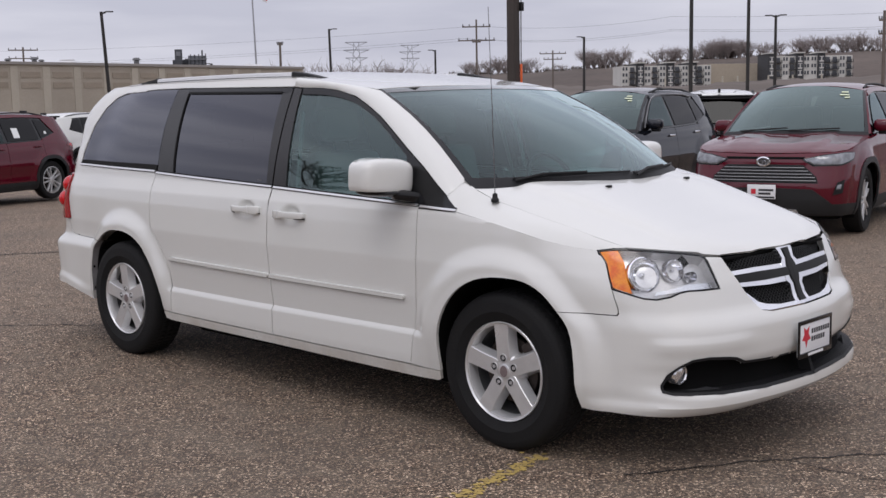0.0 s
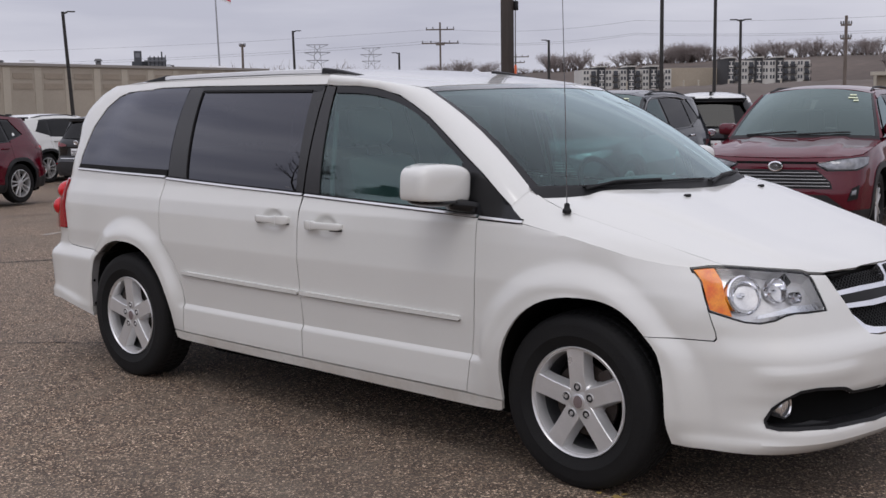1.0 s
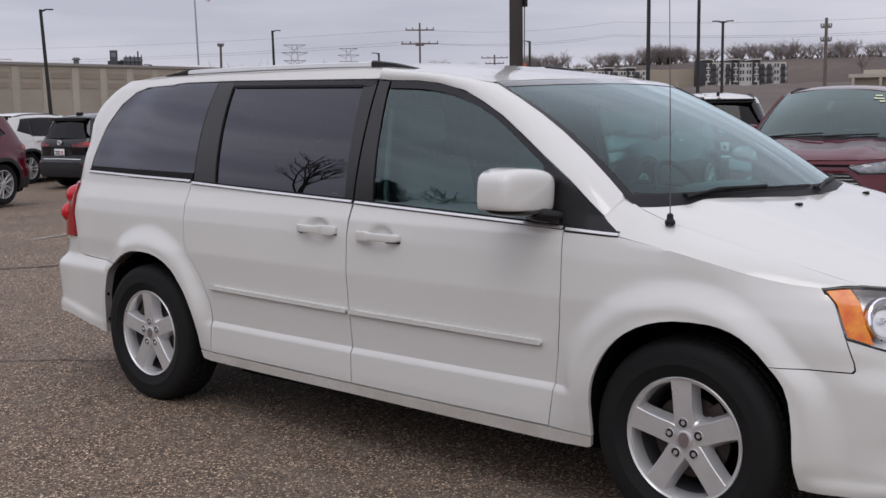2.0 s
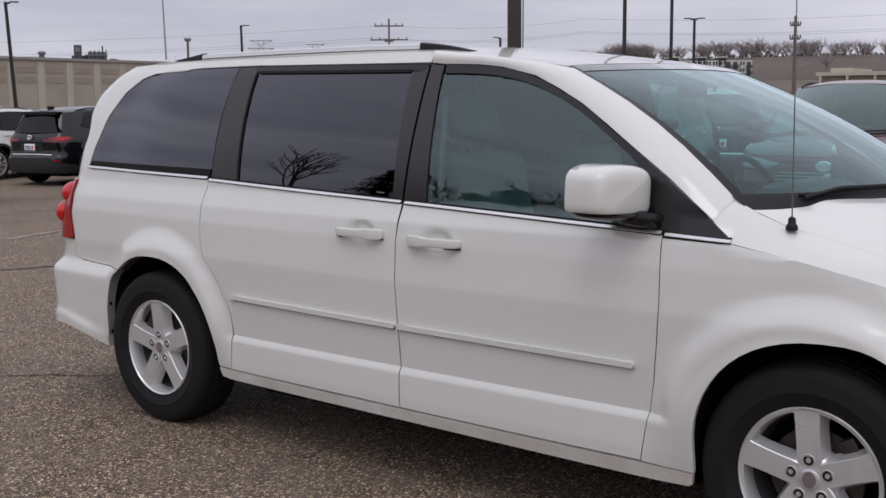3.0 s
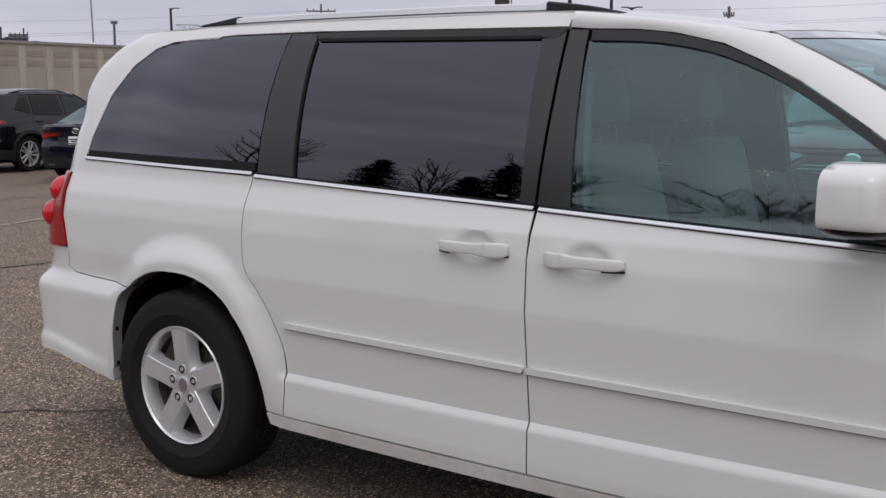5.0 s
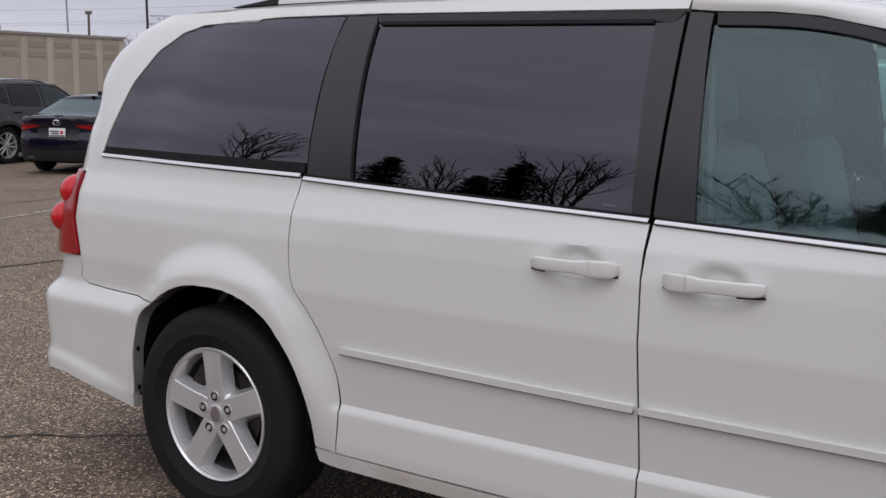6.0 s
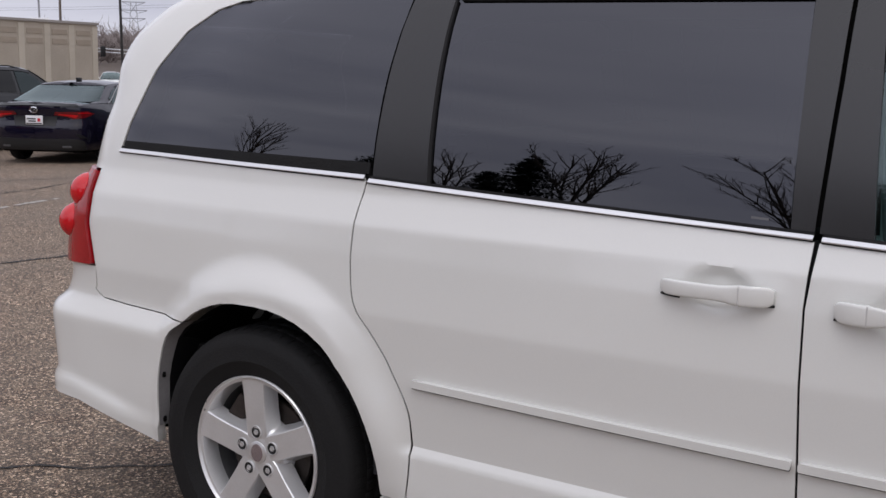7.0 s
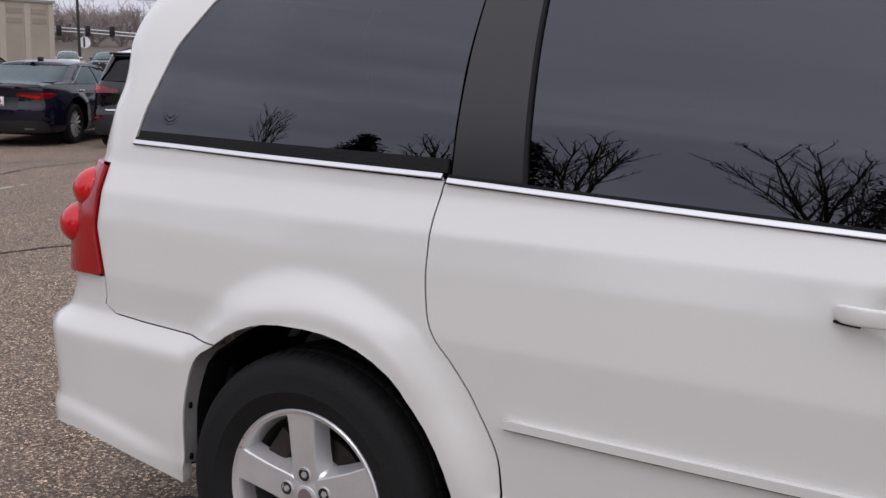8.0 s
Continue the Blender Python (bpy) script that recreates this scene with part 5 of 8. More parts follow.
def build_car(d, paint_mat, label, m, roof_mat=None, group="cars parked in rows on the lot", nose_detail=True, marks=False, sticker=False):
    car, L = Car(d), d["length"]
    F, E = car.F, car.E
    o = thing(d["name"], label, "car", group, m=m)
    f0, f1 = d["wheels"]
    roof_mat = roof_mat or paint_mat
    low, clad = d["low"], CLADDING if d["clad"] else paint_mat
    hood, belt, eave = d["hood"], d["belt"], d["eave"]
    hood = [(max(F, s), z) for s, z in hood]
    eave_z = curve(eave)
    s_a, s_d = hood[-1][0], d["tail_s"]                  # foot of the windscreen pillar, start of the tail
    s1, s2, s3 = d["doors"]
    sq = d["square"]
    top = hood + [q for q in belt if q[0] > s_a]
    outline = [(F, low), (f0 - .46, low)] + arch(f0, .44, 14, low, sq)[::-1] + [(f0 + .46, low), (f1 - .46, low)] + arch(f1, .44, 14, low, sq)[::-1] + [(f1 + .46, low), (E, low), (E, d["boot_z"])] + [(s, z) for s, z in top[::-1] if s < E]
    for side in SIDES:
        def panel(name, poly, mat, out=0.0, step=.05, depth=.02, parent=o, lab="", gap=.003):
            q = inset(poly, gap) if gap else poly
            return part(name, sheet([(min(E, max(F, a)), b) for a, b in q], car.on(side, out), step, depth, flip=side > 0), mat, parent, lab, sharp=40)
        for name, a, b, lab in (("front_end", F - 1, s1, "painted bumper and front wing"), ("front_door", s1, s2, ""), ("rear_door", s2, s3, ""), ("rear_end", s3, E + 1, "painted rear wing and bumper")):
            panel(name, clip_cell(outline, a, b, 0, 3), paint_mat, lab=lab, step=.04)
        panel("inner_body", [(F, low + .05), (f0 - .47, low + .05), (f0 - .40, .80), (f0 + .40, .80), (f0 + .47, low), (f1 - .47, low), (f1 - .40, .80), (f1 + .40, .80), (f1 + .47, low), (E, low), (E, d["boot_z"] - .03)] + [(s, z - .03) for s, z in top[::-1] if F < s < E], DARK, -.03, .12, 0)
        for c in d["wheels"]:
            if d["clad"]:
                panel("arch_trim", arch(c, .475, 14, low - .12, sq) + arch(c, .405, 14, low - .12, sq)[::-1], CLADDING, .012, .05)
            liner = arch(c, .43, 14, .2, sq)
            verts = [(-side * xx, y, z) for y, z in liner for xx in (.86, .58)]
            part("arch_liner", raw(verts, [(2 * i, 2 * i + 1, 2 * i + 3, 2 * i + 2) for i in range(len(liner) - 1)]), DARK, o)
            part("arch_wall", raw([(-side * .58, y, z) for y, z in liner], [tuple(range(len(liner)))]), DARK, o)
        panel("sill_trim", [(f0 + .42, .22), (f1 - .42, .22), (f1 - .42, low + .015), (f0 + .42, low + .015)], clad, .006)
        panel("lower_corner", [(F, .24), (f0 - .42, .24), (f0 - .42, low + .015), (F, low + .015)], clad, .004)
        panel("lower_corner", [(E, .28), (f1 + .42, .26), (f1 + .42, low + .015), (E, low + .015)], clad, .004)
        # glass, pillars and roof edge
        wins = d["windows"]
        A = d["pillar"]                                    # windscreen pillar line, from the roof down
        eaves = [(s, z) for s, z in eave if A[0][0] < s < s_d]
        house = A[::-1] + eaves + [(s_d, eave_z(s_d))] + d["house_back"] + [(s, z) for s, z in belt[::-1] if s_a + .05 < s < d["house_back"][-1][0]]
        panel("window_surround", house, BLACK_TRIM, -.012, .06, 0)
        for k, w in enumerate(wins):
            panel("side_window", w, FAR_GLASS if k == 0 else d.get("rear_glass", FAR_DARK_GLASS), -.003, .08, 0)
        if d["chrome"]:
            loop = d["chrome"]
            part("window_trim", tube([car.on(side, .004)(*q) for q in loop], .009, 5), BAR_METAL, o, "bright trim over the side windows")
        panel("roof_side", [(s, z - .05) for s, z in [A[0]] + eaves + [(s_d, eave_z(s_d))]] + [(s_d, eave_z(s_d) + .002)] + [(s, z + .002) for s, z in eaves[::-1]] + [(A[0][0], A[0][1] + .002)], roof_mat, .004, .05, gap=0)
        panel("rear_pillar", d["rear_pillar"], paint_mat, .002, .04)
        for a, z in d["handles"]:
            p = car.on(side, .022)(a, z)
            part("door_handle", box(p.x - .011, p.x + .011, p.y - .095, p.y + .095, p.z - .014, p.z + .014, .010), CHROME if d["chrome"] else paint_mat, o)
        p = car.on(side, .10)(A[-1][0] + .30, A[-1][1] + .055)
        mir = part("door_mirror", box(-.115, .105, -.075, .06, -.065, .075, .05, Matrix.Translation(p) @ Matrix.Rotation(radians(-8 * side), 4, "Z"), 3), paint_mat, o, "painted door mirror")
        part("mirror_foot", box(p.x - .06, p.x + .06, p.y - .03, p.y + .05, p.z - .10, p.z - .055, .015), BLACK_PLASTIC, mir)
        for c in d["wheels"]:
            simple_wheel(o, -side * .80, c, d["tyre"], d["spokes"], side, d.get("dark_rim", False))
        if d["rails"]:
            run = [(q[0], q[1]) for q in eave if d["rails"][0] <= q[0] <= d["rails"][1]]
            pts = [car.on(side)(s, z) for s, z in run]
            part("roof_rail", tube([Vector((p.x + side * .05, p.y, p.z + (.035 if 0 < i < len(pts) - 1 else .01))) for i, p in enumerate(pts)], .015, 6), BLACK_PLASTIC, o, "black roof rail")
        if sticker and side == d.get("sticker_side", 1):
            a, b = wins[1][0]
            panel("window_sticker", [(a + .18, b + .06), (a + .34, b + .06), (a + .34, b + .24), (a + .18, b + .24)], STICKER, .004, .1, 0, gap=0)
            panel("window_sticker", [(a + 1.05, b + .11), (a + 1.13, b + .12), (a + 1.12, b + .17), (a + 1.06, b + .16)], STICKER, .004, .1, 0, gap=0)
        # lamps and black fittings that wrap round the two ends
        for name, poly, mat, out in d["front"] + d["rear"]:
            panel(name, [(F if a == "F" else E if a == "E" else a, z) for a, z in poly], mat, out, .04, .016, gap=0)
        # windscreen pillar
        rows = [(car.on(side)(s, z), i / (len(A) - 1)) for i, (s, z) in enumerate(A)]
        verts = []
        for q, v in rows:
            w = screen_at(d, -side, 1 - v)
            verts += [q, q.lerp(w, .5) + Vector((-side * .010, -.006, .010)), w]
        bm = raw(verts, [(3 * i + k, 3 * i + k + 1, 3 * i + k + 4, 3 * i + k + 3) for i in range(len(rows) - 1) for k in (0, 1)])
        bmesh.ops.recalc_face_normals(bm, faces=bm.faces)
        part("windscreen_pillar", bm, paint_mat, o, sharp=70)
    # bonnet
    ridge = curve(d["ridge"])
    rim = [car.at(s, z) for s, z in hood]
    ex, ez = curve([(p.y, -p.x) for p in rim]), curve([(p.y, p.z) for p in rim])

    def bonnet(x, y):
        u = min(1.0, abs(x) / max(.05, ex(y)))
        z = ez(y) + (ridge(y, .04) - ez(y)) * (1 - u ** 4)
        return Vector((x, y, z + .018 * smooth(.66, .56, u) * smooth(.15, .5, y) - .010 * smooth(.35, .2, u) * smooth(.2, .6, y)))
    ya, yb_ = d["screen"][0][1], d["screen"][1][1]
    half = [(0, ya)] + [(d["screen"][1][0] * k / 6, ya + (yb_ - ya) * (k / 6) ** 2.2) for k in range(1, 7)] + [(-p.x - .004, p.y) for p in rim[::-1] if p.y < yb_ - .03]
    part("bonnet", sheet(inset(half + [(-x, y) for x, y in half[::-1] if x > .01], .004), bonnet, .04, .02), paint_mat, o, "painted bonnet", sharp=45)
    # windscreen
    G = lambda poly, mat, name, out=0.0, lab="": part(name, sheet(poly, lambda u, v: screen_at(d, u, v) + Vector((0, -.6, .8)) * out, .08, 0), mat, o, lab, sharp=60)
    G([(-1, 0), (1, 0), (1, 1), (-1, 1)], FAR_SCREEN, "windscreen")
    G([(-1, -.05), (1, -.05), (1, .035), (-1, .035)], BLACK_PLASTIC, "cowl", .006)
    G([(-.98, .955), (.98, .955), (.98, 1), (-.98, 1)], BLACK_TRIM, "windscreen_band", -.003)
    for k in (-1, 1):
        G([(k * .955, 0), (k, 0), (k, 1), (k * .965, 1)][::k], BLACK_TRIM, "screen_edge", .003)
    for u0, u1 in ((-.72, -.02), (.0, .66)):
        part("wiper", tube([screen_at(d, u0 + (u1 - u0) * t, .02 + .05 * t) + Vector((0, -.012, .016)) for t in (0, .3, .6, 1)], .009, 5), BLACK_PLASTIC, o)
    # roof
    s_list = [A[0][0]] + [s for s, z in eave if s > A[0][0]] + [E]
    edge = [car.at(s, eave_z(s)) for s in s_list]
    rx, rz = curve([(p.y, -p.x) for p in edge]), curve([(p.y, p.z) for p in edge])
    crown = curve(d["crown"])

    def over(x, y):
        u = min(1.0, abs(x) / max(.05, rx(y)))
        return Vector((x, y, rz(y) + (crown(y, .05) - rz(y)) * (1 - u ** 2.6)))
    hx = screen_at(d, 1, 1).x
    front = [(hx * k / 5, screen_at(d, k / 5, 1).y) for k in range(0, 6)]
    half = front + [(-p.x, p.y) for p in edge[1:]]
    part("roof", sheet(half + [(-x, y) for x, y in half[::-1] if x > .01], over, .06, .012), roof_mat, o, "painted roof", sharp=50)
    y_end = max(p.y for p in edge)
    if d["spoiler"]:
        part("roof_spoiler", join(box(-.56, .56, y_end - .10, y_end + d["spoiler"], eave_z(E) - .005, eave_z(E) + .030, .014), box(-.50, .50, y_end - .05, y_end + d["spoiler"] - .03, eave_z(E) - .045, eave_z(E) - .005, .01)), BLACK_TRIM, o, "black roof spoiler over the back window")
    if d.get("boot"):
        bt = [car.at(s, z) for s, z in d["boot"]]
        bx, bz = curve([(p.y, -p.x) for p in bt]), curve([(p.y, p.z) for p in bt])
        half = [(0, bt[0].y)] + [(-p.x, p.y) for p in bt]
        part("boot_lid", sheet(half + [(-x, y) for x, y in half[::-1] if x > .01], lambda x, y: Vector((x, y, bz(y) + .035 * (1 - min(1.0, abs(x) / max(.05, bx(y))) ** 3))), .06, .02), paint_mat, o, "painted boot lid", sharp=50)
    fy = y_end - .30
    part("roof_fin", box(-.022, .022, fy - .09, fy + .09, crown(fy) - .01, crown(fy) + .055, .014), BLACK_PLASTIC, o, "black shark-fin aerial")
    bz = belt[2][1]
    part("cabin", join(box(-.74, .74, 1.5, L - .9, .35, bz - .08, .05), *[box(x - .22, x + .22, y - .06, y + .07, .8, bz + .28, .06) for x in (-.38, .38) for y in (2.45, 3.35)]), GREY_PLASTIC, o, "dark cabin with seats")
    part("underbody", box(-.76, .76, .3, L - .3, .20, .42, .04), DARK, o)
    if nose_detail:
        for half_w, z in d["bars"]:
            pts = []
            for k in range(-10, 11):
                s = float(np.interp(half_w * abs(k) / 10, car.x[:60], car.s[:60]))
                pts.append(car.on(1 if k <= 0 else -1, .016)(s, z))
            part("grille_bar", tube(pts, .0048, 5), BAR_METAL, o)
    for s_, sg, zb in ((F, -1, d["badge"][0]), (E, 1, d["badge"][1])):
        p = car.at(s_, zb) + Vector((0, sg * .018, 0))
        part("badge", lathe([(.075, 0), (.078, .012), (.062, .014), (.060, .004), (.02, .004), (.018, .012), (.001, .012)], "y", 24, Matrix.Translation(p) @ Matrix.Diagonal((1, sg, .68, 1))), CHROME, o, "chrome oval badge")
    for s_, sg, zp in ((F, -1, d["plates"][0]), (E, 1, d["plates"][1])):
        py = car.at(s_, zp).y + sg * .035
        pl = part("licence_plate", box(-.152, .152, py - .006, py + .006, zp - .076, zp + .076, .002), PLATE_WHITE, o, "white dealer plate")
        part("plate_bars", join(box(-.03, .13, py + sg * .007 - .001, py + sg * .007 + .001, zp + .008, zp + .030), box(-.03, .10, py + sg * .007 - .001, py + sg * .007 + .001, zp - .030, zp - .008), box(-.14, .14, py + sg * .007 - .001, py + sg * .007 + .001, zp - .068, zp - .050)), INK, pl)
        part("plate_emblem", box(-.11, -.06, py + sg * .007 - .001, py + sg * .007 + .001, zp - .025, zp + .030), RED_INK, pl)
    if marks:
        for u0, w, v0 in ((.62, .11, .85), (.60, .15, .78), (.68, .08, .72)):
            G([(u0, v0), (u0 + w, v0 + .015), (u0 + w, v0 + .045), (u0, v0 + .03)], LOT_MARK, "lot_marker", .008)
    return o


def screen_at(d, u, v):
    """The windscreen: u across (-1 to 1), v up."""
    (z0, y0), (x1, y1, z1), (z2, y2), (x3, y3, z3) = d["screen"]
    a = abs(u) ** 2.2
    p = Vector((x1 * u, y0 + (y1 - y0) * a, z0 + (z1 - z0) * a))
    q = Vector((x3 * u, y2 + (y3 - y2) * a, z2 + (z3 - z2) * a))
    return p.lerp(q, v) + Vector((0, -.62, .78)) * .030 * math.sin(math.pi * min(1.0, max(0.0, v)))


SUV = dict(name="suv", length=4.60, wheels=(.93, 3.62), tyre=.365, spokes=5, clad=True, low=.36, square=2.5, rails=(2.15, 3.95), chrome=None, spoiler=.10,
           plan=[(0, 0), (.35, .012), (.60, .05), (.76, .13), (.845, .27), (.885, .5), (.915, .9), (.925, 1.4), (.9275, 2.2), (.925, 3.2), (.91, 3.8), (.875, 4.2), (.80, 4.42), (.66, 4.53), (.40, 4.58), (0, 4.60)],
           side=[(.2, -.07), (.30, -.03), (.45, -.012), (.62, 0), (.80, -.008), (.95, -.03), (1.05, -.055), (1.10, -.075), (1.3, -.155), (1.5, -.245), (1.58, -.29), (1.66, -.36)],
           nose=[(.2, .10), (.28, .04), (.40, .01), (.545, 0), (.60, .012), (.79, .055), (.84, .05), (.87, .075), (.93, .14), (1.0, .24), (1.1, .4)],
           tail=[(.2, .08), (.32, .02), (.45, 0), (.61, 0), (.655, .055), (.75, .075), (.93, .055), (1.03, .07), (1.12, .14), (1.3, .235), (1.5, .34), (1.56, .38), (1.62, .45)], tail_from=3.2,
           hood=[(-9, .900), (-.40, .905), (-.15, .912), (.05, .920), (.25, .938), (.45, .968), (.7, .998), (.95, 1.025), (1.20, 1.05), (1.34, 1.065)],
           belt=[(1.34, 1.065), (1.7, 1.085), (2.5, 1.10), (3.4, 1.125), (3.7, 1.14), (4.1, 1.155), (4.45, 1.13), (5.4, 1.10)], boot_z=1.10,
           eave=[(1.9, 1.53), (2.02, 1.556), (2.2, 1.585), (2.5, 1.608), (3.0, 1.614), (3.5, 1.602), (3.95, 1.575), (4.25, 1.553), (4.55, 1.545), (5.4, 1.545)], tail_s=4.42,
           doors=(1.46, 2.50, 3.46),
           pillar=[(2.02, 1.556), (1.86, 1.478), (1.70, 1.375), (1.54, 1.255), (1.40, 1.140), (1.34, 1.07)],
           house_back=[(4.46, 1.35), (4.40, 1.15)],
           windows=[[(1.60, 1.115), (2.47, 1.125), (2.45, 1.545), (2.20, 1.530), (2.05, 1.49), (1.86, 1.375), (1.70, 1.25)], [(2.56, 1.127), (3.40, 1.15), (3.36, 1.535), (2.53, 1.552)], [(3.47, 1.165), (3.92, 1.265), (3.70, 1.495), (3.43, 1.528)]],
           rear_pillar=[(3.47, 1.128), (4.45, 1.128), (4.56, 1.25), (4.60, 1.45), (4.58, 1.535), (4.25, 1.546), (3.95, 1.56), (3.72, 1.528), (3.96, 1.262), (3.49, 1.158)],
           handles=((2.30, .985), (3.28, 1.01)),
           screen=((1.095, 1.02), (.83, 1.30, 1.075), (1.632, 1.93), (.628, 2.04, 1.565)),
           ridge=[(.08, .895), (.13, .918), (.2, .945), (.35, .978), (.7, 1.035), (1.0, 1.08), (1.3, 1.10)],
           crown=[(1.9, 1.628), (2.1, 1.652), (2.5, 1.676), (3.0, 1.68), (3.6, 1.66), (4.0, 1.625), (4.25, 1.59)],
           front=[("lower_grille", [("F", .27), (.14, .27), (.06, .37), (-.16, .53), ("F", .545)], CLADDING, .012), ("grille", [("F", .595), (-.11, .595), (-.13, .66), (-.27, .785), ("F", .79)], BLACK_PLASTIC, .006), ("hood_line", [("F", .846), (-.27, .846), (-.25, .868), ("F", .868)], DARK, .004),
                  ("headlamp_rim", [(-.285, .846), (-.17, .772), (.13, .777), (.39, .836), (.45, .912), (.18, .916), (-.06, .893)], BLACK_TRIM, .003), ("headlamp", [(-.255, .842), (-.155, .786), (.12, .792), (.36, .846), (.42, .905), (.18, .907), (-.05, .882)], HEADLAMP_GLASS, .008),
                  ("fog_pocket", [(.05, .47), (.17, .49), (.18, .63), (.09, .60)], BLACK_PLASTIC, .006), ("fog_lamp", [(.08, .53), (.135, .535), (.14, .585), (.09, .575)], HEADLAMP_GLASS, .012),
                  ("skid_plate", [("F", .262), (-.28, .262), (-.32, .315), ("F", .315)], SATIN, .022)],
           bars=[(.55, .618), (.54, .652), (.51, .686), (.47, .720), (.43, .754)],
           rear=[("lower_bumper", [(4.02, .30), (4.4, .28), ("E", .28), ("E", .60), (4.74, .60), (4.52, .50), (4.06, .44)], CLADDING, .012), ("tail_lamp", [(4.18, 1.005), (4.28, 1.055), (4.60, 1.045), (4.93, .985), (4.91, .945), (4.62, .935), (4.42, .925)], DARK_RED, .010), ("lamp_bar", [(4.28, 1.012), (4.32, 1.035), (4.58, 1.025), (4.60, .985), (4.44, .97)], RED_LENS, .014),
                 ("plate_recess", [(4.93, .74), ("E", .74), ("E", .90), (4.98, .90)], CLADDING, .004), ("reflector", [(4.50, .53), (4.62, .54), (4.62, .56), (4.50, .55)], RED_LENS, .02), ("hatch_trim", [(4.94, .935), ("E", .935), ("E", .972), (4.94, .977)], BLACK_TRIM, .010), ("bumper_trim", [(4.72, .655), ("E", .665), ("E", .685), (4.70, .675)], SATIN, .010),
                 ("back_window", [(4.56, 1.125), ("E", 1.120), ("E", 1.50), (4.70, 1.50), (4.64, 1.3)], FAR_DARK_GLASS, .004)],
           badge=(.822, 1.03), plates=(.50, .82))
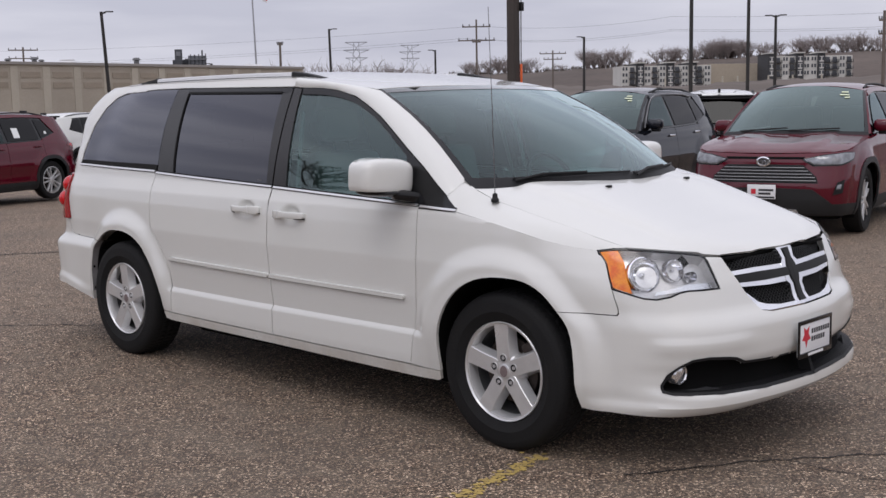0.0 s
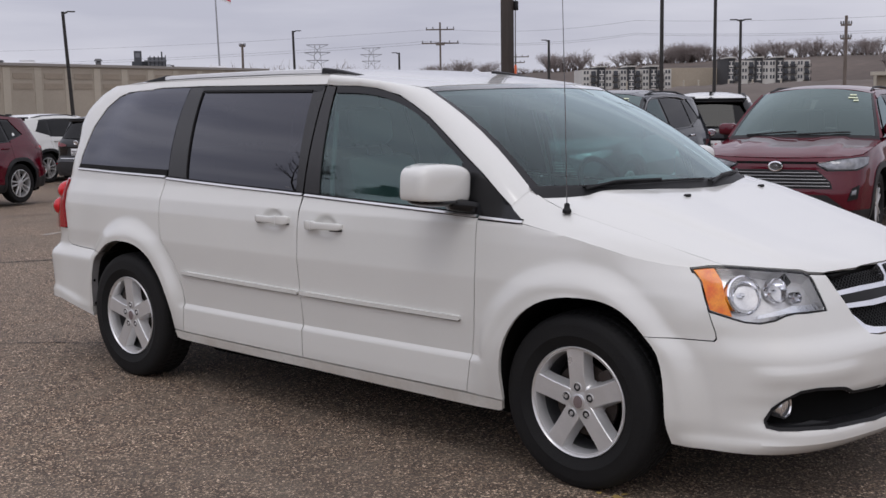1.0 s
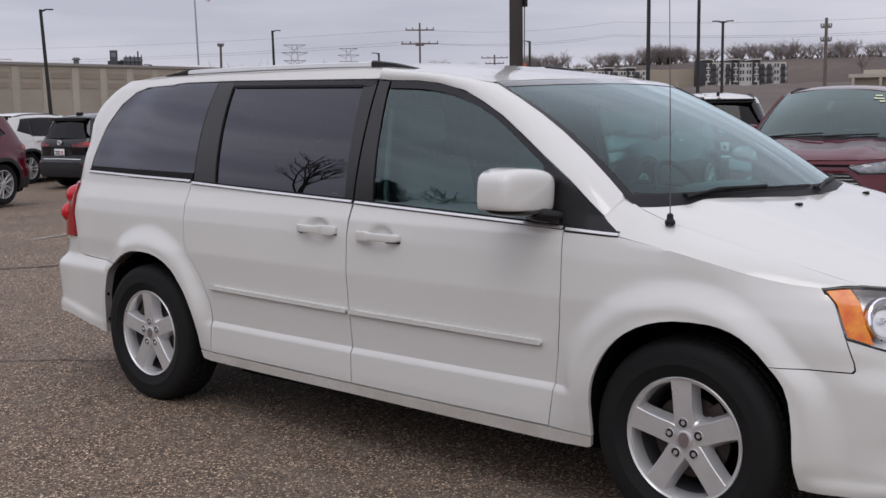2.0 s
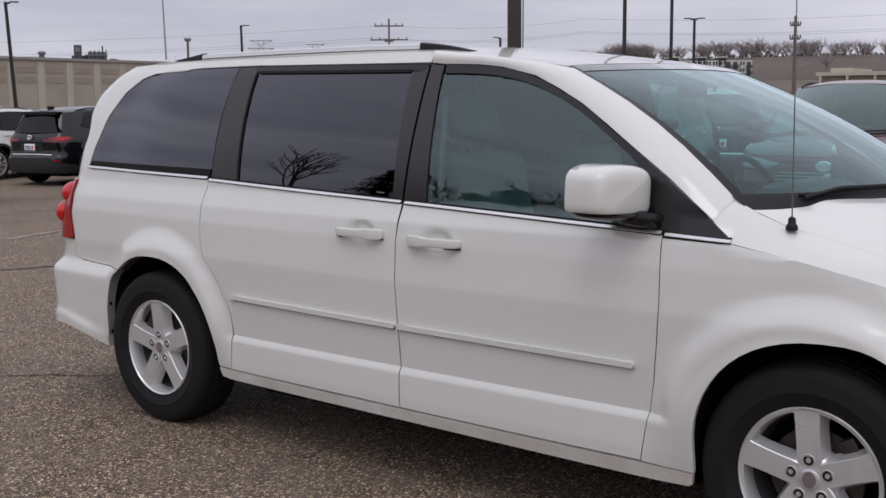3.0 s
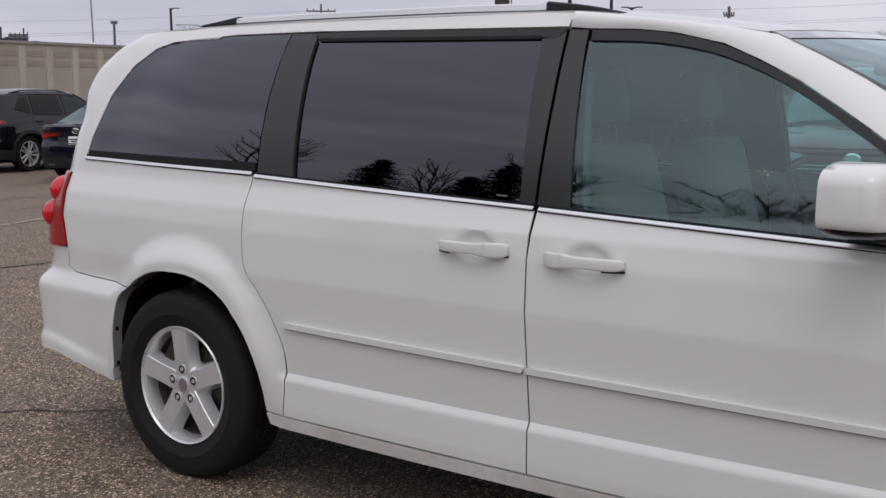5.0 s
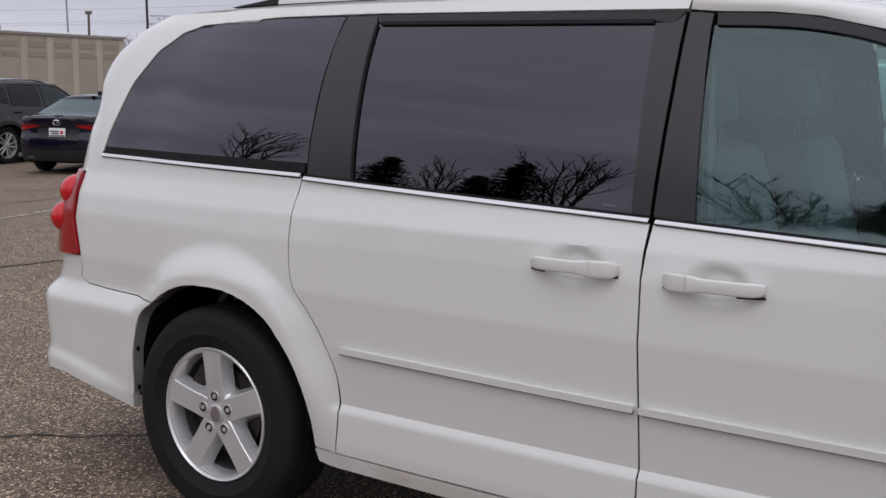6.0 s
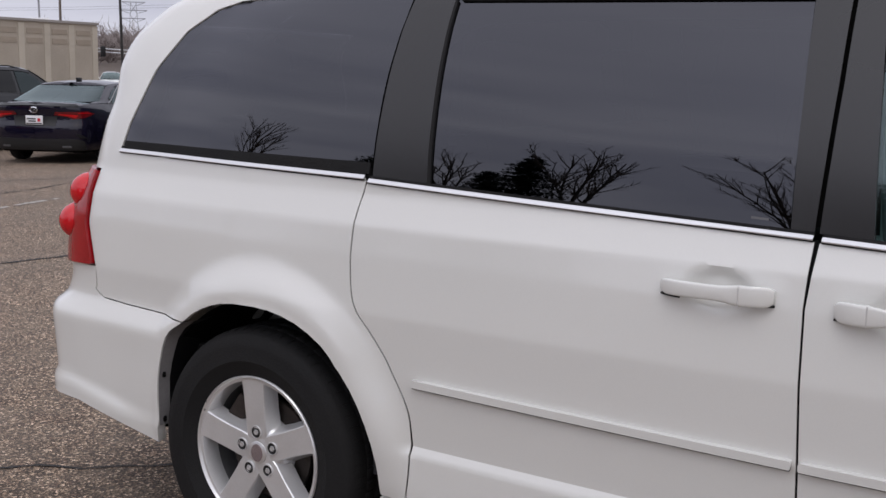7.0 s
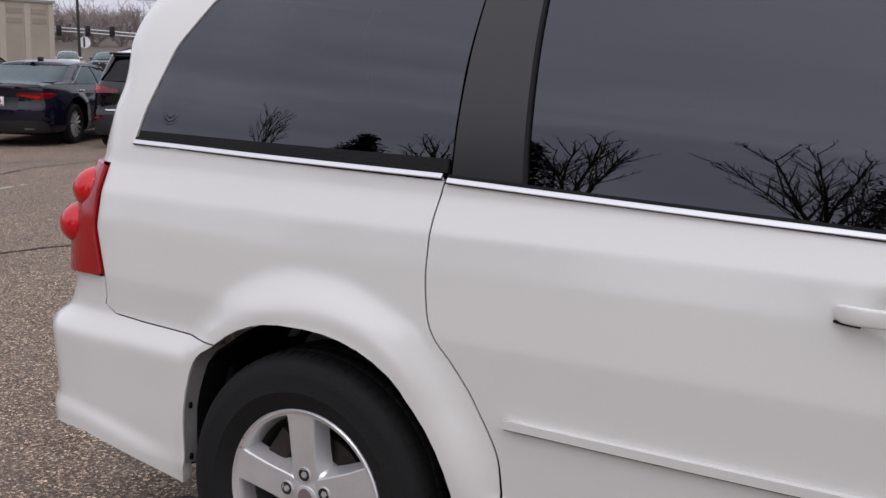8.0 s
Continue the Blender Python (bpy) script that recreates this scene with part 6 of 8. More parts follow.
SEDAN = dict(SUV, name="sedan", length=4.88, wheels=(.97, 3.79), tyre=.345, spokes=7, dark_rim=True, clad=False, low=.24, square=2.1, rails=None, spoiler=0,
             chrome=[(1.60, 1.0), (1.95, 1.18), (2.25, 1.305), (2.7, 1.335), (3.15, 1.315), (3.55, 1.215), (3.86, 1.07), (3.80, 1.02)],
             plan=[(0, 0), (.35, .018), (.60, .07), (.76, .17), (.845, .34), (.885, .6), (.912, 1.0), (.918, 1.5), (.92, 2.2), (.918, 3.2), (.905, 3.9), (.875, 4.4), (.81, 4.67), (.66, 4.81), (.40, 4.865), (0, 4.88)],
             side=[(.2, -.07), (.28, -.03), (.42, -.008), (.55, 0), (.75, -.008), (.90, -.030), (.97, -.055), (1.0, -.07), (1.15, -.15), (1.30, -.245), (1.36, -.29), (1.42, -.36)],
             nose=[(.2, .08), (.28, .02), (.5, 0), (.62, .02), (.70, .08), (.8, .2), (1.0, .4)],
             tail=[(.2, .09), (.30, .04), (.38, .02), (.52, 0), (.66, .0), (.70, .03), (.80, .045), (.93, .005), (1.0, .0), (1.03, .04), (1.045, .55), (1.10, .72), (1.20, 1.05), (1.30, 1.38), (1.36, 1.55)], tail_from=2.5,
             hood=[(-9, .70), (-.35, .71), (.0, .725), (.3, .765), (.7, .83), (1.1, .885), (1.45, .93)],
             belt=[(1.45, .93), (1.8, .955), (2.6, .98), (3.4, 1.0), (3.9, 1.02), (4.3, 1.028), (4.6, 1.03), (5.6, 1.02)], boot_z=1.02,
             eave=[(2.1, 1.28), (2.25, 1.315), (2.5, 1.345), (3.0, 1.36), (3.5, 1.355), (4.0, 1.345), (4.5, 1.33), (5.6, 1.33)], tail_s=4.3,
             doors=(1.55, 2.68, 3.72),
             pillar=[(2.25, 1.315), (2.05, 1.235), (1.85, 1.135), (1.65, 1.035), (1.45, .935)],
             house_back=[(4.36, 1.2), (4.30, 1.06)],
             windows=[[(1.76, .985), (2.64, 1.0), (2.62, 1.30), (2.35, 1.285), (2.1, 1.19)], [(2.72, 1.002), (3.62, 1.02), (3.98, 1.11), (3.80, 1.23), (3.45, 1.295), (2.70, 1.303)], [(3.72, 1.03), (4.02, 1.045), (4.04, 1.09), (3.80, 1.05)]],
             rear_pillar=[(3.66, 1.022), (4.60, 1.032), (4.56, 1.20), (4.44, 1.325), (3.95, 1.335), (3.52, 1.302), (3.84, 1.235), (4.06, 1.10), (3.78, 1.035)],
             handles=((2.46, .875), (3.50, .90)),
             screen=((.965, 1.18), (.82, 1.50, .935), (1.375, 2.14), (.615, 2.28, 1.322)),
             ridge=[(.1, .73), (.2, .775), (.5, .85), (1.0, .93), (1.4, .965)],
             crown=[(2.1, 1.372), (2.3, 1.395), (2.7, 1.415), (3.1, 1.405), (3.4, 1.375)],
             boot=[(3.95, 1.04), (4.1, 1.036), (4.3, 1.032), (4.5, 1.03), (4.7, 1.026), (4.9, 1.024), (5.2, 1.022), (9, 1.02)],
             front=[("lower_grille", [("F", .24), (.05, .24), (-.10, .50), ("F", .52)], CLADDING, .010), ("headlamp", [(-.35, .62), (-.1, .58), (.35, .62), (.45, .70), (.1, .69), (-.25, .66)], HEADLAMP_GLASS, .010)], bars=[(.5, .32), (.5, .37), (.5, .42), (.48, .47)],
             rear=[("diffuser", [(4.66, .25), ("E", .25), ("E", .44), (4.86, .45), (4.70, .40)], CLADDING, .008), ("tail_lamp", [(4.42, .865), (4.60, .905), (5.18, .895), (5.22, .845), (5.0, .815), (4.90, .775), (4.70, .80), (4.55, .83)], DARK_RED, .008), ("lamp_bar", [(4.80, .845), (5.12, .865), (5.14, .850), (4.95, .825), (4.86, .795)], RED_LENS, .012), ("lamp_bar", [(4.50, .868), (4.62, .888), (4.80, .885), (4.80, .872), (4.62, .872)], RED_LENS, .012),
                   ("plate_recess", [(5.20, .66), ("E", .66), ("E", .82), (5.16, .82)], CLADDING, .004), ("bumper_slot", [(4.62, .44), (4.80, .47), (4.86, .54), (4.74, .51)], BLACK_PLASTIC, .006), ("exhaust_trim", [(4.92, .30), (5.08, .30), (5.08, .33), (4.94, .33)], GREY_PLASTIC, .016),
                   ("boot_lip", [(4.74, .985), ("E", 1.0), ("E", 1.022), (4.80, 1.018)], BLACK_TRIM, .016), ("back_window", [(4.44, 1.055), (9, 1.055), (9, 1.315), (4.52, 1.315)], FAR_GLASS, .004)],
             badge=(.60, .925), plates=(.45, .755), rear_glass=FAR_GLASS)
RED_PAINT = paint("dark_red_paint", (.088, .0035, .012), .07, 0, .12, .0)
GREY_PAINT = paint("dark_grey_paint", (.010, .012, .018), .07, 0, .12, .004)
BLACK_PAINT = paint("black_paint", (.004, .004, .006), .06, 0, .10, .004)
NAVY_PAINT = paint("blue_black_paint", (.007, .006, .016), .06, 0, .10, .004)


def parked(front_x, front_y, heading):
    """Pose of a car whose nose stands at that point and looks along that compass heading (degrees from y towards x)."""
    return pose(front_x, front_y, ground_z(front_x, front_y), 0, 0, 180 - heading)


build_car(dict(SUV, dark_rim=True), RED_PAINT, "dark red compact SUV with black cladding and a wide grille", parked(6.70, 2.87, 257.5), marks=True)
build_car(dict(SUV, chrome=[(1.46, 1.115), (1.62, 1.245), (1.84, 1.400), (2.05, 1.515), (2.25, 1.562), (2.7, 1.578), (3.3, 1.565), (3.62, 1.53)]), GREY_PAINT, "dark grey compact SUV with a sticker on its rear door window", parked(7.14, 6.31, 260), marks=True, sticker=True)
build_car(dict(SUV), BLACK_PAINT, "black SUV with a white roof, tail towards the aisle", parked(16.15, 8.9, 60), roof_mat=WHITE)
build_car(dict(SUV, sticker_side=-1), RED_PAINT, "dark red compact SUV with black wheel-arch cladding", parked(2.46, 16.94, 248.4), sticker=True)
build_car(dict(SUV), WHITE, "white SUV with dark side windows", parked(13.29, 25.42, 72))
build_car(dict(SUV), BLACK_PAINT, "black compact SUV with red tail lamps", parked(13.94, 21.93, 79))
build_car(dict(SEDAN), NAVY_PAINT, "blue-black saloon car with red tail lamps", parked(13.82, 19.44, 64.5))
build_car(dict(SUV), BLACK_PAINT, "black SUV with a white roof beside the saloon", parked(14.4, 16.96, 64.5), roof_mat=WHITE)
# ---------------------------------------------------------------- the lot
def asphalt():
    """Worn asphalt: dark binder with pale and reddish stones showing, stains and tyre-polished patches."""
    m = bpy.data.materials.new("asphalt")
    m.use_nodes = True
    n, l = m.node_tree.nodes, m.node_tree.links
    b = n["Principled BSDF"]
    co = n.new("ShaderNodeNewGeometry")
    v1, v2, n1, n2, n3 = (n.new("ShaderNodeTex" + k) for k in ("Voronoi", "Voronoi", "Noise", "Noise", "Noise"))
    for t, s in ((v1, 112), (v2, 230), (n1, 70), (n2, .55), (n3, 5)):
        t.inputs["Scale"].default_value = s
        l.new(co.outputs["Position"], t.inputs["Vector"])
    n1.inputs["Detail"].default_value, n2.inputs["Detail"].default_value, n3.inputs["Detail"].default_value = 4, 5, 4
    sep = n.new("ShaderNodeSeparateColor")
    l.new(v1.outputs["Color"], sep.inputs[0])
    ramp1 = n.new("ShaderNodeValToRGB")
    ramp1.color_ramp.interpolation = "CONSTANT"
    e = ramp1.color_ramp.elements
    e[0].position, e[0].color = 0, (.052, .042, .034, 1)
    e[1].position, e[1].color = .30, (.11, .088, .07, 1)
    for p, c in ((.52, (.2, .16, .122)), (.68, (.31, .255, .195)), (.80, (.16, .115, .09)), (.86, (.46, .395, .31)), (.94, (.7, .62, .51))):
        k = e.new(p)
        k.color = (*c, 1)
    for q in e:
        q.color = (q.color[0] * 1.10, q.color[1] * .96, q.color[2] * .86, 1)
    l.new(sep.outputs[0], ramp1.inputs[0])
    # small chips between the stones
    mixa, mixb, mixc = (n.new("ShaderNodeMix") for _ in range(3))
    for k in (mixa, mixb, mixc):
        k.data_type = "RGBA"
    sep2, r2 = n.new("ShaderNodeSeparateColor"), n.new("ShaderNodeMapRange")
    l.new(v2.outputs["Color"], sep2.inputs[0])
    r2.inputs["From Min"].default_value, r2.inputs["From Max"].default_value = .2, .9
    r2.inputs["To Min"].default_value, r2.inputs["To Max"].default_value = .25, 1.60
    l.new(sep2.outputs[1], r2.inputs["Value"])
    mul = n.new("ShaderNodeVectorMath")
    mul.operation = "SCALE"
    l.new(ramp1.outputs[0], mul.inputs[0])
    l.new(r2.outputs[0], mul.inputs["Scale"])
    # broad stains
    r3 = n.new("ShaderNodeMapRange")
    r3.inputs["From Min"].default_value, r3.inputs["From Max"].default_value = .42, .68
    r3.inputs["To Min"].default_value, r3.inputs["To Max"].default_value = 0, .42
    l.new(n2.outputs["Fac"], r3.inputs["Value"])
    mixa.inputs[7].default_value = (.105, .085, .068, 1)
    l.new(mul.outputs[0], mixa.inputs[6])
    l.new(r3.outputs[0], mixa.inputs[0])
    r4 = n.new("ShaderNodeMapRange")
    r4.inputs["From Min"].default_value, r4.inputs["From Max"].default_value = .35, .75
    r4.inputs["To Min"].default_value, r4.inputs["To Max"].default_value = 0, .42
    l.new(n3.outputs["Fac"], r4.inputs["Value"])
    mixb.inputs[7].default_value = (.205, .168, .130, 1)
    l.new(mixa.outputs[2], mixb.inputs[6])
    l.new(r4.outputs[0], mixb.inputs[0])
    l.new(mixb.outputs[2], b.inputs["Base Color"])
    b.inputs["Roughness"].default_value, b.inputs["Specular IOR Level"].default_value = .82, .35
    add = n.new("ShaderNodeMath")
    add.operation = "ADD"
    l.new(v1.outputs["Distance"], add.inputs[0])
    l.new(n1.outputs["Fac"], add.inputs[1])
    bp = n.new("ShaderNodeBump")
    bp.inputs["Strength"].default_value, bp.inputs["Distance"].default_value = .8, .006
    l.new(add.outputs[0], bp.inputs["Height"])
    l.new(bp.outputs[0], b.inputs["Normal"])
    return m


ASPHALT = asphalt()


def ground_sheet():
    ys = sorted({*np.linspace(-30, 60, 91).tolist(), -4000, -1500, -500, -200, -100, -60, 80, 110, 160, 250, 500, 1500, 4000})
    verts = [(x, y, ground_z(x, y)) for y in ys for x in ys]
    n = len(ys)
    return raw(verts, [(j * n + i, j * n + i + 1, (j + 1) * n + i + 1, (j + 1) * n + i) for j in range(n - 1) for i in range(n - 1)])


ground = tagged(part("ground", ground_sheet(), ASPHALT), "worn grey-brown asphalt lot with pale stones and cracks", "ground", kind="structure")
CRACK = material("crack_filler", (.018, .016, .015), .9, grain=.4, scale=80)


def crack(points, w, seed, jag=.02, step=.05, lift=.004, mat=None, name="crack", gaps=0.0):
    """A dark, wandering crack: thin uneven ribbon laid in the asphalt."""
    r = random.Random(seed)
    pts = [Vector((*p, 0)) for p in points]
    line = []
    for a, b in zip(pts, pts[1:]):
        k = max(2, int((b - a).length / step))
        line += [a.lerp(b, i / k) for i in range(k)]
    line.append(pts[-1])
    verts, faces, off = [], [], 0.0
    for i, p in enumerate(line):
        d = (line[min(i + 1, len(line) - 1)] - line[max(i - 1, 0)]).normalized()
        n = Vector((-d.y, d.x, 0))
        off = off * .8 + r.uniform(-jag, jag)
        ww = w * r.uniform(.35, 1.0)
        for s in (1, -1):
            q = p + n * (off + s * ww / 2)
            verts.append((q.x, q.y, ground_z(q.x, q.y) + lift))
    for i in range(len(line) - 1):
        if r.random() >= gaps:
            faces.append((2 * i, 2 * i + 2, 2 * i + 3, 2 * i + 1))
    return part(name, raw(verts, faces), mat or CRACK, ground)


crack([(-4.5, 8.2), (-2.3, 5.9), (-1.02, 4.64), (-.72, 4.23), (-.50, 3.93), (.3, 2.9), (1.5, 1.6)], .020, 1)
crack([(-3.5, 10.2), (-1, 9.0), (.82, 8.48), (1.33, 8.17), (2.3, 7.93), (4.6, 7.3)], .06, 2, .015)
crack([(.5, 13.2), (3.2, 12.3), (4.59, 12.11), (5.55, 12.35), (6.4, 12.9), (9, 13.4)], .05, 3, .015)
crack([(1.5, 18.6), (5.38, 18.0), (6.6, 17.92), (9, 17.4)], .10, 4, .02)
crack([(2.5, 13.6), (6.0, 14.2), (8.5, 13.3)], .06, 5, .02)
crack([(-.9, -.62), (-.67, -.73), (-.30, -1.0), (.2, -1.42), (1.2, -1.6)], .014, 6)
crack([(-.5, -.50), (-.32, -.79), (-.27, -1.43)], .010, 7)
YELLOW = material("worn_yellow_paint", (.58, .41, .11), .75, grain=.5, scale=90, bump=.3, patch=.5, patch_scale=25, patch_to=(.16, .13, .09))
PALE = material("worn_white_paint", (.42, .40, .36), .8, grain=.6, scale=90, patch=.6, patch_scale=8, patch_to=(.17, .15, .13))
r_yellow = random.Random(11)
flakes = []
for i in range(340):
    x, y = r_yellow.uniform(-2.0, -.86), 0
    y = -.235 + .14 * (x + 1.2) + r_yellow.gauss(0, .021)
    if x > -1.05 and r_yellow.random() < (x + 1.05) * 4:
        continue
    s = r_yellow.uniform(.005, .017)
    k = r_yellow.randint(5, 7)
    a0 = r_yellow.random() * 6
    flakes.append(raw([(x + s * math.cos(a0 + 2 * math.pi * j / k) * r_yellow.uniform(.6, 1.1), y + s * math.sin(a0 + 2 * math.pi * j / k) * r_yellow.uniform(.6, 1.1), .0035 + i * 2e-6) for j in range(k)], [tuple(range(k))]))
tagged(part("worn_line", join(*flakes), YELLOW, ground), kind="stuff")
for a, b, w in (((2.6, 10.35), (4.9, 11.15), .09), ((8.2, 12.0), (12.0, 13.4), .09), ((-2, 13.9), (3.2, 15.8), .09)):
    crack([a, b], w * 1.2, 21, .002, .06, .005, PALE, "parking_line", .25)


# ---------------------------------------------------------------- the building behind the lot
def at_polar(az, r, z=0.0, eye=(-4.2, -1.2)):
    return Vector((eye[0] + r * math.sin(radians(az)), eye[1] + r * math.cos(radians(az)), z))


def el(deg, r):
    """The height that stands that many degrees over the eye's level at that distance."""
    return 1.5 + r * math.tan(radians(deg))


PRECAST = material("tan_concrete_panel", (.40, .355, .29), .85, grain=.25, scale=14, bump=.1, patch=.35, patch_scale=.35)
PRECAST_LIGHT = material("pale_concrete_rib", (.475, .43, .355), .85, grain=.2, scale=14, patch=.3, patch_scale=.4)
PRECAST_DARK = material("brown_concrete_inset", (.335, .285, .225), .85, grain=.3, scale=14, patch=.3, patch_scale=.5)
COPING = material("metal_coping", (.30, .28, .26), .5, .3, grain=.2, scale=20)
corner = Vector((50.3, 63.3, 0))
along = Vector((-math.sin(radians(84)), -math.cos(radians(84)), 0))        # from the corner towards the left end
inward = Vector((-along.y, along.x, 0)) * -1
if inward.y < 0:
    inward = -inward
store = thing("store_building", "long tan precast-concrete store with pale ribs and a flat roof", "building")
LEN, TOP, BASE = 96, 4.08, -.9


def slab(a0, a1, d0, d1, z0, z1, bevel=0.0):
    """A block along the long wall: a metres from the corner, d metres in front of (-) or behind the face."""
    verts = [corner + along * a + inward * d + Vector((0, 0, z)) for z in (z0, z1) for a, d in ((a0, d0), (a1, d0), (a1, d1), (a0, d1))]
    bm = raw(verts, [(3, 2, 1, 0), (4, 5, 6, 7), (0, 1, 5, 4), (1, 2, 6, 5), (2, 3, 7, 6), (3, 0, 4, 7)])
    bmesh.ops.recalc_face_normals(bm, faces=bm.faces)
    return bm


part("wall", slab(0, LEN, 0, 45, BASE, TOP), PRECAST, store)
part("coping", slab(-.1, LEN + .1, -.12, 45.1, TOP, TOP + .16), COPING, store)
PITCH = 2.12
for k in range(int(LEN / PITCH)):
    a = k * PITCH
    part("rib", slab(a - .02, a + .46, -.03, 0, BASE, TOP - .10), PRECAST_LIGHT, store, smooth=False)
    for z0, z1 in ((TOP - .75, TOP - .42), (TOP - 1.35, TOP - 1.02)):
        part("inset_panel", slab(a + .62, a + 1.92, -.03, 0, z0, z1), PRECAST_DARK, store, smooth=False)
for az, rr, w, h, mat in ((26.0, 78, .28, .50, GREY_PLASTIC), (27.15, 79, .32, .62, GREY_PLASTIC), (27.46, 78, .26, .42, GREY_PLASTIC), (28.6, 80, 1.1, .50, SATIN), (31.73, 82, .36, .66, GREY_PLASTIC), (37.2, 90, 1.5, .42, PLATE_WHITE)):
    q = at_polar(az, rr, TOP + .1, (-4.67, -3.225))
    unit = thing("roof_vent", "small metal vent on the flat store roof", "roof vent", "vents on the store roof", m=pose(q.x, q.y, q.z, 0, 0, -az))
    part("stack", lathe([(w * .5, 0), (w * .5, h * .7), (w * .42, h * .72)], "z", 12) if w < 1 else box(-w / 2, w / 2, -.4, .4, 0, h * .8, .04), mat, unit)
    part("cap", lathe([(w * .72, h * .74), (w * .80, h * .80), (w * .5, h), (.001, h * 1.02)], "z", 12) if w < 1 else box(-w * .42, w * .42, -.3, .3, h * .8, h, .08), mat, unit)
# grey works building far behind the store
works = thing("works_building", "grey works building with a dark tower and pipes", "factory", m=pose(*at_polar(33.7, 420, 0, (-4.67, -3.225)), 0, 0, -33.7))
WORKS = material("grey_works_cladding", (.20, .21, .23), .7, .2, grain=.3, scale=.6, patch=.4, patch_scale=.15)
WORKS_DARK = material("dark_works_cladding", (.055, .06, .07), .7, grain=.3, scale=.6, patch=.3, patch_scale=.2)
zb = el(2.0, 420)
part("tower", box(-1.4, 1.2, -2, 2, 0, el(2.69, 420), .05), WORKS_DARK, works)
part("tower_window", box(-.9, .6, -2.12, -2.02, el(2.38, 420), el(2.58, 420)), WORKS, works)
part("shed", box(-2.2, 3.6, 2.2, 9, 0, el(2.22, 420), .05), WORKS_DARK, works)
part("hall", box(3.2, 9.4, 0, 10, 0, el(2.40, 420), .05), WORKS, works)
for k, (x, top) in enumerate(((4.0, 2.46), (5.4, 2.44), (6.8, 2.46), (8.0, 2.66), (9.2, 2.5))):
    part("pipe", tube([(x, -.4, zb - 3), (x, -.4, el(top, 420))], .16 + .1 * (k % 2), 6), WORKS_DARK, works)
part("pipe_bridge", box(2.0, 9.6, -.9, -.5, el(2.2, 420), el(2.26, 420)), WORKS, works)
wall_lamp = thing("wall_lamp", "dark hooded lamp on the store wall", "lamp")
part("hood", slab(25.3, 26.5, -.7, -.02, 3.10, 3.22), BLACK_PLASTIC, wall_lamp)
part("bracket", slab(26.1, 26.4, -.4, -.02, 2.95, 3.12), BLACK_PLASTIC, wall_lamp)

# ---------------------------------------------------------------- lamp posts, poles and wires
POLE = material("dark_bronze_pole", (.030, .028, .027), .5, .4, grain=.2, scale=40)
WOOD = material("weathered_pole_wood", (.16, .13, .11), .85, grain=.5, scale=30, patch=.4)
GALV = material("galvanised_steel", (.36, .37, .39), .45, .7, grain=.3, scale=10)


def lamp_post(x, y, top, heads=1, lean=0.0, r=.085, label="tall dark lamp post with a flat head", arm_az=60, base=-.62, big=1.0):
    o = thing("lamp_post", label, "street lamp", "lamp posts round the lot", m=pose(x, y, base))
    h = top - base
    part("pole", tube([(0, 0, 0), (-lean * h * .5, 0, h * .5), (-lean * h, 0, h)], r, 8, r * .75), POLE, o)
    part("footing", lathe([(r * 3.2, 0), (r * 3.2, .55), (r * 2.9, .6), (.001, .6)], "z", 16), PRECAST_LIGHT, o)
    for k in range(heads):
        d = Vector((math.sin(radians(arm_az + 180 * k)), math.cos(radians(arm_az + 180 * k)), 0))
        p = Vector((-lean * h, 0, h - .12))
        part("arm", tube([p, p + d * .5 * big + Vector((0, 0, .10))], r * .5, 6), POLE, o)
        q = p + d * .95 * big + Vector((0, 0, .12))
        m = Matrix.Translation(q) @ Matrix.Rotation(radians(90 - arm_az - 180 * k), 4, "Z")
        part("lamp_head", box(-.48 * big, .42 * big, -.20 * big, .20 * big, -.06 * big, .08 * big, .03, m), POLE, o)
    return o


lamp_post(31.2, 57.6, 7.0, lean=.055, arm_az=120, r=.12, big=.5)
lamp_post(73.9, 87.2, 9.05, lean=.025, arm_az=120, r=.15, big=.6)
lamp_post(93.6, 70.0, 7.95, arm_az=300, r=.16, big=.6)
lamp_post(75.2, 89.9 + 20, 6.4, arm_az=300, r=.14, big=.6)
lamp_post(42.6, 25.85, 14.5, heads=2, arm_az=330, r=.10, label="very tall dark lamp post with two heads")
lamp_post(64.6, 35.1, 17.5, heads=2, arm_az=330, r=.125, label="very tall dark lamp post with two heads")
p_dbl = at_polar(62.3, 95, eye=(-4.67, -3.2))
lamp_post(p_dbl.x, p_dbl.y, 7.75, heads=2, arm_az=152, r=.14, big=.6, label="lamp post with two opposite heads")
p_far = at_polar(46.06, 150, eye=(-4.67, -3.2))
lamp_post(p_far.x, p_far.y, 8.1, arm_az=300, r=.16, big=.7)

near_pole = thing("light_pole", "brown square steel light pole with an orange band", "lamp post", m=pose(7.70, 7.20, 0))
part("shaft", box(-.066, .066, -.066, .066, 0, 9.5, .014), material("brown_steel", (.075, .062, .055), .55, .3, grain=.3, scale=30, patch=.3), near_pole)
part("orange_band", box(.058, .088, -.092, -.066, 1.70, 2.02, .008), material("orange_plastic", (.75, .13, .03), .5), near_pole)
part("conduit", tube([(.076, -.074, 2.0), (.078, -.076, 2.6), (.084, -.080, 3.6)], .008, 6), GREY_PLASTIC, near_pole)
part("junction_box", box(.06, .12, -.10, -.04, 2.74, 2.86, .008), BLACK_PLASTIC, near_pole)
part("footing", lathe([(.28, 0), (.28, .75), (.25, .8), (.001, .8)], "z", 24), PRECAST_LIGHT, near_pole)

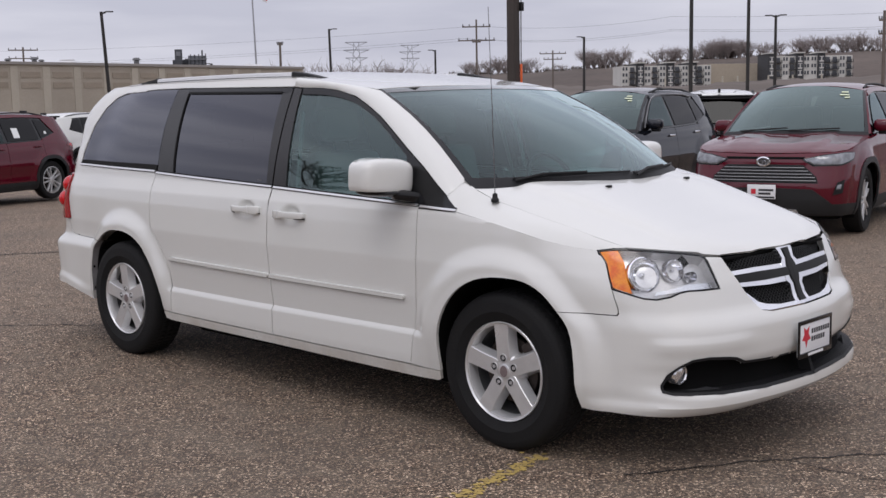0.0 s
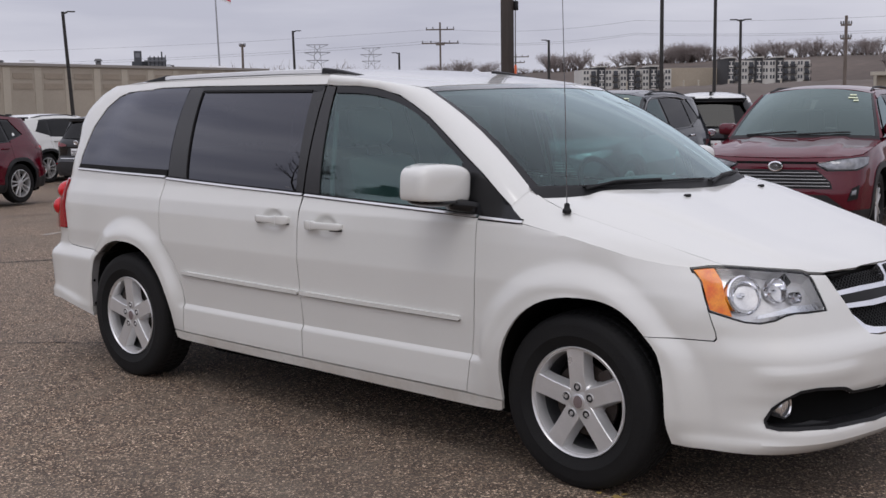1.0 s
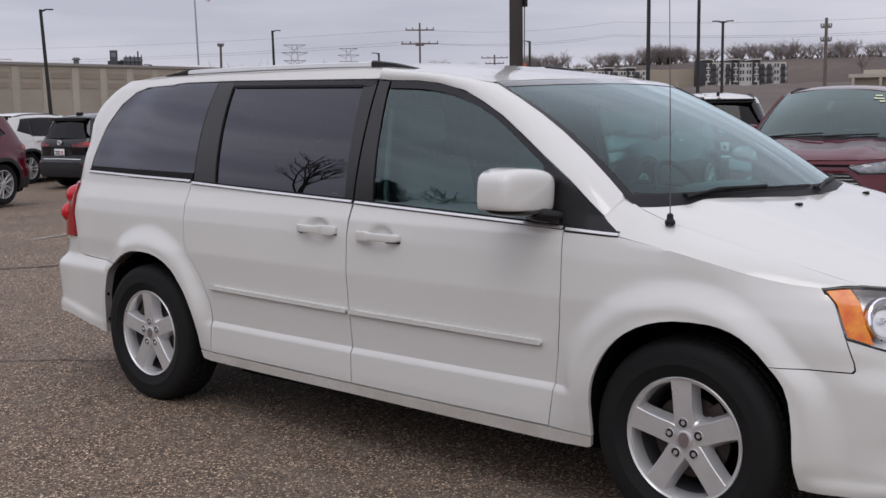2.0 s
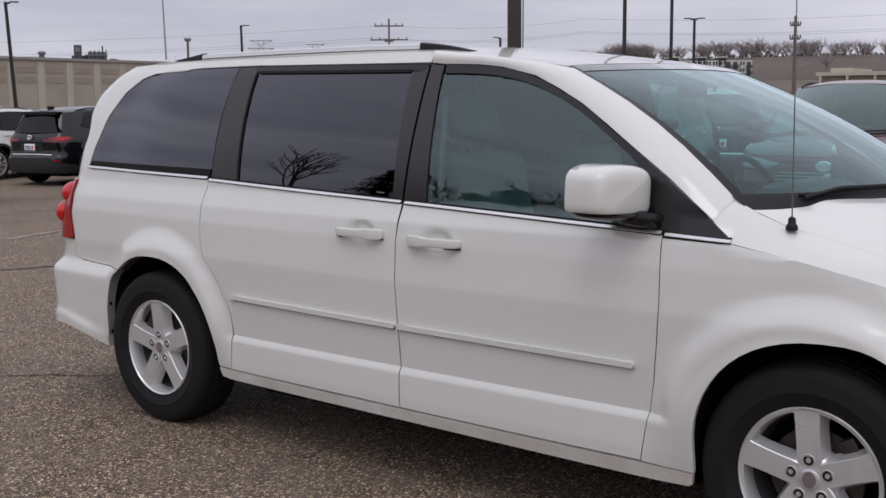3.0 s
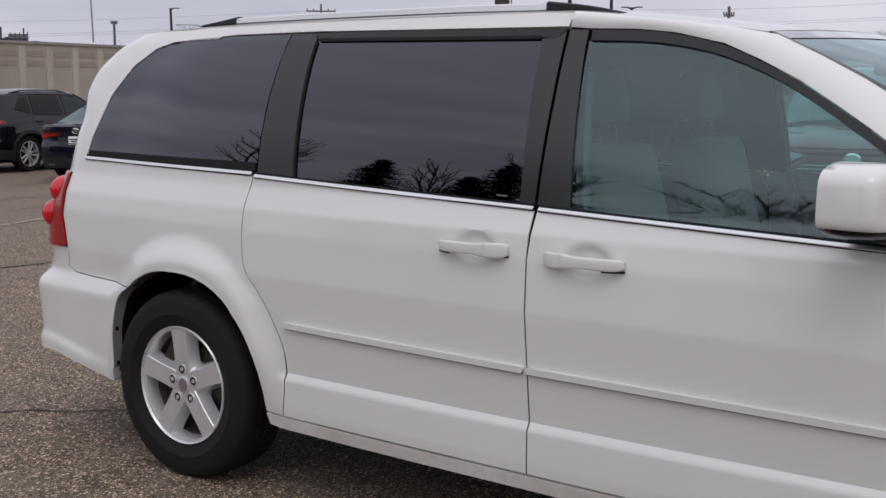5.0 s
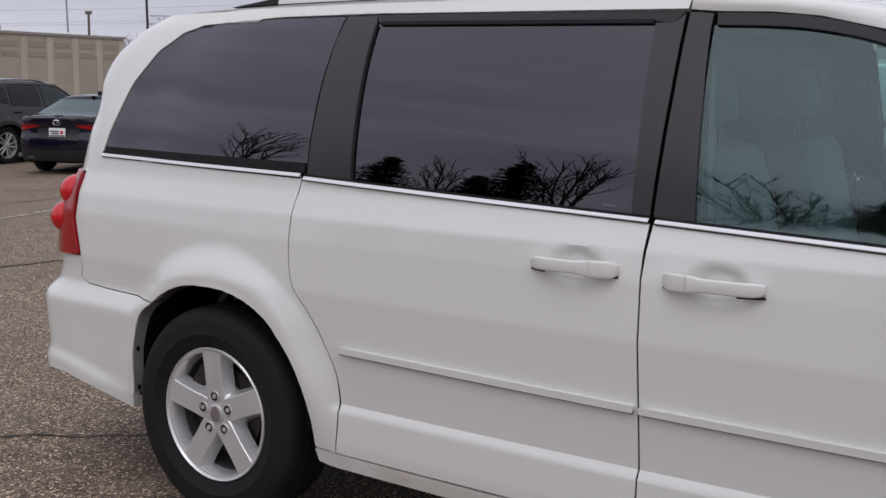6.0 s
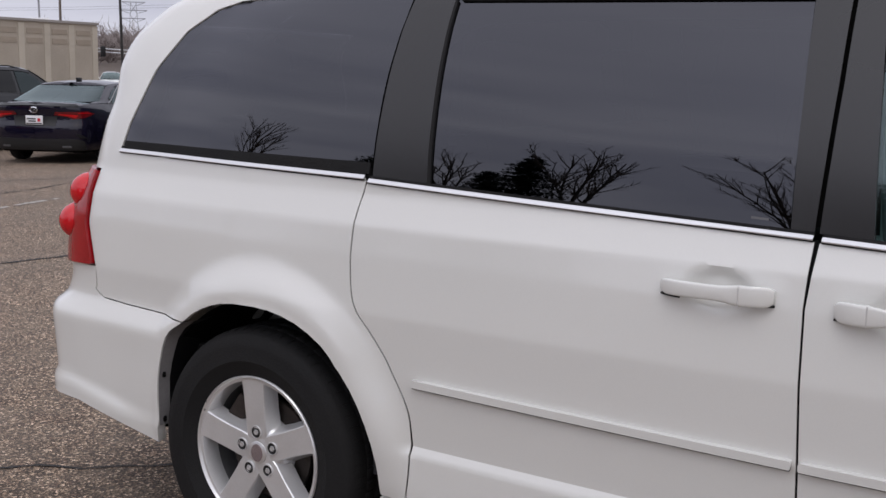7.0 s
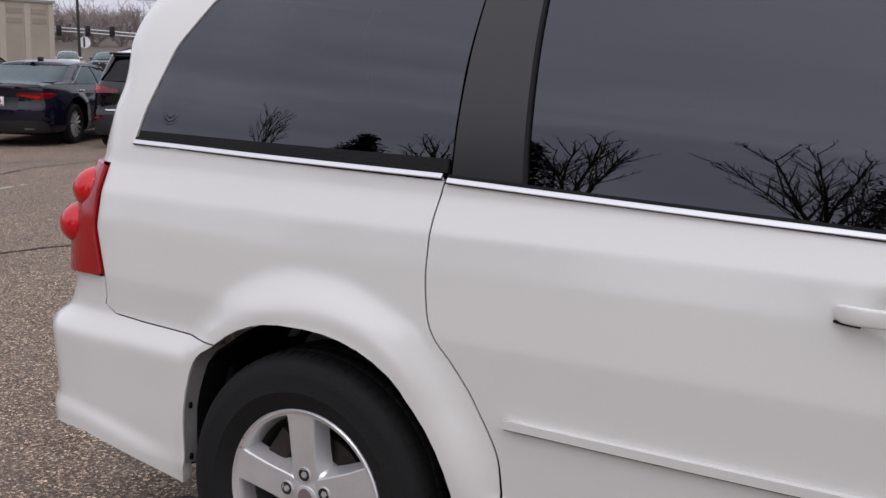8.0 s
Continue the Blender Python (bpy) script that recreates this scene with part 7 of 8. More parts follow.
flag_at = at_polar(37.37, 105, eye=(-4.67, -3.2))
flagpole = thing("flagpole", "slim grey flagpole with a small red and white flag", "flagpole", m=pose(flag_at.x, flag_at.y, -.6))
part("pole", tube([(0, 0, 0), (-.05, 0, 6), (-.25, 0, 12.2)], .10, 8, .06), GALV, flagpole)
for k, mat in enumerate((RED_INK, PLATE_WHITE, RED_INK, PLATE_WHITE)):
    verts = [(-.25 + .12 + 1.6 * i / 8, .06 * math.sin(i * 1.1), 12.25 - k * .2 - .35 * (i / 8) ** 1.5 + s) for i in range(9) for s in (0, -.2)]
    part("flag_stripe", raw(verts, [(2 * i, 2 * i + 1, 2 * i + 3, 2 * i + 2) for i in range(8)]), mat, flagpole)


def utility_pole(p, top, arms, r=.16, label="wooden utility pole with crossarms and insulators", az=48):
    o = thing("utility_pole", label, "utility pole", "utility poles", m=pose(p.x, p.y, -1, 0, 0, -az))
    h = top + 1
    part("pole", tube([(0, 0, 0), (0, 0, h)], r, 8, r * .75), WOOD, o)
    for dz, w in arms:
        arm = part("crossarm", box(-w, w, -.08, .08, h - dz - .09, h - dz + .09, .02), WOOD, o)
        for k in (-.95, -.5, .5, .95):
            part("insulator", lathe([(.07, 0), (.09, .12), (.05, .2), (.09, .26), (.001, .3)], "z", 8, Matrix.Translation((w * k, 0, h - dz + .09))), GREY_PLASTIC, arm)
    return o


p1 = at_polar(48.09, 165, eye=(-4.67, -3.2))
utility_pole(p1, 12.9, ((1.0, 2.0), (2.9, 2.6), (3.1, .6)))
p2 = at_polar(51.8, 230, eye=(-4.67, -3.2))
utility_pole(p2, 11.1, ((.6, 2.6), (1.7, 1.8)), .2)
p3 = at_polar(67.6, 120, eye=(-4.4, -1.9))
utility_pole(p3, 9.5, ((.9, .5), (2.2, .5)), .19, az=68)
p4 = at_polar(26.69, 210, eye=(-4.67, -3.2))
utility_pole(p4, 11.9, ((.5, 2.4), (1.9, 2.4)), .2, az=27)
p5 = at_polar(38.52, 160, eye=(-4.67, -3.2))
utility_pole(p5, 9.9, ((.3, .4),), .2, "slim utility pole with a small lamp", az=38)


PYLON_GREY = material('pylon_steel', (.24, .245, .265), .6, .3, grain=.2, scale=2)


def pylon(az, r, top):
    p = at_polar(az, r, -1, eye=(-4.67, -3.2))
    o = thing("pylon", "grey lattice transmission pylon in the distance", "pylon", "transmission pylons", m=pose(p.x, p.y, p.z, 0, 0, -az))
    h = top + 1
    for sx, sy in ((-1, -1), (-1, 1), (1, -1), (1, 1)):
        part("leg", tube([(sx * 4, sy * 4, 0), (sx * 1.2, sy * 1.2, h)], .14, 4), PYLON_GREY, o)
    for k in range(5):
        z = h * (.2 + .16 * k)
        w = 4 - 2.8 * z / h
        part("brace", tube([(-w, 0, z), (w, 0, z + h * .14)], .12, 4), PYLON_GREY, o)
        part("brace", tube([(w, 0, z), (-w, 0, z + h * .14)], .12, 4), PYLON_GREY, o)
    for dz, w in ((0, 6.0), (4.2, 7.0), (8.4, 6.0)):
        part("crossarm", tube([(-w, 0, h - dz), (w, 0, h - dz)], .2, 4), PYLON_GREY, o)
        for s in (-1, 1):
            part("brace", tube([(s * w, 0, h - dz), (s * 1.5, 0, h - dz - 1.8)], .12, 4), PYLON_GREY, o)


pylon(42.2, 640, 34.5)
pylon(44.82, 760, 38.3)
WIRE = material("dark_wire", (.10, .10, .11), .6)


def wire(a, b, sag, r=.013):
    pts = [Vector(a).lerp(Vector(b), t) - Vector((0, 0, sag * 4 * t * (1 - t))) for t in [k / 14 for k in range(15)]]
    tagged(part("wire", tube(pts, r, 4), WIRE), "sagging dark overhead wire between poles", "wire", "overhead wires")


top1 = Vector((p1.x, p1.y, 12.0))
left = at_polar(20, 260, 13.5)
right = at_polar(78, 150, 12.0)
for dz, da in ((0, 0), (-1.9, .5), (-1.7, -1.2)):
    wire(top1 + Vector((da, -da, dz)), left + Vector((da, 0, dz * 1.5)), 1.2)
    wire(top1 + Vector((da, -da, dz)), at_polar(58, 160, 12.4 + dz), .8)
    wire(at_polar(58, 160, 12.4 + dz), right + Vector((da, 0, dz)), .8)

# ---------------------------------------------------------------- far side: low wooded rise, flats, traffic signals
BROWN_HILL = material("bare_wooded_hillside", (.118, .088, .070), .95, grain=.6, scale=.35, bump=.4, patch=.8, patch_scale=.035, patch_to=(.060, .046, .040))
SCRUB = material("dry_scrub", (.128, .098, .078), .95, grain=.5, scale=.6, patch=.6, patch_scale=.05, patch_to=(.065, .052, .042))


def rise(name, az0, az1, r0, r1, heights, mat, label, seed, rough=1.0):
    """A strip of rising land between two distances, its crest following heights over the bearing."""
    r = random.Random(seed)
    crest = curve(heights)
    verts, faces, N, K = [], [], 150, 8
    for i in range(N + 1):
        az = az0 + (az1 - az0) * i / N
        hh = crest(az)
        jag = r.uniform(-1, 1) * rough
        for k in range(K + 1):
            t = k / K
            z = -1 + (hh + 1) * smooth(0, 1, t) + (jag * t + r.uniform(-.4, .4) * rough * t)
            verts.append(at_polar(az, r0 + (r1 - r0) * t, z))
    for i in range(N):
        for k in range(K):
            a = i * (K + 1) + k
            faces.append((a, a + 1, a + K + 2, a + K + 1))
    return tagged(part(name, raw(verts, faces), mat), label, "hill", kind="structure")


CREST = [(15, .9), (36, .95), (42, 1.3), (46, 1.28), (50, 1.32), (53.6, 1.48), (57.8, 1.74), (63, 1.93), (69, 2.0), (80, 2.0), (100, 1.6)]
rise("backdrop_hill", 15, 100, 360, 560, [(a, el(d, 560)) for a, d in CREST], BROWN_HILL, "brown leafless wooded hillside in the distance", 3, .35)
rise("backdrop_scrub", 38, 100, 110, 300, [(38, el(.4, 300)), (42, el(.75, 300)), (48, el(.75, 300)), (58, el(.55, 300)), (62, el(.75, 300)), (70, el(.9, 300)), (100, el(.9, 300))], SCRUB, "dry scrub bank beyond the lot", 4, .25)
BARK = material("grey_bark", (.075, .064, .055), .9, grain=.5, scale=8, patch=.4)
TWIG = material("brown_twigs", (.098, .074, .060), .9, grain=.3, scale=3)


def bare_tree_meshes(seed, height, spread, levels=7, thick=1.0, least=.008):
    """Trunk and limbs, and the finer twigs, of a leafless tree at the origin: every branch bends and forks."""
    r = random.Random(seed)
    sets = {0: ([], []), 1: ([], [])}

    def rod(pts, rad, n, which):
        verts, faces = sets[which]
        k0 = len(verts)
        for i, p in enumerate(pts):
            d = (pts[min(i + 1, len(pts) - 1)] - pts[max(i - 1, 0)]).normalized()
            u = d.orthogonal().normalized()
            w = d.cross(u)
            q = max(least, rad * (1 - .4 * i / (len(pts) - 1)))
            for k in range(n):
                verts.append(p + q * (math.cos(2 * math.pi * k / n) * u + math.sin(2 * math.pi * k / n) * w))
        for i in range(len(pts) - 1):
            for k in range(n):
                a, b = k0 + i * n + k, k0 + i * n + (k + 1) % n
                faces.append((a, b, b + n, a + n))

    def grow(p, d, length, rad, level):
        pts, q, v = [p], p, d
        for k in range(3 if level < 4 else 2):
            v = (v + Vector((r.uniform(-1, 1), r.uniform(-1, 1), r.uniform(-.5, .8))) * .16).normalized()
            q = q + v * length / (3 if level < 4 else 2)
            pts.append(q)
        rod(pts, rad, 6 if level < 2 else 4 if level < 4 else 3, 0 if level < 3 else 1)
        if level + 1 >= levels:
            return
        for k in range(3 if level in (0, 2) else 2 if r.random() < .75 else 3):
            a = r.uniform(0, 2 * math.pi)
            out_way = v.orthogonal().normalized()
            out_way = Matrix.Rotation(a, 3, v) @ out_way
            nd = (v + out_way * spread * r.uniform(.45, 1.0) + Vector((0, 0, .10))).normalized()
            grow(q if k < 2 else pts[-2], nd, length * r.uniform(.62, .86), rad * (.62 if k == 0 else .5), level + 1)
    grow(Vector((0, 0, 0)), Vector((0, 0, 1)), height * .24, height * .020 * thick, 0)
    return raw(*sets[0]), raw(*sets[1])


def bare_tree(seed, height, spread, m, levels=7, thick=1.0, label="leafless grey tree with a spreading crown", group="bare trees", least=.008):
    o = thing("bare_tree", label, "tree", group, m=m)
    a, b = bare_tree_meshes(seed, height, spread, levels, thick, least)
    part("trunk", a, BARK, o)
    part("crown", b, TWIG, o)
    return o


# distance haze is put into this colour, paler than the twigs' own brown
FAR_TWIG = material("hazed_far_twigs", (.25, .212, .200), .9, grain=.3, scale=3)


def far_tree(seed, m):
    """A distant leafless tree: stems that fan out low down and end in a haze of fine twigs."""
    o = thing("bare_tree", "leafless tree on the distant rise", "tree", "distant bare trees", m=m)
    r = random.Random(seed)
    sets = {0: ([], []), 1: ([], [])}

    def stem(p, d, length, rad, level):
        q = p + d * length
        bend = p.lerp(q, .55) + Vector((r.uniform(-1, 1), r.uniform(-1, 1), 0)) * length * .06
        verts, faces = sets[0 if level < 2 else 1]
        for a, b, ra, rb in ((p, bend, rad, rad * .8), (bend, q, rad * .8, rad * .5)):
            u = d.orthogonal().normalized()
            w = d.cross(u)
            k = len(verts)
            for c, rr in ((a, ra), (b, rb)):
                verts.extend(c + rr * (math.cos(2.1 * j) * u + math.sin(2.1 * j) * w) for j in range(3))
            faces.extend((k + j, k + (j + 1) % 3, k + 3 + (j + 1) % 3, k + 3 + j) for j in range(3))
        if level < 4:
            for j in range((4, 4, 3, 2)[level]):
                side_way = Matrix.Rotation(r.uniform(0, 6.3), 3, d) @ d.orthogonal().normalized()
                nd = (d + side_way * r.uniform(.35, .85) + Vector((0, 0, .14))).normalized()
                stem(p.lerp(q, r.uniform(.45, 1.0)), nd, length * r.uniform(.50, .78), max(.022, rad * .55), level + 1)
    stem(Vector((0, 0, 0)), Vector((0, 0, 1)), 2.2, .30, 0)
    for k in range(4):
        a = r.uniform(0, 6.3)
        stem(Vector((0, 0, .6)), Vector((math.cos(a) * .5, math.sin(a) * .5, 1)).normalized(), r.uniform(3.6, 5.2), .16, 1)
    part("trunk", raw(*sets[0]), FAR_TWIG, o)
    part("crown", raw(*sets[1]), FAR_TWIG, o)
    return o


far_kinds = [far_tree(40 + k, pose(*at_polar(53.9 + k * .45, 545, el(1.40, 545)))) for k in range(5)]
r_far = random.Random(9)
crest = curve(CREST)
# clumps along the crest: bearing, half width, how high they stand, how many
for az0, spread, tall, count in ((44.2, .5, .42, 4), (48.0, .35, .62, 5), (49.2, .55, .75, 8), (50.8, .5, .62, 6), (52.3, .6, .35, 4), (54.4, .9, .80, 14), (56.3, .3, .35, 3), (57.5, .6, .68, 9), (59.0, .6, .62, 10), (60.4, 1.0, .80, 26), (62.2, .5, .60, 7), (64.2, .9, .72, 12), (66.2, .9, .75, 12), (68.2, .9, .70, 12), (70.4, 1.0, .6, 10), (74, 2.2, .6, 14)):
    for k in range(count * 3 // 2):
        az, rr = az0 + r_far.uniform(-1, 1) * spread, r_far.uniform(535, 558)
        sc = tall * r_far.uniform(.75, 1.05)
        copy_thing(far_kinds[r_far.randrange(5)], Matrix.Translation(at_polar(az, rr, min(el(crest(az), 560) - .6, el(crest(az) - .05, rr)))) @ Matrix.Rotation(r_far.random() * 6, 4, "Z")).scale = (sc * 1.55, sc * 1.55, sc * 1.3)
for az, rr, sc in ((43.1, 190, .50), (43.6, 200, .42), (44.2, 170, .40), (45.6, 220, .42), (69.3, 380, .7)):
    copy_thing(far_kinds[int(az * 10) % 4], Matrix.Translation(at_polar(az, rr, el(.2, rr) if az < 52 else el(1.2, rr))) @ Matrix.Rotation(az, 4, "Z")).scale = (sc * 1.5, sc * 1.5, sc * 1.4)

# the leafless wood on the rise: uncounted thin stems and twigs
r_w = random.Random(77)
verts, faces = [], []
for k in range(2600):
    az = r_w.uniform(40, 82)
    rr = r_w.uniform(540, 565)
    p = at_polar(az, rr, -1 + (el(crest(az), 560) + 1) * smooth(360, 560, rr) - 1.0)
    h, w = r_w.uniform(1.2, 3.4) * (.6 + .4 * math.sin(az * 2.1) ** 2), r_w.uniform(.08, .20)
    side_way = Vector((math.cos(radians(az)), -math.sin(radians(az)), 0))
    for j in range(4):
        z0, lean = h * (.0 if j == 0 else r_w.uniform(.25, .6)), 0 if j == 0 else r_w.uniform(-.38, .38)
        i, top_at = len(verts), p + side_way * lean * h + Vector((0, 0, h * (1 if j == 0 else r_w.uniform(.7, 1.0))))
        b0 = p + Vector((0, 0, z0))
        verts += [b0 - side_way * w, b0 + side_way * w, top_at]
        faces.append((i, i + 1, i + 2))
tagged(part("far_wood", raw(verts, faces), TWIG, smooth=False), "brown leafless wood on the distant rise", "wood", kind="stuff")

# leafless trees behind the store, of which the tops show over its roof
for k in range(34):
    az, rr = r_far.triangular(31, 47.5, 44), r_far.uniform(185, 230)
    sc = r_far.uniform(.72, 1.0) * (1 if az > 39 else .88)
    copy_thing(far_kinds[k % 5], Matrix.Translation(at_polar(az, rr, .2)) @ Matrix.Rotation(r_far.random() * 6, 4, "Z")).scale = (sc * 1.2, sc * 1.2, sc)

# pale posts on the bank
for k, az in enumerate((57.2, 59.9, 60.6, 62.0, 63.1, 64.4)):
    p = at_polar(az, 285, el(.40, 285), (-4.67, -3.2))
    post = thing("fence_post", "slim pale post on the scrub bank", "post", "posts on the bank", m=pose(p.x, p.y, p.z - 1.5))
    part("post", tube([(0, 0, 0), (0, 0, 4.2)], .20, 6), PRECAST_LIGHT, post)
    part("cap", lathe([(.26, 4.2), (.26, 4.32), (.001, 4.4)], "z", 8), PRECAST_LIGHT, post)

# blocks of flats
FLAT_WALL = material("pale_grey_cladding", (.60, .58, .54), .8, grain=.2, scale=1.5, patch=.3, patch_scale=.1)
FLAT_TAN = material("tan_cladding", (.42, .36, .28), .8, grain=.2, scale=1.5, patch=.3, patch_scale=.1)
FLAT_DARK = material("charcoal_cladding", (.035, .035, .038), .7, grain=.2, scale=1.5)
PANE = material("far_window_pane", (.05, .055, .065), .15, 0, .5)


def flats(name, az0, az1, r, z0, z1, pattern, floors, label):
    """A row of flats facing the lot: bays across, each with windows or balconies on every floor, and dark roof frames."""
    a, b = at_polar(az0, r, 0, (-4.67, -3.2)), at_polar(az1, r * 1.02, 0, (-4.67, -3.2))
    ax, W = (b - a).normalized(), (b - a).length
    back = Vector((ax.y, -ax.x, 0))
    if back.dot(a) < 0:
        back = -back
    o = thing(name, label, "apartment block", "apartment blocks")

    def blk(u0, u1, d0, d1, za, zb):
        verts = [a + ax * u + back * d + Vector((0, 0, z)) for z in (za, zb) for u, d in ((u0, d0), (u1, d0), (u1, d1), (u0, d1))]
        bm = raw(verts, [(3, 2, 1, 0), (4, 5, 6, 7), (0, 1, 5, 4), (1, 2, 6, 5), (2, 3, 7, 6), (3, 0, 4, 7)])
        bmesh.ops.recalc_face_normals(bm, faces=bm.faces)
        return bm
    n, fh = len(pattern), (z1 - z0) / floors
    bw = W / n
    for i, kind in enumerate(pattern):
        u = i * bw
        step = {"w": 0, "t": .0, "d": -.9, "b": .5, "l": 0}[kind]
        part("bay_wall", blk(u, u + bw, step, 14, z0 - 3, z1 + (.9 if kind == "d" else 0)), {"w": FLAT_WALL, "t": FLAT_TAN, "d": FLAT_DARK, "b": FLAT_WALL, "l": FLAT_WALL}[kind], o, smooth=False)
        if kind == "d":
            part("roof_cap", blk(u - .4, u + bw + .4, step - .6, 8, z1 + .9, z1 + 1.3), FLAT_WALL, o, smooth=False)
        for f in range(floors):
            za = z0 + f * fh
            if kind == "t":
                continue
            if kind in "wd":
                for k in ((.18, .42), (.58, .82)):
                    if kind == "d" and k[0] > .5:
                        part("bay_panel", blk(u + bw * .2, u + bw * .8, step - .12, step, za + fh * .1, za + fh * .9), FLAT_WALL, o, smooth=False)
                    part("window", blk(u + bw * k[0], u + bw * k[1], step - .16, step, za + fh * .3, za + fh * .82), PANE, o, smooth=False)
            else:
                part("balcony_door", blk(u + bw * .2, u + bw * .8, step - .1, step, za + fh * .05, za + fh * .8), PANE, o, smooth=False)
                part("balcony", blk(u + bw * .08, u + bw * .92, step - 1.6, step, za - .12, za + .12), FLAT_DARK, o, smooth=False)
                for q in range(4):
                    uu = u + bw * (.1 + .26 * q)
                    part("baluster", blk(uu, uu + .22, step - 1.6, step - 1.45, za, za + fh * .42), FLAT_DARK, o, smooth=False)
    return o


flats("apartment_block", 55.1, 59.35, 430, el(.38, 430), el(1.56, 430), "wbdwbwdbwdbw", 4, "four-storey grey apartment block with dark frames and balconies")
flats("apartment_block", 59.35, 61.9, 440, el(.58, 440), el(1.58, 440), "ttt", 3, "plain tan end of an apartment block")
flats("apartment_block", 61.95, 65.75, 430, el(.90, 430), el(1.86, 430), "dbwbdwwdbbwb", 3, "pale apartment block with charcoal frames and balconies")
# low tan shop building
shop = thing("shop_building", "low tan shop with a flat roof and columns", "building")
sa, sb = at_polar(69.2, 170, 0, (-4.2, -1)), at_polar(79, 165, 0, (-4.2, -1))
for u0, u1, z0, z1, d, mat, nm in ((0, 1, -1, 4.6, 0, FLAT_TAN, "wall"), (-.02, 1.02, 4.6, 5.1, -1.2, PRECAST_LIGHT, "canopy"), (.02, .12, 5.1, 5.7, 2, PRECAST_LIGHT, "parapet")):
    ax = sb - sa
    bk = Vector((ax.y, -ax.x, 0)).normalized()
    bk = bk if bk.dot(sa) > 0 else -bk
    verts = [sa + ax * u + bk * dd + Vector((0, 0, z)) for z in (z0, z1) for u, dd in ((u0, d), (u1, d), (u1, 14), (u0, 14))]
    part(nm, raw(verts, [(3, 2, 1, 0), (4, 5, 6, 7), (0, 1, 5, 4), (1, 2, 6, 5), (2, 3, 7, 6), (3, 0, 4, 7)]), mat, shop, smooth=False)
for k in range(9):
    p = sa + ax * (k / 8)
    part("column", tube([p - bk * 1.0 + Vector((0, 0, -1)), p - bk * 1.0 + Vector((0, 0, 4.6))], .22, 6), PRECAST_LIGHT, shop)
    if k < 8:
        q = sa + ax * ((k + .5) / 8)
        part("shop_window", box(-1.4, 1.4, -.1, .1, 0, 2.6, 0, Matrix.Translation(q - bk * .05) @ Matrix.Rotation(math.atan2(ax.y, ax.x), 4, "Z")), PANE, shop)

# traffic signals past the store's corner
sig = thing("traffic_signal", "grey traffic-signal mast with two long arms", "traffic signal", m=pose(*at_polar(44.7, 130, -.6, (-3.0, 1.5))))
base_m = Matrix.Rotation(radians(-45), 4, "Z")
part("mast", tube([(0, 0, 0), (0, 0, 5.2)], .16, 8, .12), GALV, sig)
for z in (3.25, 3.6):
    part("mast_arm", tube([(0, 0, z - .3), base_m @ Vector((-4.5, 0, z)), base_m @ Vector((-9.5, 0, z + .25))], .11, 6, .07), GALV, sig)
for u in (3.0, 5.5, 8.4):
    head = part("signal_head", box(-.22, .22, -.18, .18, -.55, .55, .05, Matrix.Translation(base_m @ Vector((-u, -.25, 3.5)))), BLACK_PLASTIC, sig)
sign = thing("road_sign", "white oval road sign on a post", "sign", m=pose(*at_polar(42.1, 118, -.6, (-3.0, 1.5))))
part("post", tube([(0, 0, 0), (0, 0, 2.9)], .05, 6), GALV, sign)
part("face", lathe([(.55, 0), (.55, .04), (.001, .04)], "y", 24, Matrix.Translation((0, -.08, 2.3)) @ Matrix.Rotation(radians(-42), 4, "Z")), PLATE_WHITE, sign)
part("stripe", box(-.08, .08, -.16, -.12, 1.85, 2.75, .01, Matrix.Rotation(radians(-42), 4, "Z")), BLACK_PLASTIC, sign)
for az, r, heading, mat, kind, lab in ((41.35, 92, 222, WHITE, SUV, "white SUV far off at the end of the lot"), (42.75, 90, 235, GREY_PAINT, SUV, "grey SUV far off in the lot")):
    q = at_polar(az, r, 0, (-3.0, 1.5))
    build_car(dict(kind), mat, lab, parked(q.x, q.y, heading), nose_detail=False)

# ---------------------------------------------------------------- trees across the road, seen in the van's windows
NEEDLE = material("dark_green_needles", (.016, .030, .014), .8, grain=.5, scale=3, patch=.5, patch_scale=.8)


def conifer(seed, height, m, label="dark green spruce with drooping ragged branches"):
    o = thing("conifer_tree", label, "tree", "trees across the road", m=m)
    r = random.Random(seed)
    part("trunk", tube([(0, 0, 0), (0, 0, height)], height * .018, 6, .02), BARK, o)
    verts, faces = [], []
    for k in range(1500):
        t = 1 - r.random() ** .72 * .97
        z = height * (.08 + .92 * t)
        length = ((1 - t) * .46 + .02) * height * r.uniform(.55, 1.15)
        a = r.uniform(0, 2 * math.pi)
        d = Vector((math.cos(a), math.sin(a), r.uniform(-.30, .15)))
        s = Vector((-d.y, d.x, 0)).normalized()
        for j in range(9):
            u = (j + r.random()) / 9
            p = Vector((0, 0, z)) + d * length * u - Vector((0, 0, .10 * length * u * u))
            w = (.012 + .020 * (1 - u)) * height * r.uniform(.6, 1.2)
            q = s.lerp(d, r.uniform(.1, .6)) * (1 if r.random() < .5 else -1)
            i = len(verts)
            verts += [p, p + q * w + Vector((0, 0, r.uniform(-.012, .004) * height)), p + q * w * .5 + d * w * .9 + Vector((0, 0, r.uniform(-.006, .010) * height))]
            faces.append((i, i + 1, i + 2))
    part("crown", raw(verts, faces), NEEDLE, o, smooth=False)
    return o


def across(az, r, y=2.1):
    return pose(-.88 - r * math.sin(radians(az)), y + r * math.cos(radians(az)), 0)


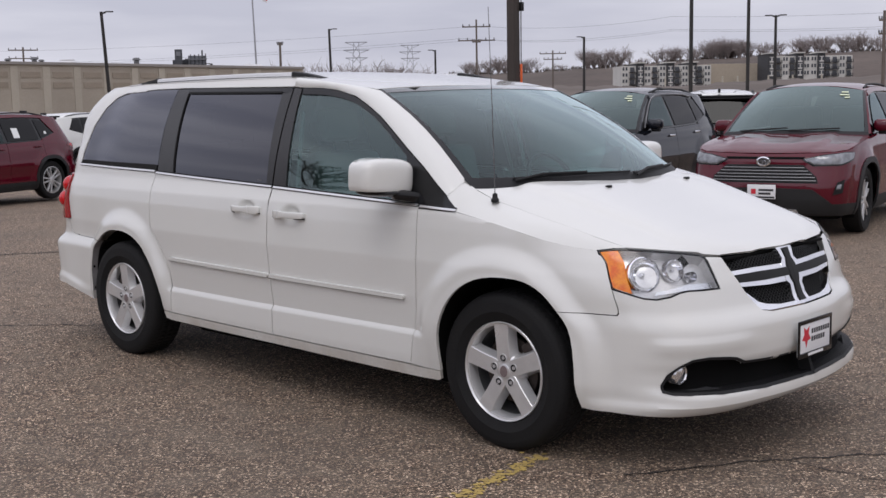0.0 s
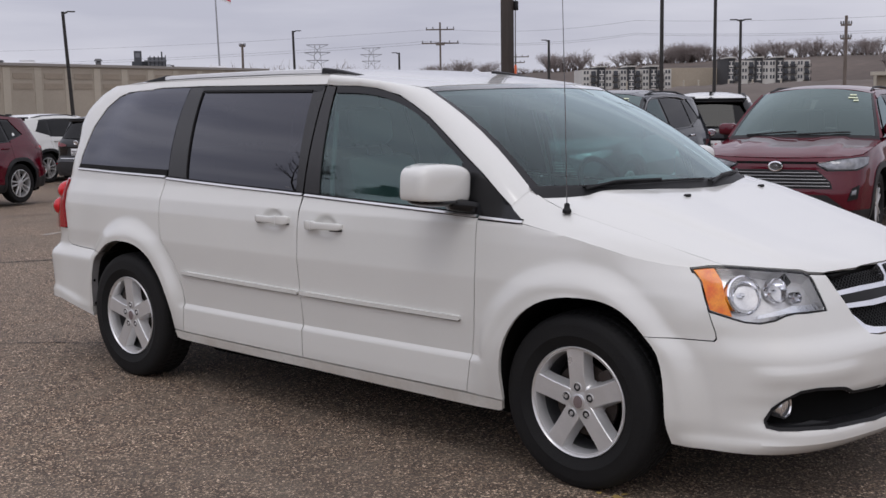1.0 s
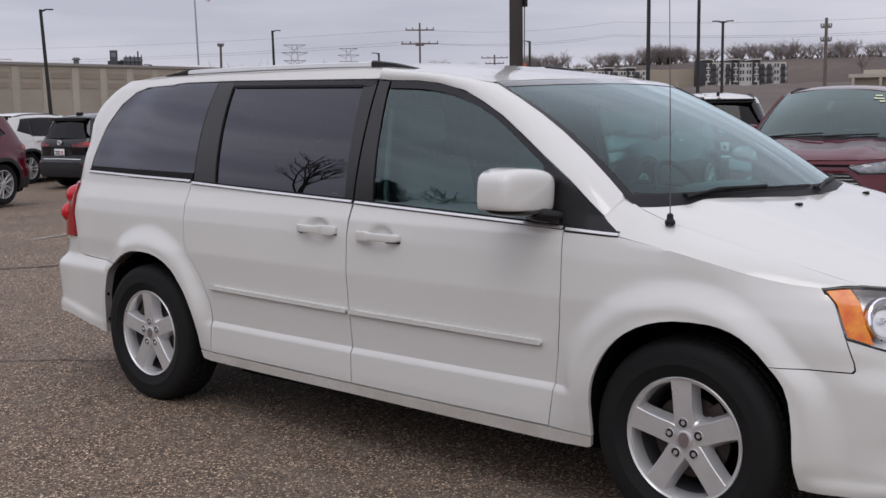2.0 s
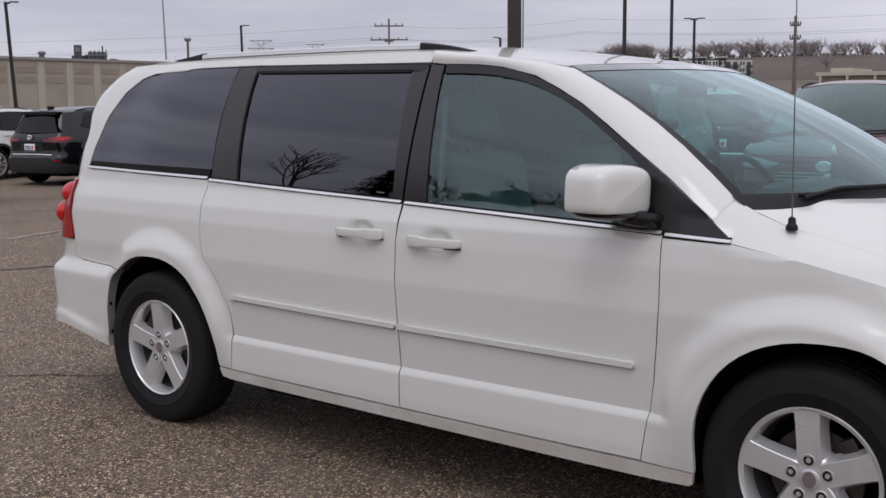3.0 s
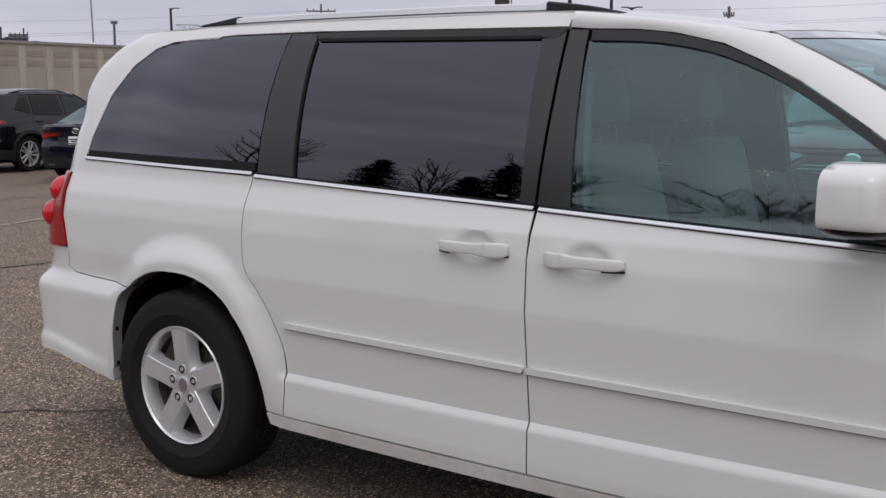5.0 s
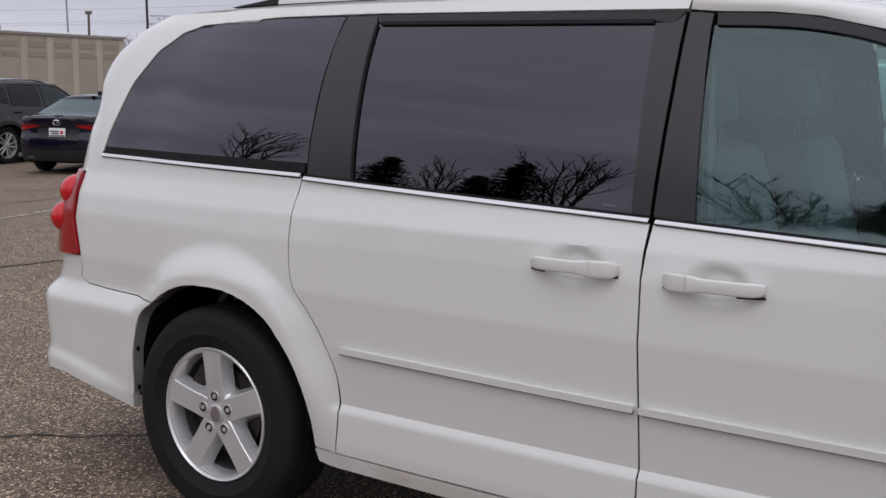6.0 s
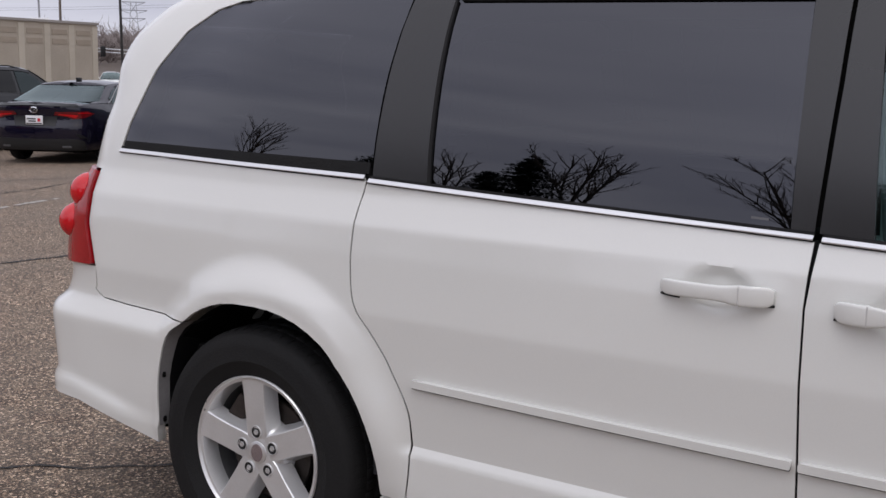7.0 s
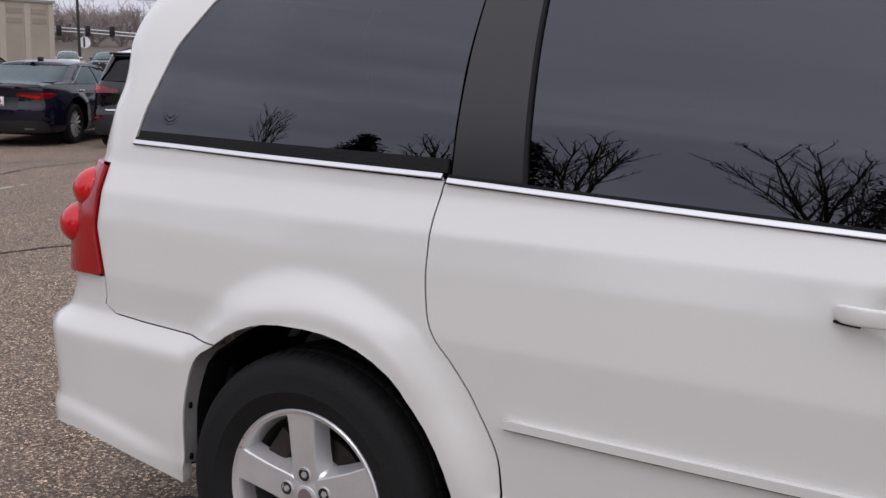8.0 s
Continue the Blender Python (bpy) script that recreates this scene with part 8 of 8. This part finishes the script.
def vase_tree(seed, height, fork, radius, limbs, m, least=.0035, label="leafless tree with dark limbs rising like a vase"):
    """A leafless tree: a short trunk whose limbs rise and fan out, each with side branches and twigs."""
    o = thing("bare_tree", label + " across the road", "tree", "trees across the road", m=m)
    r = random.Random(seed)
    sets = {0: ([], []), 1: ([], [])}

    def rod(pts, r0, r1, n, which):
        verts, faces = sets[which]
        k0 = len(verts)
        for i, p in enumerate(pts):
            d = (pts[min(i + 1, len(pts) - 1)] - pts[max(i - 1, 0)]).normalized()
            u = d.orthogonal().normalized()
            w, q = d.cross(u), max(least, r0 + (r1 - r0) * i / (len(pts) - 1))
            verts.extend(p + q * (math.cos(2 * math.pi * k / n) * u + math.sin(2 * math.pi * k / n) * w) for k in range(n))
        faces.extend((k0 + i * n + k, k0 + i * n + (k + 1) % n, k0 + (i + 1) * n + (k + 1) % n, k0 + (i + 1) * n + k) for i in range(len(pts) - 1) for k in range(n))

    def branch(p, d, length, rad, level):
        pts, v = [p], d
        steps = (7, 5, 3)[level]
        for k in range(steps):
            v = (v + Vector((r.uniform(-1, 1), r.uniform(-1, 1), r.uniform(-.4, .9))) * .13).normalized()
            pts.append(pts[-1] + v * length / steps)
        rod(pts, rad, rad * .3, (5, 4, 3)[level], 0 if level == 0 else 1)
        if level == 2:
            return
        for k in range((11, 7)[level]):
            t = r.uniform(.22, .98) * steps
            i = min(int(t), steps - 1)
            q, way = pts[i].lerp(pts[i + 1], t - i), (pts[i + 1] - pts[i]).normalized()
            out_way = Matrix.Rotation(r.uniform(0, 6.28), 3, way) @ way.orthogonal().normalized()
            branch(q, (way + out_way * r.uniform(.4, .8) + Vector((0, 0, .12))).normalized(), length * r.uniform(.22, .42) * (1.25 - .6 * t / steps), rad * .42, level + 1)
    trunk = [Vector((0, 0, -.1)), Vector((.03, .02, fork * .5)), Vector((0, .03, fork)), Vector((.04, 0, fork * 1.5))]
    rod(trunk, height * .017, height * .009, 8, 0)
    for k in range(limbs):
        a = 2 * math.pi * (k * .382 + r.uniform(-.08, .08))
        reach = radius * (.25 + .75 * (k / (limbs - 1)) ** .6)
        base = trunk[2].lerp(trunk[3], r.uniform(-.3, .9))
        tip = Vector((reach * math.cos(a), reach * math.sin(a), height * (1 - .16 * (reach / radius) ** 2) * r.uniform(.92, 1.0)))
        branch(base, (tip - base).normalized(), (tip - base).length * 1.02, height * r.uniform(.0050, .0080), 0)
    part("trunk", raw(*sets[0]), BARK, o)
    part("crown", raw(*sets[1]), TWIG, o)
    return o


for az, r, y, h, seed in ((47.9, 16, 2.15, 5.4, 1), (57.2, 16, 2.1, 6.1, 2), (54.6, 16.6, 2.1, 5.0, 3), (78.0, 14, 1.06, 6.8, 6), (88, 24, 2, 8, 4), (104, 28, 2, 9, 5)):
    conifer(seed, h, across(az, r, y))
vase_tree(21, 16.4, 6.0, 1.25, 5, across(41.2, 45, 3.1), .010, "slim leafless tree with two tall stems")
vase_tree(22, 5.7, 1.6, .65, 5, across(52.3, 16, 2.2))
vase_tree(23, 7.0, 2.2, 1.15, 7, across(61.2, 16, 2.15))
vase_tree(25, 5.75, 1.8, 1.75, 14, across(76.0, 12.3, 1.9), .003, "broad leafless tree with many fanning limbs")
for az, r, y, h, sp, seed in ((89, 22, 2.0, 9, .85, 28), (99, 24, 2.0, 9, .8, 29)):
    bare_tree(seed, h, sp, across(az, r, y), 8, 1.0, "leafless tree with dark spreading limbs across the road", "trees across the road", .007)
